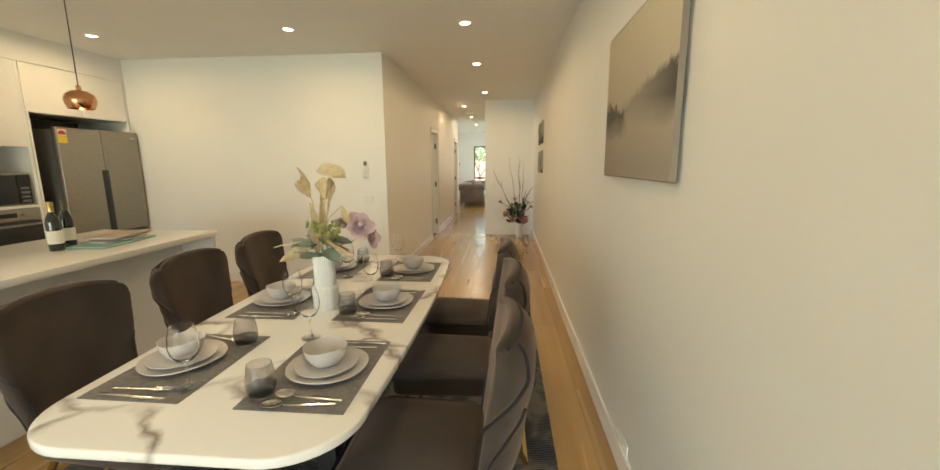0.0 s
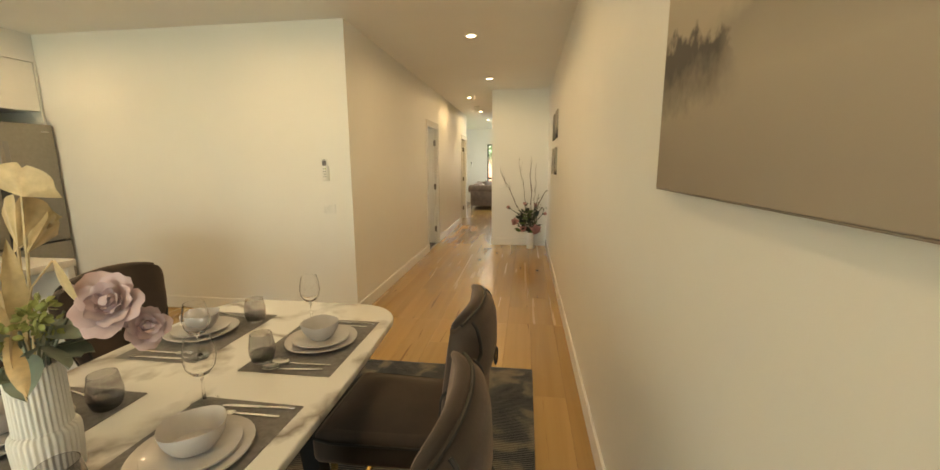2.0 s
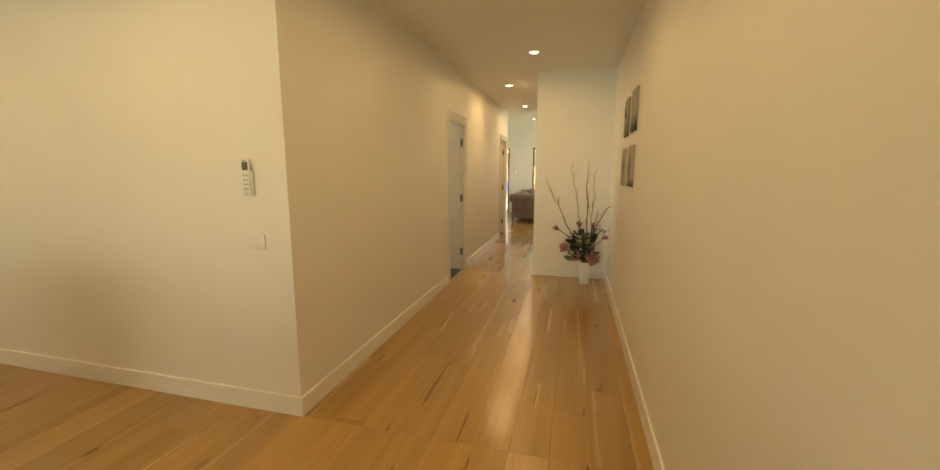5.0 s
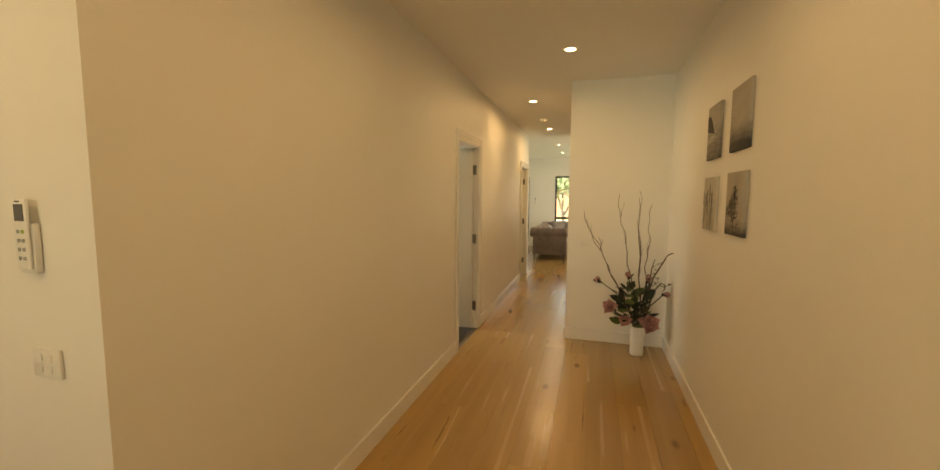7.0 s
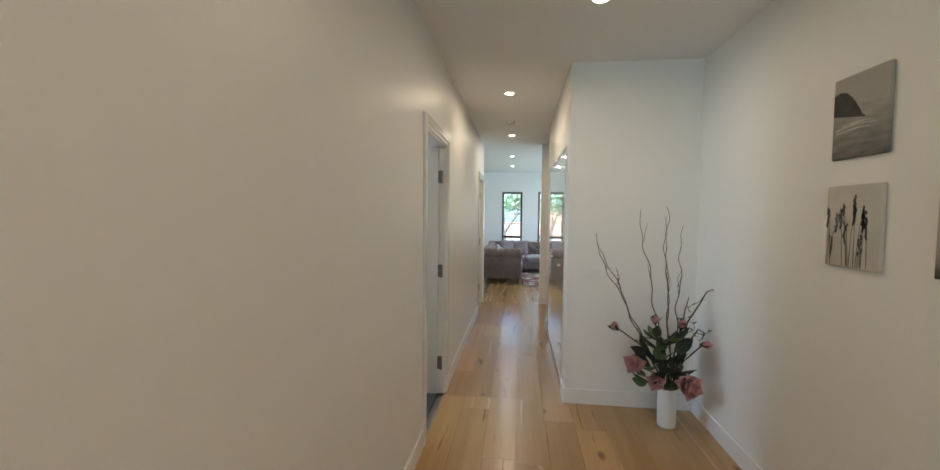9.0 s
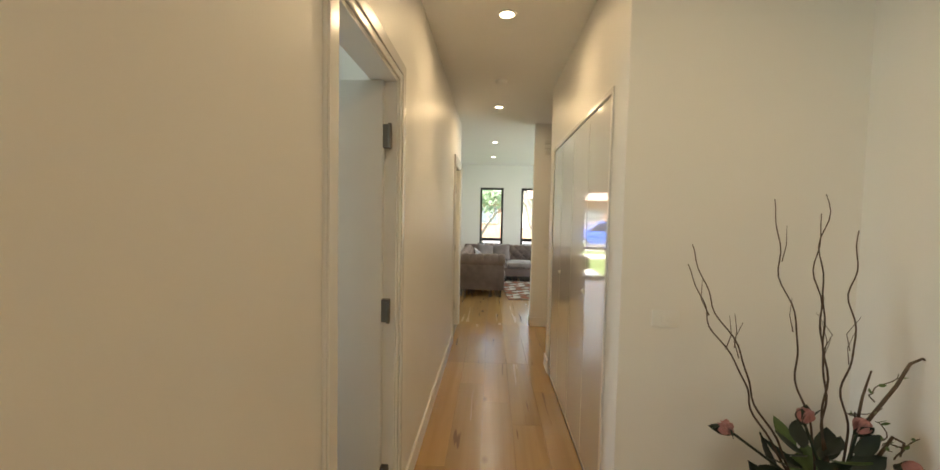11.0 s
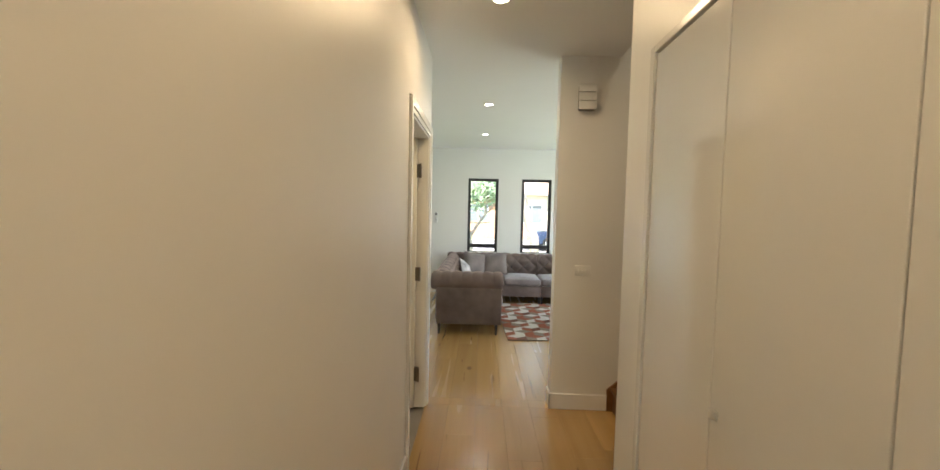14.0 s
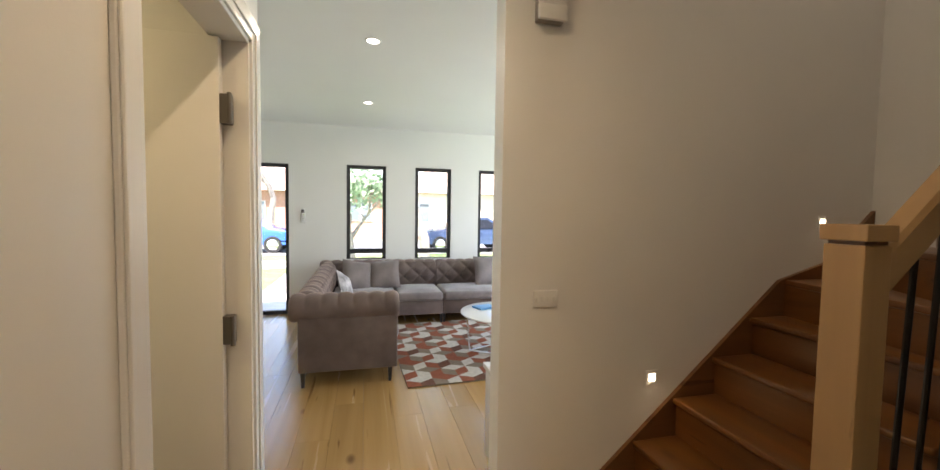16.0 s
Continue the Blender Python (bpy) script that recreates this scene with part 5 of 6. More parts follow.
# headland over a still lake
p, w, h = picture(7.468, 7.732, 1.737, 2.07, shade_print("lake_print", (0.10, 0.095, 0.09), (0.36, 0.34, 0.31), -0.08, 4.0, 0.25), "small grey canvas of a headland over a lake")
bm = bmesh.new()
top = [(-w * 0.98 + 0.165 * i / 16, 0.035 + 0.075 * math.sin(math.pi * min(1, 0.35 + i / 22)) - 0.05 * (i / 16) ** 3 + rp.uniform(-0.003, 0.003)) for i in range(17)]
flat(bm, top + [(-w * 0.98, 0.015)])
part("headland_print", bm, INK, p, "dark headland", False)
bm = bmesh.new()
for k in range(3):
    z = -0.035 - 0.012 * k
    stroke(bm, [(-w * 0.9 + rp.uniform(0, 0.05), z), (0.0, z + 0.012 + rp.uniform(-0.004, 0.004)), (w * rp.uniform(0.4, 0.9), z + 0.004)], 0.007, 0.002)
part("shore_print", bm, INKPALE, p, "pale shore", False)
# birds over a dark plain
p, w, h = picture(6.985, 7.27, 1.742, 2.075, shade_print("plain_print", (0.05, 0.05, 0.055), (0.42, 0.39, 0.35), -0.075, 9.0, 0.06), "small grey canvas of a flock of birds in flight")
bm = bmesh.new()
for k in range(26):
    a, b, s = rp.uniform(-0.9, 0.95) * w, rp.uniform(-0.02, 0.07) + rp.gauss(0, 0.015), rp.uniform(0.003, 0.008)
    flat(bm, [(a - s, b + s * 0.6), (a, b), (a + s, b + s * 0.5), (a, b - s * 0.45)])
part("birds_print", bm, INK, p, "dark birds", False)
# reeds
p, w, h = picture(7.472, 7.738, 1.292, 1.626, CANVASPALE, "small pale canvas of reeds and grasses")
bm = bmesh.new()
for k in range(13):
    a = rp.uniform(-0.92, 0.92) * w
    top_ = rp.uniform(-0.05, 0.13)
    lean = rp.uniform(-0.03, 0.03)
    lim = lambda v: max(-w * 0.96, min(w * 0.96, v))
    stroke(bm, [(a, -h * 0.97), (lim(a + lean * 0.4), -0.04), (lim(a + lean), top_)], 0.004, 0.0016)
    for i in range(9):
        q, zz = lim(a + lean + rp.uniform(-0.009, 0.009)), top_ - i * 0.009
        flat(bm, [(q - 0.006, zz), (q, zz + 0.012), (q + 0.006, zz), (q, zz - 0.010)])
part("reed_print", bm, INKMID, p, "dark reeds", False)
# single tree
p, w, h = picture(6.98, 7.267, 1.30, 1.632, shade_print("tree_print_ground", (0.06, 0.06, 0.06), (0.42, 0.39, 0.35), -0.12, 14.0, 0.08), "small grey canvas of a lone bare tree")
bm = bmesh.new()


def twig(a, b, ang, ln, wd, depth):
    c, d = a + ln * math.cos(ang), b + ln * math.sin(ang)
    if abs(c) > w * 0.95 or d > h * 0.9:
        return
    stroke(bm, [(a, b), (c, d)], wd, wd * 0.7)
    if depth:
        for k in range(3):
            twig(c, d, ang + rp.uniform(-0.9, 0.9), ln * rp.uniform(0.62, 0.85), wd * 0.6, depth - 1)


twig(-0.005, -h * 0.95, math.pi / 2, 0.06, 0.010, 6)
for k in range(230):
    u_, v_ = rp.gauss(0, 1), rp.uniform(0, 1)
    a, b = -0.005 + u_ * 0.042 * (1.25 - v_), -h * 0.62 + v_ * 0.185 + rp.gauss(0, 0.008)
    if abs(a) < w * 0.92:
        sz = rp.uniform(0.003, 0.007)
        flat(bm, [(a - sz, b), (a, b - sz * 0.7), (a + sz, b + sz * 0.2), (a, b + sz)])
part("tree_print", bm, INK, p, "bare tree", False)

# floor vase with magnolias and curly willow
fx, fy = 1.665, 8.79
fv = tagged(link("floor_vase", lathe([(0, 0.0), (0.058, 0.0), (0.062, 0.01), (0.062, 0.27), (0.059, 0.275), (0.056, 0.27), (0.056, 0.03), (0, 0.03)], 40), CERAMICW, smooth=True), "white ceramic cylinder vase on the floor in the corner", "vase")
fv.matrix_basis = pose(fx, fy, 0.0005)
fb = thing("floor_bouquet", "pink silk magnolias with curly willow twigs", "flowers", (fx + 0.018, fy, 0.27))
rw = random.Random(12)


def willow(tip, r0=0.006, n=34, wig=0.012, base=(0, 0, 0)):
    pts = [Vector(base) + Vector((0.0, 0.0, -0.22))] + [Vector(base)]
    for k in range(1, n + 1):
        f = k / n
        p = Vector(base).lerp(Vector(tip), f)
        amp = wig * (0.4 + f)
        p += Vector((amp * (0.7 * math.sin(17 * f + tip[0] * 40) + 0.4 * math.sin(41 * f + tip[1] * 90)), amp * math.cos(23 * f + tip[0] * 20), 0))
        pts.append(p)
    return tube(pts, r0, 6, None, 0.3)


for tip, base in (((-0.56, -0.02, 1.10), (-0.03, 0, 0)), ((-0.54, 0.05, 1.02), (-0.02, 0.02, 0)), ((-0.24, 0.05, 1.27), (-0.01, 0, 0)), ((-0.04, 0.08, 1.29), (0, 0.02, 0)), ((-0.045, 0.1, 1.22), (0.01, 0.01, 0)), ((0.06, 0.04, 1.16), (0.02, 0, 0))):
    bm = willow(tip, 0.0056, 40, 0.014, base)
    for k in range(2):
        f = rw.uniform(0.5, 0.85)
        s = Vector(base).lerp(Vector(tip), f)
        tube([s, s + Vector((rw.uniform(-0.03, 0.03), rw.uniform(-0.02, 0.02), 0.06)), s + Vector((rw.uniform(-0.03, 0.03), rw.uniform(-0.03, 0.03), 0.13))], 0.0022, 4, bm, 0.4)
    part("willow_twig", bm, TWIG, fb, "curly bare willow twig")
for pts in ([(0.02, 0, 0), (0.06, 0, 0.3), (0.1, 0, 0.48), (0.17, -0.02, 0.62), (0.21, -0.02, 0.70), (0.25, -0.02, 0.72), (0.285, -0.02, 0.70), (0.29, -0.02, 0.685)], [(0.02, 0, 0), (0.06, 0.01, 0.36), (0.085, 0.01, 0.56), (0.11, 0.01, 0.66)],
            [(0.03, -0.02, 0.05), (0.1, -0.03, 0.34), (0.16, -0.03, 0.44), (0.2, -0.03, 0.42), (0.19, -0.03, 0.37)]):
    part("branch", tube(pts, 0.008, 6, None, 0.35), STEM, fb, "dark curling branch")
YOUNGLEAF = mat("young_leaf", (0.10, 0.16, 0.05), 0.5, var=0.25, scale=30)
for base, turn, r_, lift in (((0.10, -0.01, 0.46), 0.4, 0.045, 0.10), ((0.16, -0.03, 0.42), 2.2, 0.035, 0.05), ((0.06, -0.03, 0.40), 4.1, 0.03, 0.08), ((0.12, 0.0, 0.55), 1.2, 0.025, 0.12), ((0.17, -0.03, 0.36), 5.3, 0.04, 0.03)):
    curl = [Vector(base) + Vector((r_ * (1 + 0.3 * k / 12) * (math.cos(turn + k * 0.42) - math.cos(turn)) + 0.004 * k, 0.01 * math.sin(k), lift * k / 12 + 0.5 * r_ * (math.sin(turn + k * 0.42) - math.sin(turn)))) for k in range(13)]
    bm = tube(curl, 0.0028, 5, None, 0.5)
    part("curled_twig", bm, STEM, fb, "thin curled twig")
    for k in (4, 8, 11):
        bm = bmesh.new()
        leaf(bm, aim(curl[k], (rw.uniform(-1, 1), rw.uniform(-1, 0), rw.uniform(0.2, 1)), rw.uniform(0, 360)), 0.028, 0.006, 0.2)
        part("leaf", bm, YOUNGLEAF, fb, "small green leaf")
for p_, r, d, op in (((-0.255, -0.06, 0.18), 0.10, (-0.4, -0.8, 0.35), 0.72), ((0.05, -0.11, 0.07), 0.12, (0.3, -0.9, 0.25), 0.82), ((-0.13, -0.09, 0.08), 0.085, (-0.2, -0.8, 0.15), 0.7)):
    fl = part("magnolia", join(bmesh.new(), magnolia(r, 10, op), aim(p_, d)), PINK, fb, "pink open magnolia")
    part("flower_stem", tube([(0, 0, -0.1), (p_[0] * 0.4, p_[1] * 0.4, p_[2] * 0.6), p_], 0.005, 5), STEM, fb)
for p_, d in (((-0.375, 0, 0.42), (-0.6, -0.3, 0.5)), ((-0.12, 0, 0.47), (-0.1, -0.4, 1)), ((0.05, -0.02, 0.45), (0.2, -0.4, 1)), ((0.19, -0.04, 0.335), (1, -0.3, 0.1))):
    bm = join(bmesh.new(), magnolia(0.055, 6, 0.18), aim(p_, d))
    part("flower_bud", bm, PINK, fb, "closed pink bud")
    bm = tube([(0, 0, 0), (p_[0] * 0.4, p_[1] * 0.5, p_[2] * 0.62), p_], 0.005, 5)
    for k in range(3):
        leaf(bm, aim(Vector(p_) - Vector(d).normalized() * 0.02, (d[0] + rw.uniform(-0.7, 0.7), d[1] + rw.uniform(-0.7, 0.7), d[2] - 0.1), rw.uniform(0, 360)), 0.08, 0.022, 0.15)
    part("bud_stem", bm, DARKLEAF, fb, "dark stem with leaves")
for k in range(48):
    a = k * 2.4
    z = 0.0 + 0.38 * (k / 48)
    rr = 0.02 + 0.10 * rw.random()
    bm = bmesh.new()
    leaf(bm, aim((rr * math.cos(a) - 0.06 - 0.06 * (k % 3 == 0), rr * math.sin(a) * 0.8 - 0.01, z), (math.cos(a), math.sin(a), rw.uniform(-0.1, 0.9)), rw.uniform(-60, 60)), rw.uniform(0.09, 0.17), rw.uniform(0.022, 0.045), 0.25)
    part("leaf", bm, YOUNGLEAF if k % 4 == 0 else DARKLEAF, fb, "dark green leaf")

# built-in cupboard with gloss lacquered doors
cup = thing("hall_cupboard", "tall built in cupboard with cream gloss lacquered doors", "cupboard", (XC, 0, 0))
part("carcass", box(0.022, 0.55, C0 + 0.004, C1 - 0.004, 0.0, CH - 0.004), CAB, cup, "", False)
part("cupboard_frame", box(-0.006, 0.03, C0 - 0.02, C0 + 0.012, 0, CH + 0.014, None, 0.003, 1), TRIM, cup, "white painted frame", False)
part("cupboard_frame", box(-0.006, 0.03, C1 - 0.012, C1 + 0.02, 0, CH + 0.014, None, 0.003, 1), TRIM, cup, "white painted frame", False)
part("cupboard_frame", box(-0.006, 0.03, C0 + 0.012, C1 - 0.012, CH - 0.014, CH + 0.014, None, 0.003, 1), TRIM, cup, "white painted frame", False)
ys = [C0 + 0.016, 9.72, 10.16, 10.60, C1 - 0.016]
for a, b in zip(ys, ys[1:]):
    part("cupboard_door", box(0.002, 0.020, a + 0.0018, b - 0.0018, 0.03, CH - 0.02, None, 0.0015, 1), GLOSSDOOR, cup, "cream gloss lacquered door", False)
LATCHGREY = mat("latch_plastic", (0.62, 0.60, 0.55), 0.4)
for y in (9.748, 10.575):
    bm = box(-0.004, 0.002, y - 0.013, y + 0.013, 1.004, 1.030, None, 0.002, 2)
    box(-0.013, -0.004, y - 0.009, y + 0.009, 1.008, 1.026, bm, 0.003, 2)
    part("latch", bm, LATCHGREY, cup, "small square grey plastic latch")
structure("trim_cupboard_plinth", box(XC + 0.004, XC + 0.02, C0 + 0.013, C1 - 0.013, 0, 0.026), TRIM, "white plinth below the cupboard doors")

# smoke alarm on the ceiling
sm = thing("smoke_alarm", "round white smoke alarm on the hall ceiling", "smoke alarm", (0.48, 11.0, H))
part("body", lathe([(0.055, 0), (0.055, -0.012), (0.046, -0.026), (0.03, -0.034), (0, -0.035)], 28), PLASTIC, sm)
# chime box and switch on the stair wall
ch = thing("door_chime", "white boxed door chime high on the stair wall", "door chime", (1.155, YS, 2.355))
# grey colour stands in for the shade between the white covers
part("body", box(-0.060, 0.060, -0.046, -0.001, -0.09, 0.084, None, 0.004, 2), mat("chime_gap_shade", (0.30, 0.29, 0.28), 0.5), ch, "back box, grey for the shade in the gaps")
part("cover", box(-0.066, 0.062, -0.056, -0.0465, 0.036, 0.090, None, 0.004, 2), PLASTIC, ch, "white upper cover")
part("cover", box(-0.066, 0.062, -0.056, -0.0465, -0.027, 0.031, None, 0.004, 2), PLASTIC, ch, "white middle cover")
part("lower_cover", box(-0.066, 0.062, -0.066, -0.0465, -0.095, -0.032, None, 0.005, 2), PLASTIC, ch, "white lower cover standing proud")
wall_plate("light_switch", pose(1.175, YS, 1.075), "white four gang switch plate on the stair wall", "light switch", 4, 0.118, 0.075)
wall_plate("light_switch", pose(1.17, YE, 1.035), "white switch plate behind the floor vase", "light switch", 2)
# ---- stairs ----
RISE, GO, SX0 = 0.188, 0.2225, 1.435
SY0, SY1 = 11.83, YS - 0.022
st = thing("staircase", "oak staircase with closed risers turning at the wall", "stairs", (0, 0, 0))
for n in range(1, 6):
    x0 = SX0 + GO * (n - 1)
    x1 = x0 + GO + (0.02 if n < 5 else 0.25)
    part("tread", box(x0 - 0.022, x1, SY0, SY1, RISE * n - 0.03, RISE * n, None, 0.009, 3), OAKX, st, "oak tread with a rounded nosing")
    part("riser", box(x0, x0 + 0.016, SY0, SY1, RISE * (n - 1), RISE * n - 0.03, None, 0.001, 1), OAKX, st, "", False)
# winders round the turn: kite shaped treads
cxw, cyw = 2.40, SY0 + 0.02
corner = [(2.53, SY1), (2.98, SY1), (3.155, 12.40), (3.155, 11.98)]
for k in range(3):
    n = 6 + k
    a, b = corner[k], corner[k + 1]
    pts = [(cxw, cyw), a] + ([(3.155, SY1)] if k == 1 else []) + [b, (cxw + 0.03, cyw - 0.05)]
    part("winder", slab(pts, RISE * n - 0.03, RISE * n, None, 0.006, 2), OAKX, st, "kite shaped oak tread")
    d = Vector((a[0] - cxw, a[1] - cyw, 0))
    nrm = Vector((-d.y, d.x, 0)).normalized() * 0.016
    bm = bmesh.new()
    lo, hi = RISE * (n - 1), RISE * n - 0.03
    vs = [bm.verts.new((p[0] + o.x, p[1] + o.y, z)) for z in (lo, hi) for o in (Vector((0, 0, 0)), -nrm) for p in ((cxw, cyw), a)]
    for q in ((0, 1, 3, 2), (4, 6, 7, 5), (0, 4, 5, 1), (2, 3, 7, 6), (0, 2, 6, 4), (1, 5, 7, 3)):
        bm.faces.new([vs[i] for i in q])
    part("riser", bm, OAKX, st, "", False)
for k in range(8):
    n, y1 = 9 + k, 11.90 - GO * k
    part("tread", box(2.43, 3.155, y1 - GO - 0.02, y1 + 0.022, RISE * n - 0.03, RISE * n, None, 0.009, 2), OAKX, st, "oak tread with a rounded nosing")
    part("riser", box(2.43, 3.155, y1 - 0.016, y1, RISE * (n - 1), RISE * n - 0.03, None, 0.001, 1), OAKX, st, "", False)


OAKSTR = plank_mat("oak_stringer", (0.19, 0.085, 0.03), (0.13, 0.055, 0.018), "X", 0.4, False)


def stringer(name, pts, y0, y1):
    """A board of the given side outline (x, z), from y0 to y1."""
    t = bmesh.new()
    f = t.faces.new([t.verts.new((x, y0, z)) for x, z in pts])
    ext = bmesh.ops.extrude_face_region(t, geom=[f])
    bmesh.ops.translate(t, vec=(0, y1 - y0, 0), verts=[e for e in ext["geom"] if isinstance(e, bmesh.types.BMVert)])
    part(name, t, OAKSTR, st, "oak stringer", False)


sl = RISE / GO
stringer("stringer", [(1.39, 0.0), (1.39, 0.165), (2.50, 1.125), (2.82, 1.215), (3.155, 1.50), (3.155, 0.9), (2.5, 0.55), (1.9, 0.0)], SY1 + 0.001, YS - 0.001)
stringer("stringer", [(1.62, 0.0), (1.62, 0.22), (2.44, 0.22 + 0.82 * sl), (2.44, 0.5), (1.85, 0.0)], SY0 - 0.034, SY0 - 0.001)
part("soffit_panel", box(1.66, 2.34, SY0 - 0.03, SY0 - 0.02, 0, 0.19), WALL, st, "cream panel under the stairs", False)
# newel post with a square cap
nx, ny = 1.627, 11.785
part("newel_post", box(nx - 0.0475, nx + 0.0475, ny - 0.0475, ny + 0.0475, 0.0, 1.385, None, 0.003, 2), OAKPOST, st, "square oak newel post", False)
part("newel_collar", box(nx - 0.041, nx + 0.041, ny - 0.041, ny + 0.041, 1.385, 1.395), OAKX, st, "dark groove", False)
part("newel_cap", box(nx - 0.055, nx + 0.055, ny - 0.055, ny + 0.055, 1.395, 1.437, None, 0.003, 2), OAKPOST, st, "square oak cap", False)
# handrail and black balusters
rail0, rail1 = Vector((nx + 0.045, ny, 1.30)), Vector((nx + 0.045 + 0.95, ny, 1.30 + 0.95 * sl))
bm = bmesh.new()
dirn = (rail1 - rail0).normalized()
upv = Vector((-dirn.z, 0, dirn.x))
sec = [(-0.032, -0.045), (0.032, -0.045), (0.032, 0.03), (0.024, 0.045), (-0.024, 0.045), (-0.032, 0.03)]
ra, rb = [[bm.verts.new(p + Vector((0, a, 0)) + upv * b) for a, b in sec] for p in (rail0, rail1)]
for i in range(6):
    bm.faces.new((ra[i], ra[(i + 1) % 6], rb[(i + 1) % 6], rb[i]))
bm.faces.new(ra[::-1]), bm.faces.new(rb)
part("handrail", bm, OAKRAIL, st, "pale oak handrail", False)
for k in range(7):
    x = nx + 0.125 + k * 0.108
    f = x - rail0.x
    part("baluster", tube([(x, ny + 0.03, 0.20 + (x - 1.62) * sl), (x, ny + 0.005, 1.27 + f * sl)], 0.0085, 8), BLACKMETAL, st, "round black metal baluster")

# recessed step lights in the stair wall
for x, z in ((1.747, 0.668), (2.79, 1.43)):
    sl_ = thing("step_light", "small square recessed step light, lit", "step light", (x, YS, z), group="step lights")
    part("frame", box(-0.036, 0.036, -0.005, -0.0005, -0.036, 0.036, None, 0.002, 1), PLASTIC, sl_)
    part("lens", box(-0.017, 0.017, -0.007, -0.0045, -0.017, 0.017, None, 0.001, 1), STEPGLOW, sl_, "glowing lens")
    lamp = new("step_lamp", bpy.data.lights.new("step_lamp", "AREA"))
    lamp.data.size, lamp.data.energy, lamp.data.color = 0.04, 0.045, (1.0, 0.82, 0.55)
    lamp.matrix_world = look((x, YS - 0.012, z), (x, YS - 0.6, z - 0.45))

# potted plant in the nook beside the stairs
pl = thing("pot_plant", "green potted plant in the nook by the stairs", "plant", (2.02, 11.52, 0.0))
part("pot", lathe([(0, 0), (0.11, 0), (0.13, 0.25), (0.135, 0.26), (0.12, 0.26), (0.10, 0.22), (0, 0.22)], 28), CERAMICW, pl, "white pot")
rq = random.Random(8)
for k in range(16):
    a = k * 2.4
    bm = bmesh.new()
    tube([(0, 0, 0.2), (0.03 * math.cos(a), 0.03 * math.sin(a), 0.5), (0.07 * math.cos(a), 0.07 * math.sin(a), 0.62 + 0.022 * k)], 0.004, 5, bm)
    leaf(bm, aim((0.07 * math.cos(a), 0.07 * math.sin(a), 0.62 + 0.022 * k), (math.cos(a), math.sin(a), 0.55), 0), rq.uniform(0.16, 0.24), 0.04, 0.3)
    part("leaf", bm, mat("plant_leaf", (0.05, 0.10, 0.035), 0.45, var=0.25, scale=20) if k == 0 else bpy.data.materials["plant_leaf"], pl, "long green leaf")

# ---- living room ----
SOFA = velvet("taupe_velvet", (0.135, 0.099, 0.088), 0.5)
CUSH = velvet("pale_taupe_velvet", (0.21, 0.175, 0.17), 0.5)
LEGBLACK = mat("black_leg", (0.02, 0.018, 0.017), 0.4)


def tufted(f, nu, nv, du, dv, depth):
    """A padded sheet with a diamond grid of sunk buttons: f(u, v, off)."""
    def g(u, v):
        a, b = u * du, v * dv
        off = depth * abs(math.sin(math.pi * (a + b) / 2 * 1.0)) ** 0.5 * abs(math.sin(math.pi * (a - b) / 2)) ** 0.5
        return f(u, v, off)
    return grid(g, nu, nv)


sofa = thing("corner_sofa", "large taupe velvet buttoned corner sofa with rolled arms", "sofa", (0, 0, 0))
# arm that closes the end towards the hall
part("arm_panel", box(-0.125, 0.67, 14.49, 14.66, 0.13, 0.58, None, 0.012, 3), SOFA, sofa, "flat upholstered arm front")


def roll(length, r, nseg, dents, depth):
    """A rolled bolster along x with a row of button dents."""
    bm = bmesh.new()
    rings = []
    n = 72
    for i in range(n + 1):
        f = i / n
        end = 1 - max(0, 1 - min(f, 1 - f) * n / 3.0) ** 2 * 0.12
        ring = []
        for k in range(nseg):
            a = 2 * math.pi * k / nseg
            d = depth * (abs(math.sin(math.pi * f * dents)) ** 0.6 - 1) * max(0, math.sin(a)) ** 0.5
            rr = (r + d) * end
            ring.append(bm.verts.new((f * length, rr * math.cos(a), rr * 0.95 * math.sin(a))))
        rings.append(ring)
    for a, b in zip(rings, rings[1:]):
        for k in range(nseg):
            bm.faces.new((a[k], a[(k + 1) % nseg], b[(k + 1) % nseg], b[k]))
    bm.faces.new(rings[0][::-1]), bm.faces.new(rings[-1])
    return bm


ar = part("arm_roll", join(bmesh.new(), roll(0.88, 0.125, 28, 7, 0.022), pose(-0.195, 14.585, 0.655)), SOFA, sofa, "rolled buttoned arm")
for k in range(1, 7):
    part("button", lathe([(0.011, 0), (0.008, 0.006), (0, 0.008)], 10, None, pose(-0.195 + 0.88 * k / 7, 14.585, 0.745)), SOFA, ar)
# base, back rolls and cushions of the long side
part("seat_base", box(-0.02, 0.68, 14.665, 16.2, 0.13, 0.31, None, 0.012, 2), SOFA, sofa)
part("seat_base", box(-0.02, 1.40, 16.24, 17.0, 0.13, 0.31, None, 0.012, 2), SOFA, sofa)
part("seat_base", box(1.404, 3.2, 16.24, 17.0, 0.13, 0.31, None, 0.012, 2), SOFA, sofa)
part("back_roll", join(bmesh.new(), roll(2.3, 0.11, 24, 16, 0.022), pose(-0.085, 14.66, 0.665, 0, 0, 90)), SOFA, sofa, "rolled buttoned back")
part("back_panel", box(-0.155, -0.02, 14.665, 16.9, 0.13, 0.60, None, 0.02, 3), SOFA, sofa)
bm = tufted(lambda u, v, o: Vector((-0.02 + o + 0.03 * math.sin(v * 3.1), 14.72 + 2.15 * u, 0.43 + 0.30 * v)), 130, 26, 19, 2.8, 0.03)
part("tufted_back", bm, SOFA, sofa, "deep buttoned backrest")
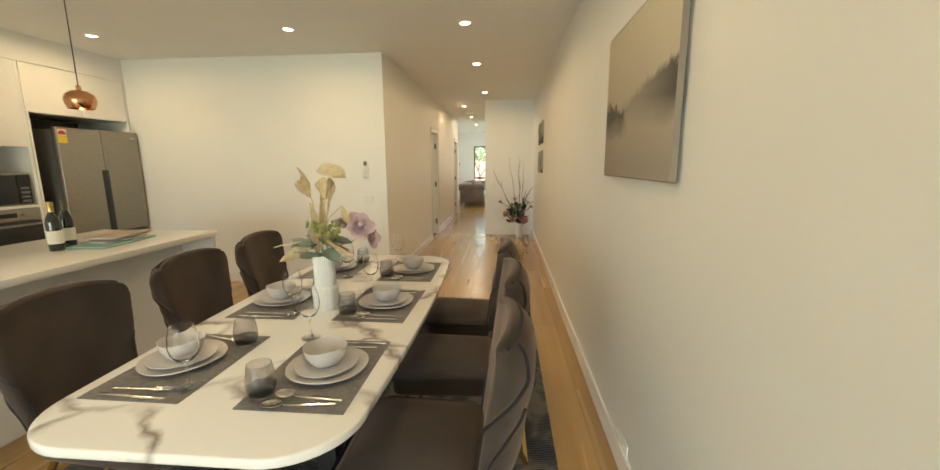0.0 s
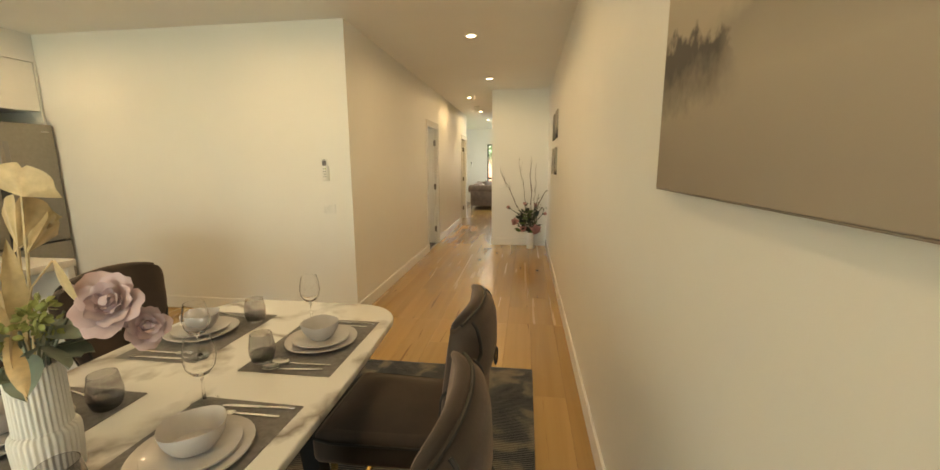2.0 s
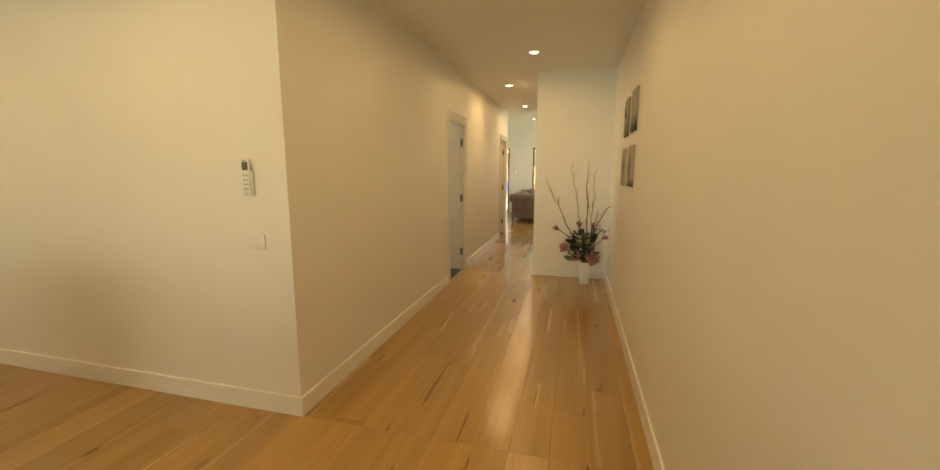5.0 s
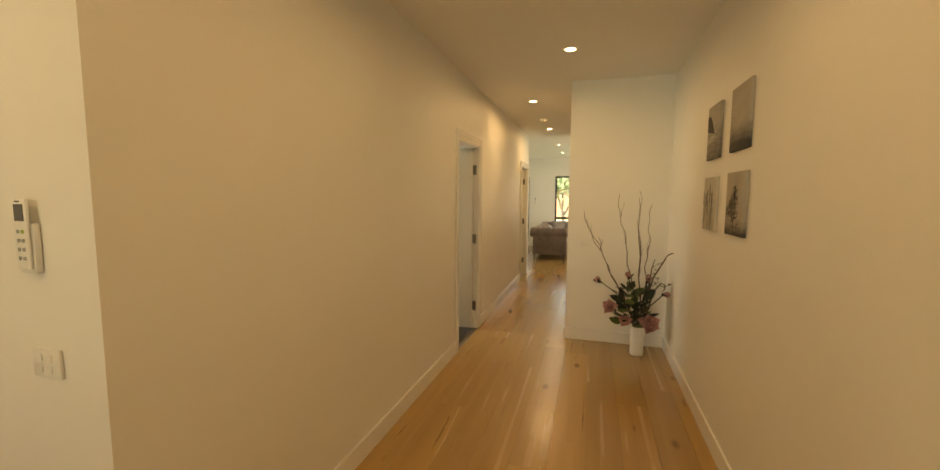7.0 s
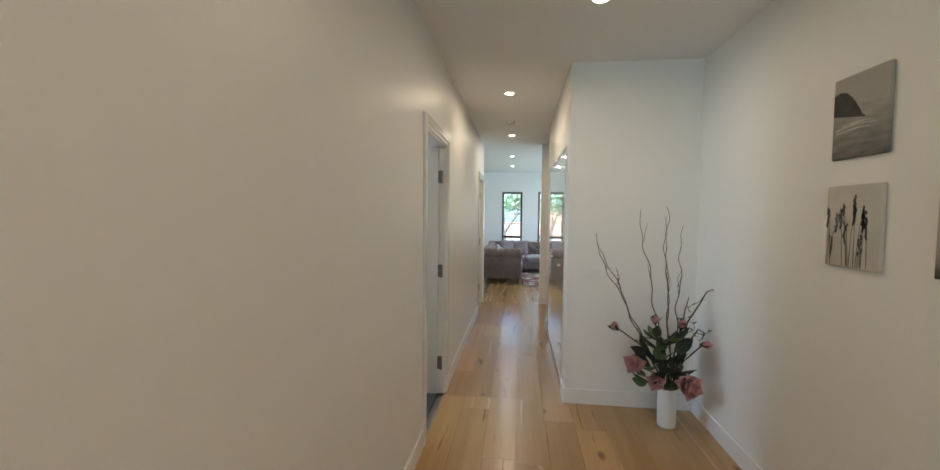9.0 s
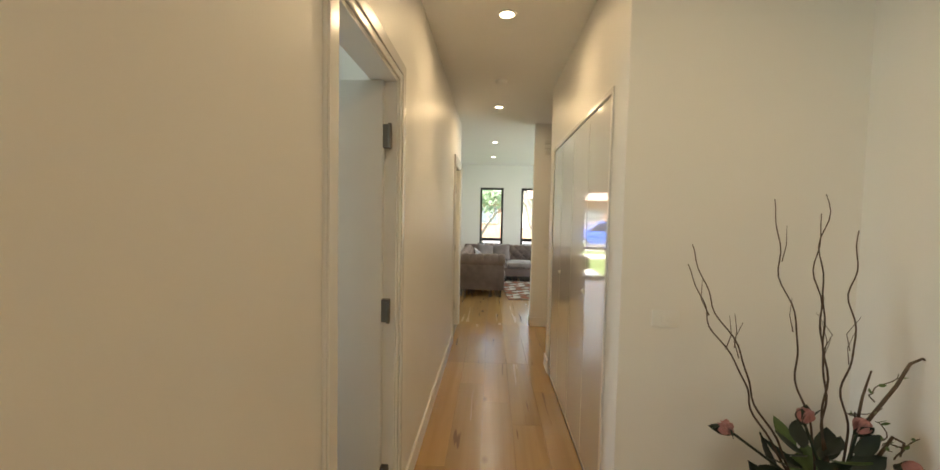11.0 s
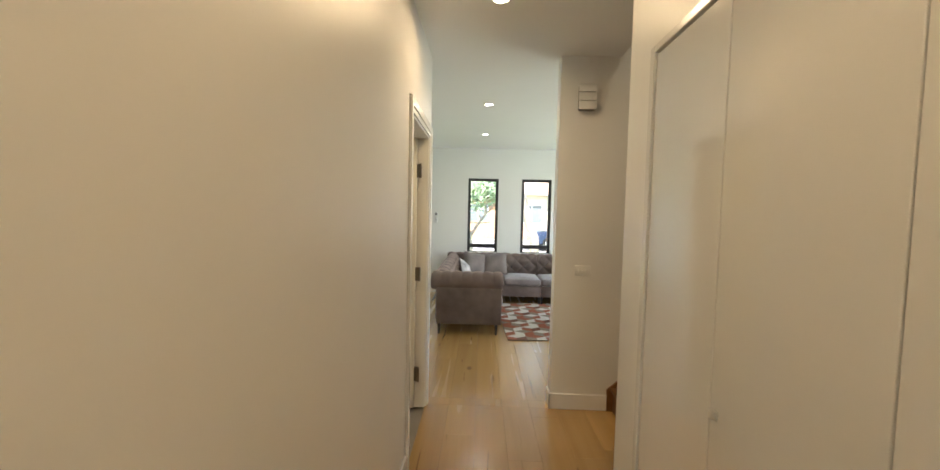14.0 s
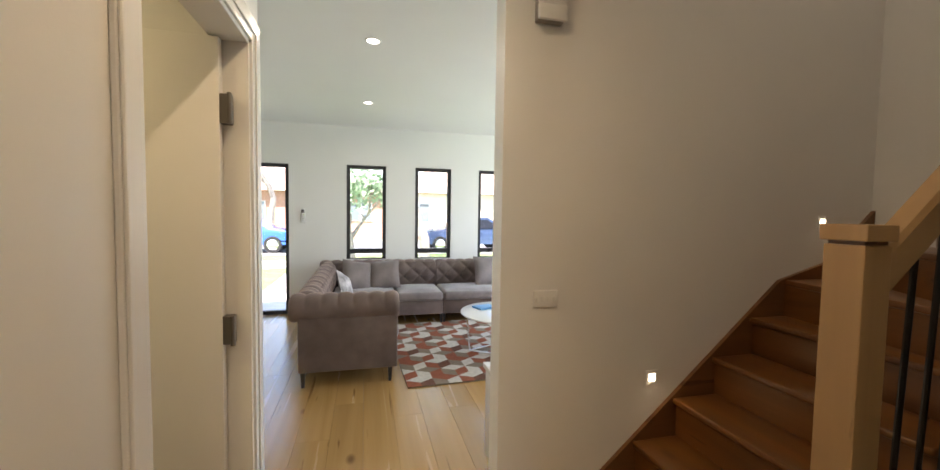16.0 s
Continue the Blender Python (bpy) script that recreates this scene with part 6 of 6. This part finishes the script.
for x0, x1, name in ((-0.19, 0.80, "back_panel"), (0.81, 1.395, "back_panel"), (1.405, 2.3, "back_panel"), (2.305, 3.2, "back_panel")):
    part(name, box(x0, x1, 16.86, 17.03, 0.13, 0.70, None, 0.03, 3), SOFA, sofa)
    bm = join(bmesh.new(), roll(x1 - x0, 0.095, 24, max(3, round((x1 - x0) / 0.15)), 0.018), pose(x0, 16.93, 0.69))
    part("back_roll", bm, SOFA, sofa, "rolled buttoned back")
    bm = tufted(lambda u, v, o: Vector((x0 + (x1 - x0) * u, 16.87 - o - 0.05 * math.sin(v * 2.9), 0.44 + 0.31 * v)), 70, 30, max(4, round((x1 - x0) / 0.115)), 2.8, 0.03)
    bk = part("tufted_back", bm, SOFA, sofa, "deep buttoned backrest")
    nb = max(4, round((x1 - x0) / 0.115))
    for r in range(2):
        for k in range(nb):
            bx = x0 + (x1 - x0) * (k + (0.5 if r else 0.25)) / nb
            if x0 + 0.04 < bx < x1 - 0.04:
                part("button", lathe([(0.013, 0), (0.009, 0.006), (0, 0.008)], 8, None, pose(bx, 16.822 - 0.01, 0.545 + r * 0.11, 90)), PIPING, bk)


def cushion(x0, x1, y0, y1, z0, z1):
    t = box(x0, x1, y0, y1, z0, z1, None, 0.04, 4)
    g = bmesh.new()
    grid(lambda u, v: (x0 + 0.035 + (x1 - x0 - 0.07) * u, y0 + 0.035 + (y1 - y0 - 0.07) * v, z1 + 0.0003 + 0.028 * (1 - (2 * u - 1) ** 4) * (1 - (2 * v - 1) ** 4)), 10, 10, g)
    join(t, g)
    return t


for x0, x1, y0, y1 in ((0.01, 0.70, 14.70, 15.44), (0.01, 0.70, 15.45, 16.2), (0.01, 0.79, 16.21, 16.86), (0.80, 1.395, 16.20, 16.86), (1.405, 2.29, 16.20, 16.86), (2.30, 3.2, 16.20, 16.86)):
    part("seat_cushion", cushion(x0, x1, y0, y1, 0.31, 0.425), CUSH, sofa, "plump velvet seat cushion")
for x, y in ((-0.09, 14.53), (0.61, 14.53), (-0.09, 16.9), (0.76, 16.28), (1.38, 16.28), (1.42, 16.28), (3.1, 16.28), (3.1, 16.95)):
    part("leg", lathe([(0, 0), (0.016, 0), (0.026, 0.13), (0, 0.13)], 4, None, pose(x, y, 0.0005, 0, 0, 45)), LEGBLACK, sofa, "black tapered leg", False)


def pillow(m, s, material, label):
    bm = bmesh.new()

    def f(u, v, k):
        a, b = 2 * u - 1, 2 * v - 1
        pinch = 1 - 0.07 * (1 - a * a) - 0.07 * (1 - b * b) + 0.09
        t_ = 0.30 * s * ((1 - a ** 4) * (1 - b ** 4)) ** 0.6
        return Vector((a * s / 2 * pinch, k * t_ / 2, b * s / 2 * pinch))
    grid(lambda u, v: f(u, v, 1), 14, 14, bm)
    grid(lambda u, v: f(u, v, -1), 14, 14, bm)
    bmesh.ops.remove_doubles(bm, verts=bm.verts, dist=0.0005)
    ob = tagged(link("throw_pillow", bm, material, smooth=True), label, "pillow", "throw pillows")
    ob.matrix_basis = m


PATTERN = mat("patterned_cloth", (0.45, 0.42, 0.42), 0.8, var=0.75, scale=9)
pillow(pose(0.30, 16.56, 0.615, -24, 10, 16), 0.37, CUSH, "taupe velvet throw pillow leaning in the sofa corner")
pillow(pose(0.66, 16.60, 0.615, -24, -6, -8), 0.37, CUSH, "taupe velvet throw pillow against the sofa back")
pillow(pose(0.17, 16.1, 0.575, -30, 28, 60), 0.29, PATTERN, "grey and white patterned throw pillow on the sofa")
pillow(pose(2.12, 16.60, 0.63, -24, 3, 5), 0.40, CUSH, "taupe velvet throw pillow against the sofa back")

# geometric rug of tumbling blocks
RUST, TAUPE, WHITE, BROWN = (mat(n, c, 0.95, var=0.15, scale=40, bump=0.4, bscale=350) for n, c in
                             (("rug_rust", (0.26, 0.075, 0.035)), ("rug_taupe", (0.21, 0.165, 0.125)), ("rug_white", (0.55, 0.52, 0.48)), ("rug_brown", (0.13, 0.05, 0.03))))
rug = thing("living_rug", "rug of rust, white and taupe tumbling blocks", "rug", (0.745, 14.325, 0), 2.5)
RW, RL = 2.3, 1.95
part("rug_base", slab([(0, 0), (RW, 0), (RW, RL), (0, RL)], 0.0, 0.010), TAUPE, rug, "", False)
ra_ = 0.135
faces = []
hx_, hy_ = ra_ * math.sqrt(3) / 2, ra_ / 2
row = 0
y = -ra_
while y < RL + ra_:
    x = -hx_ * 2 + (hx_ if row % 2 else 0)
    col = 0
    while x < RW + 2 * hx_:
        P = [(x, y + ra_), (x + hx_, y + hy_), (x + hx_, y - hy_), (x, y - ra_), (x - hx_, y - hy_), (x - hx_, y + hy_)]
        tones = [(2, 0, 1), (0, 2, 1), (1, 0, 2), (2, 3, 0)][(row + col * 2) % 4]
        for quad, tone in (((P[5], P[0], P[1], (x, y)), tones[0]), (((x, y), P[1], P[2], P[3]), tones[1]), ((P[5], (x, y), P[3], P[4]), tones[2])):
            faces.append((quad, tone))
        x += 2 * hx_
        col += 1
    y += 1.5 * ra_
    row += 1
for quad, tone in faces:
    q = [(min(RW, max(0, a)), min(RL, max(0, b))) for a, b in quad]
    area = abs(sum(q[i][0] * q[(i + 1) % 4][1] - q[(i + 1) % 4][0] * q[i][1] for i in range(4)))
    if area > 0.002 and len(set(q)) == 4:
        me = bpy.data.meshes.new("woven_block")
        me.from_pydata([(a, b, z) for z in (0.0101, 0.0125) for a, b in q], [], [(4, 5, 6, 7)] + [(k, (k + 1) % 4, 4 + (k + 1) % 4, 4 + k) for k in range(4)])
        me.materials.append((RUST, TAUPE, WHITE, BROWN)[tone])
        new("woven_block", me).parent = rug

# coffee table
ct = thing("coffee_table", "round white coffee table on a chrome frame", "coffee table", (1.86, 15.03, 0.0128))
part("tabletop", lathe([(0, 0.40), (0.49, 0.40), (0.5, 0.404), (0.5, 0.413), (0.49, 0.417), (0, 0.417)], 56), mat("white_gloss_top", (0.80, 0.80, 0.80), 0.12, var=0.01), ct, "white gloss top")
for a in (0, 120, 240):
    c_, s_ = math.cos(radians(a + 175)), math.sin(radians(a + 175))
    part("frame_leg", tube([(0.44 * c_, 0.44 * s_, 0.40), (0.40 * c_, 0.40 * s_, 0.012), (0.40 * math.cos(radians(a + 295)), 0.40 * math.sin(radians(a + 295)), 0.012)], 0.012, 8), CHROME, ct, "chrome tube frame")
bk = thing("book", "blue book on the white coffee table", "book", (1.66, 15.22, 0.43), 20)
part("cover", box(-0.11, 0.11, -0.08, 0.08, 0.0, 0.02, None, 0.002, 1), mat("blue_cover", (0.10, 0.32, 0.62), 0.4), bk, "blue cover", False)
part("pages", box(-0.1085, 0.112, -0.0785, 0.0785, 0.003, 0.017), mat("book_paper", (0.7, 0.68, 0.62), 0.7), bk, "cream page edges", False)
vs_ = thing("decor_jar", "dark lidded jar on the coffee table", "jar", (1.84, 15.15, 0.43))
part("jar_body", lathe([(0, 0), (0.045, 0), (0.055, 0.02), (0.055, 0.09), (0.04, 0.11), (0, 0.11)], 24), BLACK, vs_)
part("jar_lid", lathe([(0.042, 0.111), (0.04, 0.125), (0.012, 0.13), (0.012, 0.15), (0, 0.155)], 20), GOLD, vs_, "brass lid")
# low white sideboard against the back of the stair wall
sb = thing("sideboard", "low white gloss sideboard behind the stair wall", "sideboard", (1.075, YL + 0.004, 0))
part("body", box(0.0, 1.8, 0.015, 0.43, 0.06, 0.56, None, 0.004, 2), mat("white_gloss_board", (0.8, 0.8, 0.79), 0.2, var=0.01), sb)
part("top", box(-0.012, 1.812, 0.01, 0.445, 0.562, 0.59, None, 0.003, 2), mat("white_gloss_board_top", (0.8, 0.8, 0.79), 0.2, var=0.01), sb)
part("plinth", box(0.03, 1.77, 0.03, 0.4, 0, 0.058), BLACK, sb, "black plinth", False)
aircon_remote(pose(-0.435, YF, 1.39), "white air conditioner remote in a holder on the living room wall")
# ---- street outside ----
GRASS = mat("lawn", (0.13, 0.19, 0.06), 0.95, var=0.35, scale=3.0, bump=0.6, bscale=80)
ASPHALT = mat("asphalt", (0.16, 0.16, 0.165), 0.9, var=0.15, scale=12, bump=0.3, bscale=120)
CONCRETE = mat("concrete_path", (0.55, 0.53, 0.50), 0.85, var=0.1, scale=6)
BRICK = mat("red_brick_wall", (0.45, 0.25, 0.19), 0.85, var=0.2, scale=9)
ROOF = mat("roof_tiles", (0.40, 0.30, 0.25), 0.8, var=0.25, scale=12)
RENDER = mat("cream_render", (0.72, 0.66, 0.57), 0.85, var=0.06, scale=2)
LEAFGREEN = mat("tree_leaf", (0.26, 0.36, 0.24), 0.6, var=0.35, scale=2.0)
BARK = mat("tree_bark", (0.30, 0.26, 0.23), 0.9, var=0.3, scale=14, bump=0.6, bscale=40)
CARBLUE = mat("blue_car_paint", (0.02, 0.10, 0.42), 0.2, 0.3, var=0.03, coat=0.8)
CARDARK = mat("dark_car_paint", (0.03, 0.05, 0.10), 0.22, 0.3, var=0.03, coat=0.8)
RUBBER = mat("tyre_rubber", (0.02, 0.02, 0.02), 0.8)

bm = bmesh.new()
for x0, x1, y0, y1 in ((-400, 400, YF + 0.2, 400), (-400, 400, -400, -4.7), (-400, -3.9, -4.7, YF + 0.2), (4.3, 400, -4.7, YF + 0.2)):
    vs = [bm.verts.new(p) for p in ((x0, y0, -0.14), (x1, y0, -0.14), (x1, y1, -0.14), (x0, y1, -0.14))]
    bm.faces.new(vs)
structure("ground", bm, GRASS, "green lawn and verge in front of the house")
structure("pavement", box(-60, 60, 23.2, 24.8, -0.14, -0.11), CONCRETE, "pale concrete footpath along the street")
structure("path", box(-1.5, -0.4, YF + 0.22, 23.2, -0.14, -0.115), CONCRETE, "pale concrete path to the front door")
structure("kerb", box(-60, 60, 26.8, 26.98, -0.2, -0.09), CONCRETE, "concrete kerb of the street")
structure("road", box(-60, 60, 26.98, 34.0, -0.24, -0.132), ASPHALT, "grey asphalt street")
structure("kerb_far", box(-60, 60, 34.0, 34.18, -0.2, -0.09), CONCRETE, "concrete kerb on the far side of the street")


def tree(x, y, height, seed, label, stem=0.38, leaves=40):
    r = random.Random(seed)
    t = thing("tree", label, "tree", (x, y, -0.14))
    bm = bmesh.new()
    crown = []

    def limb(p, d, ln, rad, depth):
        pts = [p]
        for k in range(4):
            d = (d + Vector((r.gauss(0, 0.14), r.gauss(0, 0.14), r.gauss(0.03, 0.08)))).normalized()
            pts.append(pts[-1] + d * ln / 4)
        tube(pts, rad, 7, bm, 0.6)
        if depth == 0:
            crown.append(pts[-1])
            crown.append(pts[2])
            return
        for k in range(3):
            a = r.uniform(0, 6.28)
            nd = (d + Vector((math.cos(a), math.sin(a), r.uniform(-0.1, 0.5))) * 0.75).normalized()
            limb(pts[-1] if k else pts[3], nd, ln * r.uniform(0.6, 0.8), rad * 0.58, depth - 1)
    limb(Vector((0, 0, 0)), Vector((0.12, 0, 1)).normalized(), height * stem, height * 0.026, 3)
    part("trunk", bm, BARK, t, "grey bark")
    vs, fs = [], []
    for c in crown:
        for k in range(leaves):
            p = c + Vector((r.gauss(0, 0.42), r.gauss(0, 0.42), r.gauss(0, 0.34))) * height / 7
            a, b = Vector((r.gauss(0, 1), r.gauss(0, 1), r.gauss(0, 1))).normalized(), Vector((r.gauss(0, 1), r.gauss(0, 1), r.gauss(0, 1))).normalized()
            s = r.uniform(0.05, 0.11)
            n = len(vs)
            vs += [p - a * s, p + b * s * 0.45, p + a * s, p - b * s * 0.45]
            fs.append((n, n + 1, n + 2, n + 3))
    me = bpy.data.meshes.new("crown")
    me.from_pydata(vs, [], fs)
    me.materials.append(LEAFGREEN)
    ob = new("crown", me)
    ob.parent = t
    ob["label"] = "loose green crown"


tree(2.5, 25.6, 7.5, 5, "street tree with a leaning grey trunk and thin crown")
tree(0.1, 22.6, 3.9, 11, "leafy street tree on the verge", 0.30, 60)
tree(-4.8, 36.0, 8.0, 15, "leafy tree in a garden across the street")
tree(9.0, 36.5, 8.0, 31, "leafy tree in a garden across the street")


def car(x, y, rz, paint, label):
    c = thing("parked_car", label, "car", (x, y, -0.132), rz)
    side = [(-2.1, 0.32), (-2.12, 0.62), (-2.0, 0.82), (-1.15, 0.93), (-0.55, 1.38), (0.75, 1.43), (1.5, 1.0), (2.05, 0.92), (2.12, 0.6), (2.08, 0.32)]
    bm = bmesh.new()
    rows_ = []
    for yy, sq in ((-0.86, 0.90), (-0.80, 1.0), (0.80, 1.0), (0.86, 0.90)):
        rows_.append([bm.verts.new((px_, yy * (1 - 0.22 * max(0, pz_ - 0.9) / 0.5), 0.32 + (pz_ - 0.32) * (sq if abs(yy) > 0.83 else 1))) for px_, pz_ in side])
    for a, b in zip(rows_, rows_[1:]):
        for i in range(len(side)):
            j = (i + 1) % len(side)
            bm.faces.new((a[i], a[j], b[j], b[i]))
    bm.faces.new(rows_[0][::-1]), bm.faces.new(rows_[-1])
    part("body", bm, paint, c)
    for sy in (-1, 1):
        g = bmesh.new()
        g.faces.new([g.verts.new((px_, sy * yy_, pz_)) for px_, yy_, pz_ in ((-1.0, 0.855, 0.95), (-0.5, 0.735, 1.30), (0.7, 0.73, 1.34), (1.25, 0.845, 0.98))])
        part("side_window", g, OVENBLACK, c, "dark glass", False)
        for px_ in (-1.32, 1.32):
            wh = part("wheel", lathe([(0.2, -0.1), (0.31, -0.1), (0.325, -0.06), (0.325, 0.06), (0.31, 0.1), (0.2, 0.1)], 26, None, pose(px_, sy * 0.78, 0.325, 90)), RUBBER, c, "black tyre")
            part("rim", lathe([(0, 0.105), (0.08, 0.108), (0.2, 0.09), (0.2, -0.09), (0.08, -0.108), (0, -0.105)], 20, None, pose(px_, sy * 0.78, 0.325, 90)), CHROME, wh, "alloy rim")
    for sy in (-0.6, 0.6):
        part("headlight", box(-2.14, -2.06, sy - 0.14, sy + 0.14, 0.62, 0.74, None, 0.02, 2), PLASTIC, c, "pale headlight")
        part("tail_light", box(2.06, 2.14, sy - 0.14, sy + 0.14, 0.66, 0.80, None, 0.02, 2), mat("tail_red", (0.4, 0.02, 0.02), 0.3) if sy < 0 else bpy.data.materials["tail_red"], c, "red tail light")


car(4.7, 28.2, 0, CARDARK, "dark blue car parked at the kerb")
car(-4.2, 28.2, 180, CARBLUE, "bright blue car parked at the kerb")


SHADEGLASS = mat("shaded_window", (0.16, 0.19, 0.22), 0.1, var=0.1)


def house(x0, x1, y0, wall, label):
    h = thing("house", label, "house", ((x0 + x1) / 2, y0, -0.14))
    w = (x1 - x0) / 2
    part("wall", box(-w, w, 0, 9, 0, 3.0), wall, h, "", False)
    bm = bmesh.new()
    e = 0.5
    lo = [bm.verts.new(p) for p in ((-w - e, -e, 2.95), (w + e, -e, 2.95), (w + e, 9 + e, 2.95), (-w - e, 9 + e, 2.95))]
    hi = [bm.verts.new((-w + 3.5, 4.5, 5.4)), bm.verts.new((w - 3.5, 4.5, 5.4))]
    bm.faces.new((lo[0], lo[1], hi[1], hi[0])), bm.faces.new((lo[2], lo[3], hi[0], hi[1])), bm.faces.new((lo[1], lo[2], hi[1])), bm.faces.new((lo[3], lo[0], hi[0])), bm.faces.new(lo[::-1])
    part("roof", bm, ROOF, h, "hipped tile roof", False)
    for k in range(4):
        xx = -w + (k + 0.5) * (2 * w / 4)
        win = part("window", box(xx - 0.75, xx + 0.75, -0.06, -0.004, 0.95, 2.25), PLASTIC, h, "white framed window", False)
        for s in (-1, 1):
            part("pane", box(xx + (-0.70 if s < 0 else 0.03), xx + (-0.03 if s < 0 else 0.70), -0.075, -0.061, 1.0, 2.2), SHADEGLASS, win, "dark glass", False)


house(-12, 1.9, 41, BRICK, "single storey red brick house with a tiled roof")
house(2.4, 15, 39, RENDER, "single storey cream brick house with a tiled roof")
fn = thing("front_fence", "low red brick garden fence across the street", "fence", (0, 36.2, -0.14))
for k in range(10):
    part("fence_panel", box(-11 + k * 2.4, -8.9 + k * 2.4, -0.1, 0.1, 0, 0.75), BRICK, fn, "", False)
    part("fence_post", box(-8.9 + k * 2.4, -8.6 + k * 2.4, -0.15, 0.15, 0, 0.95), BRICK, fn, "", False)
# ---- floor boards, each of its own ----
BW, BX0 = 0.2075, 0.39
REGIONS = [(-3.78, XR, -4.58, YK), (0.0, XR, YK, YE), (0.0, XC, YE, 11.26), (0.0, 2.34, 11.26, YS), (0.0, 0.965, YS, YL), (-1.62, 4.08, YL, YF + 0.03)]
rnd = random.Random(4)
for k in range(-21, 19):
    x0, x1 = BX0 + BW * k, BX0 + BW * (k + 1)
    y = -4.8 - rnd.uniform(0, 1.9)
    if k == 1:
        y = 11.99 - 1.9 * 9
    while y < YF + 0.1:
        ln = 1.9 if k == 1 else rnd.choice((1.5, 1.9, 1.9, 2.2))
        for rx0, rx1, ry0, ry1 in REGIONS:
            ax, bx, ay, by = max(x0, rx0), min(x1, rx1), max(y, ry0), min(y + ln, ry1)
            if bx - ax > 0.006 and by - ay > 0.01:
                g = 0.0004
                hx, hy = (bx - ax) / 2 - g, (by - ay) / 2 - g
                ch = 0.0007
                vs = [(sx * (hx - c), sy * (hy - c), z) for z, c in ((-0.016, 0), (-ch, 0), (0, ch)) for sx, sy in ((-1, -1), (1, -1), (1, 1), (-1, 1))]
                fs = [(8, 9, 10, 11)] + [(a + i, a + (i + 1) % 4, a + 4 + (i + 1) % 4, a + 4 + i) for a in (0, 4) for i in range(4)]
                me = bpy.data.meshes.new("plank")
                me.from_pydata(vs, [], fs)
                me.materials.append(OAK)
                ob = new("plank", me)
                ob.location = ((ax + bx) / 2, (ay + by) / 2, rnd.uniform(-0.0006, 0))
                ob.parent = floor
        y += ln
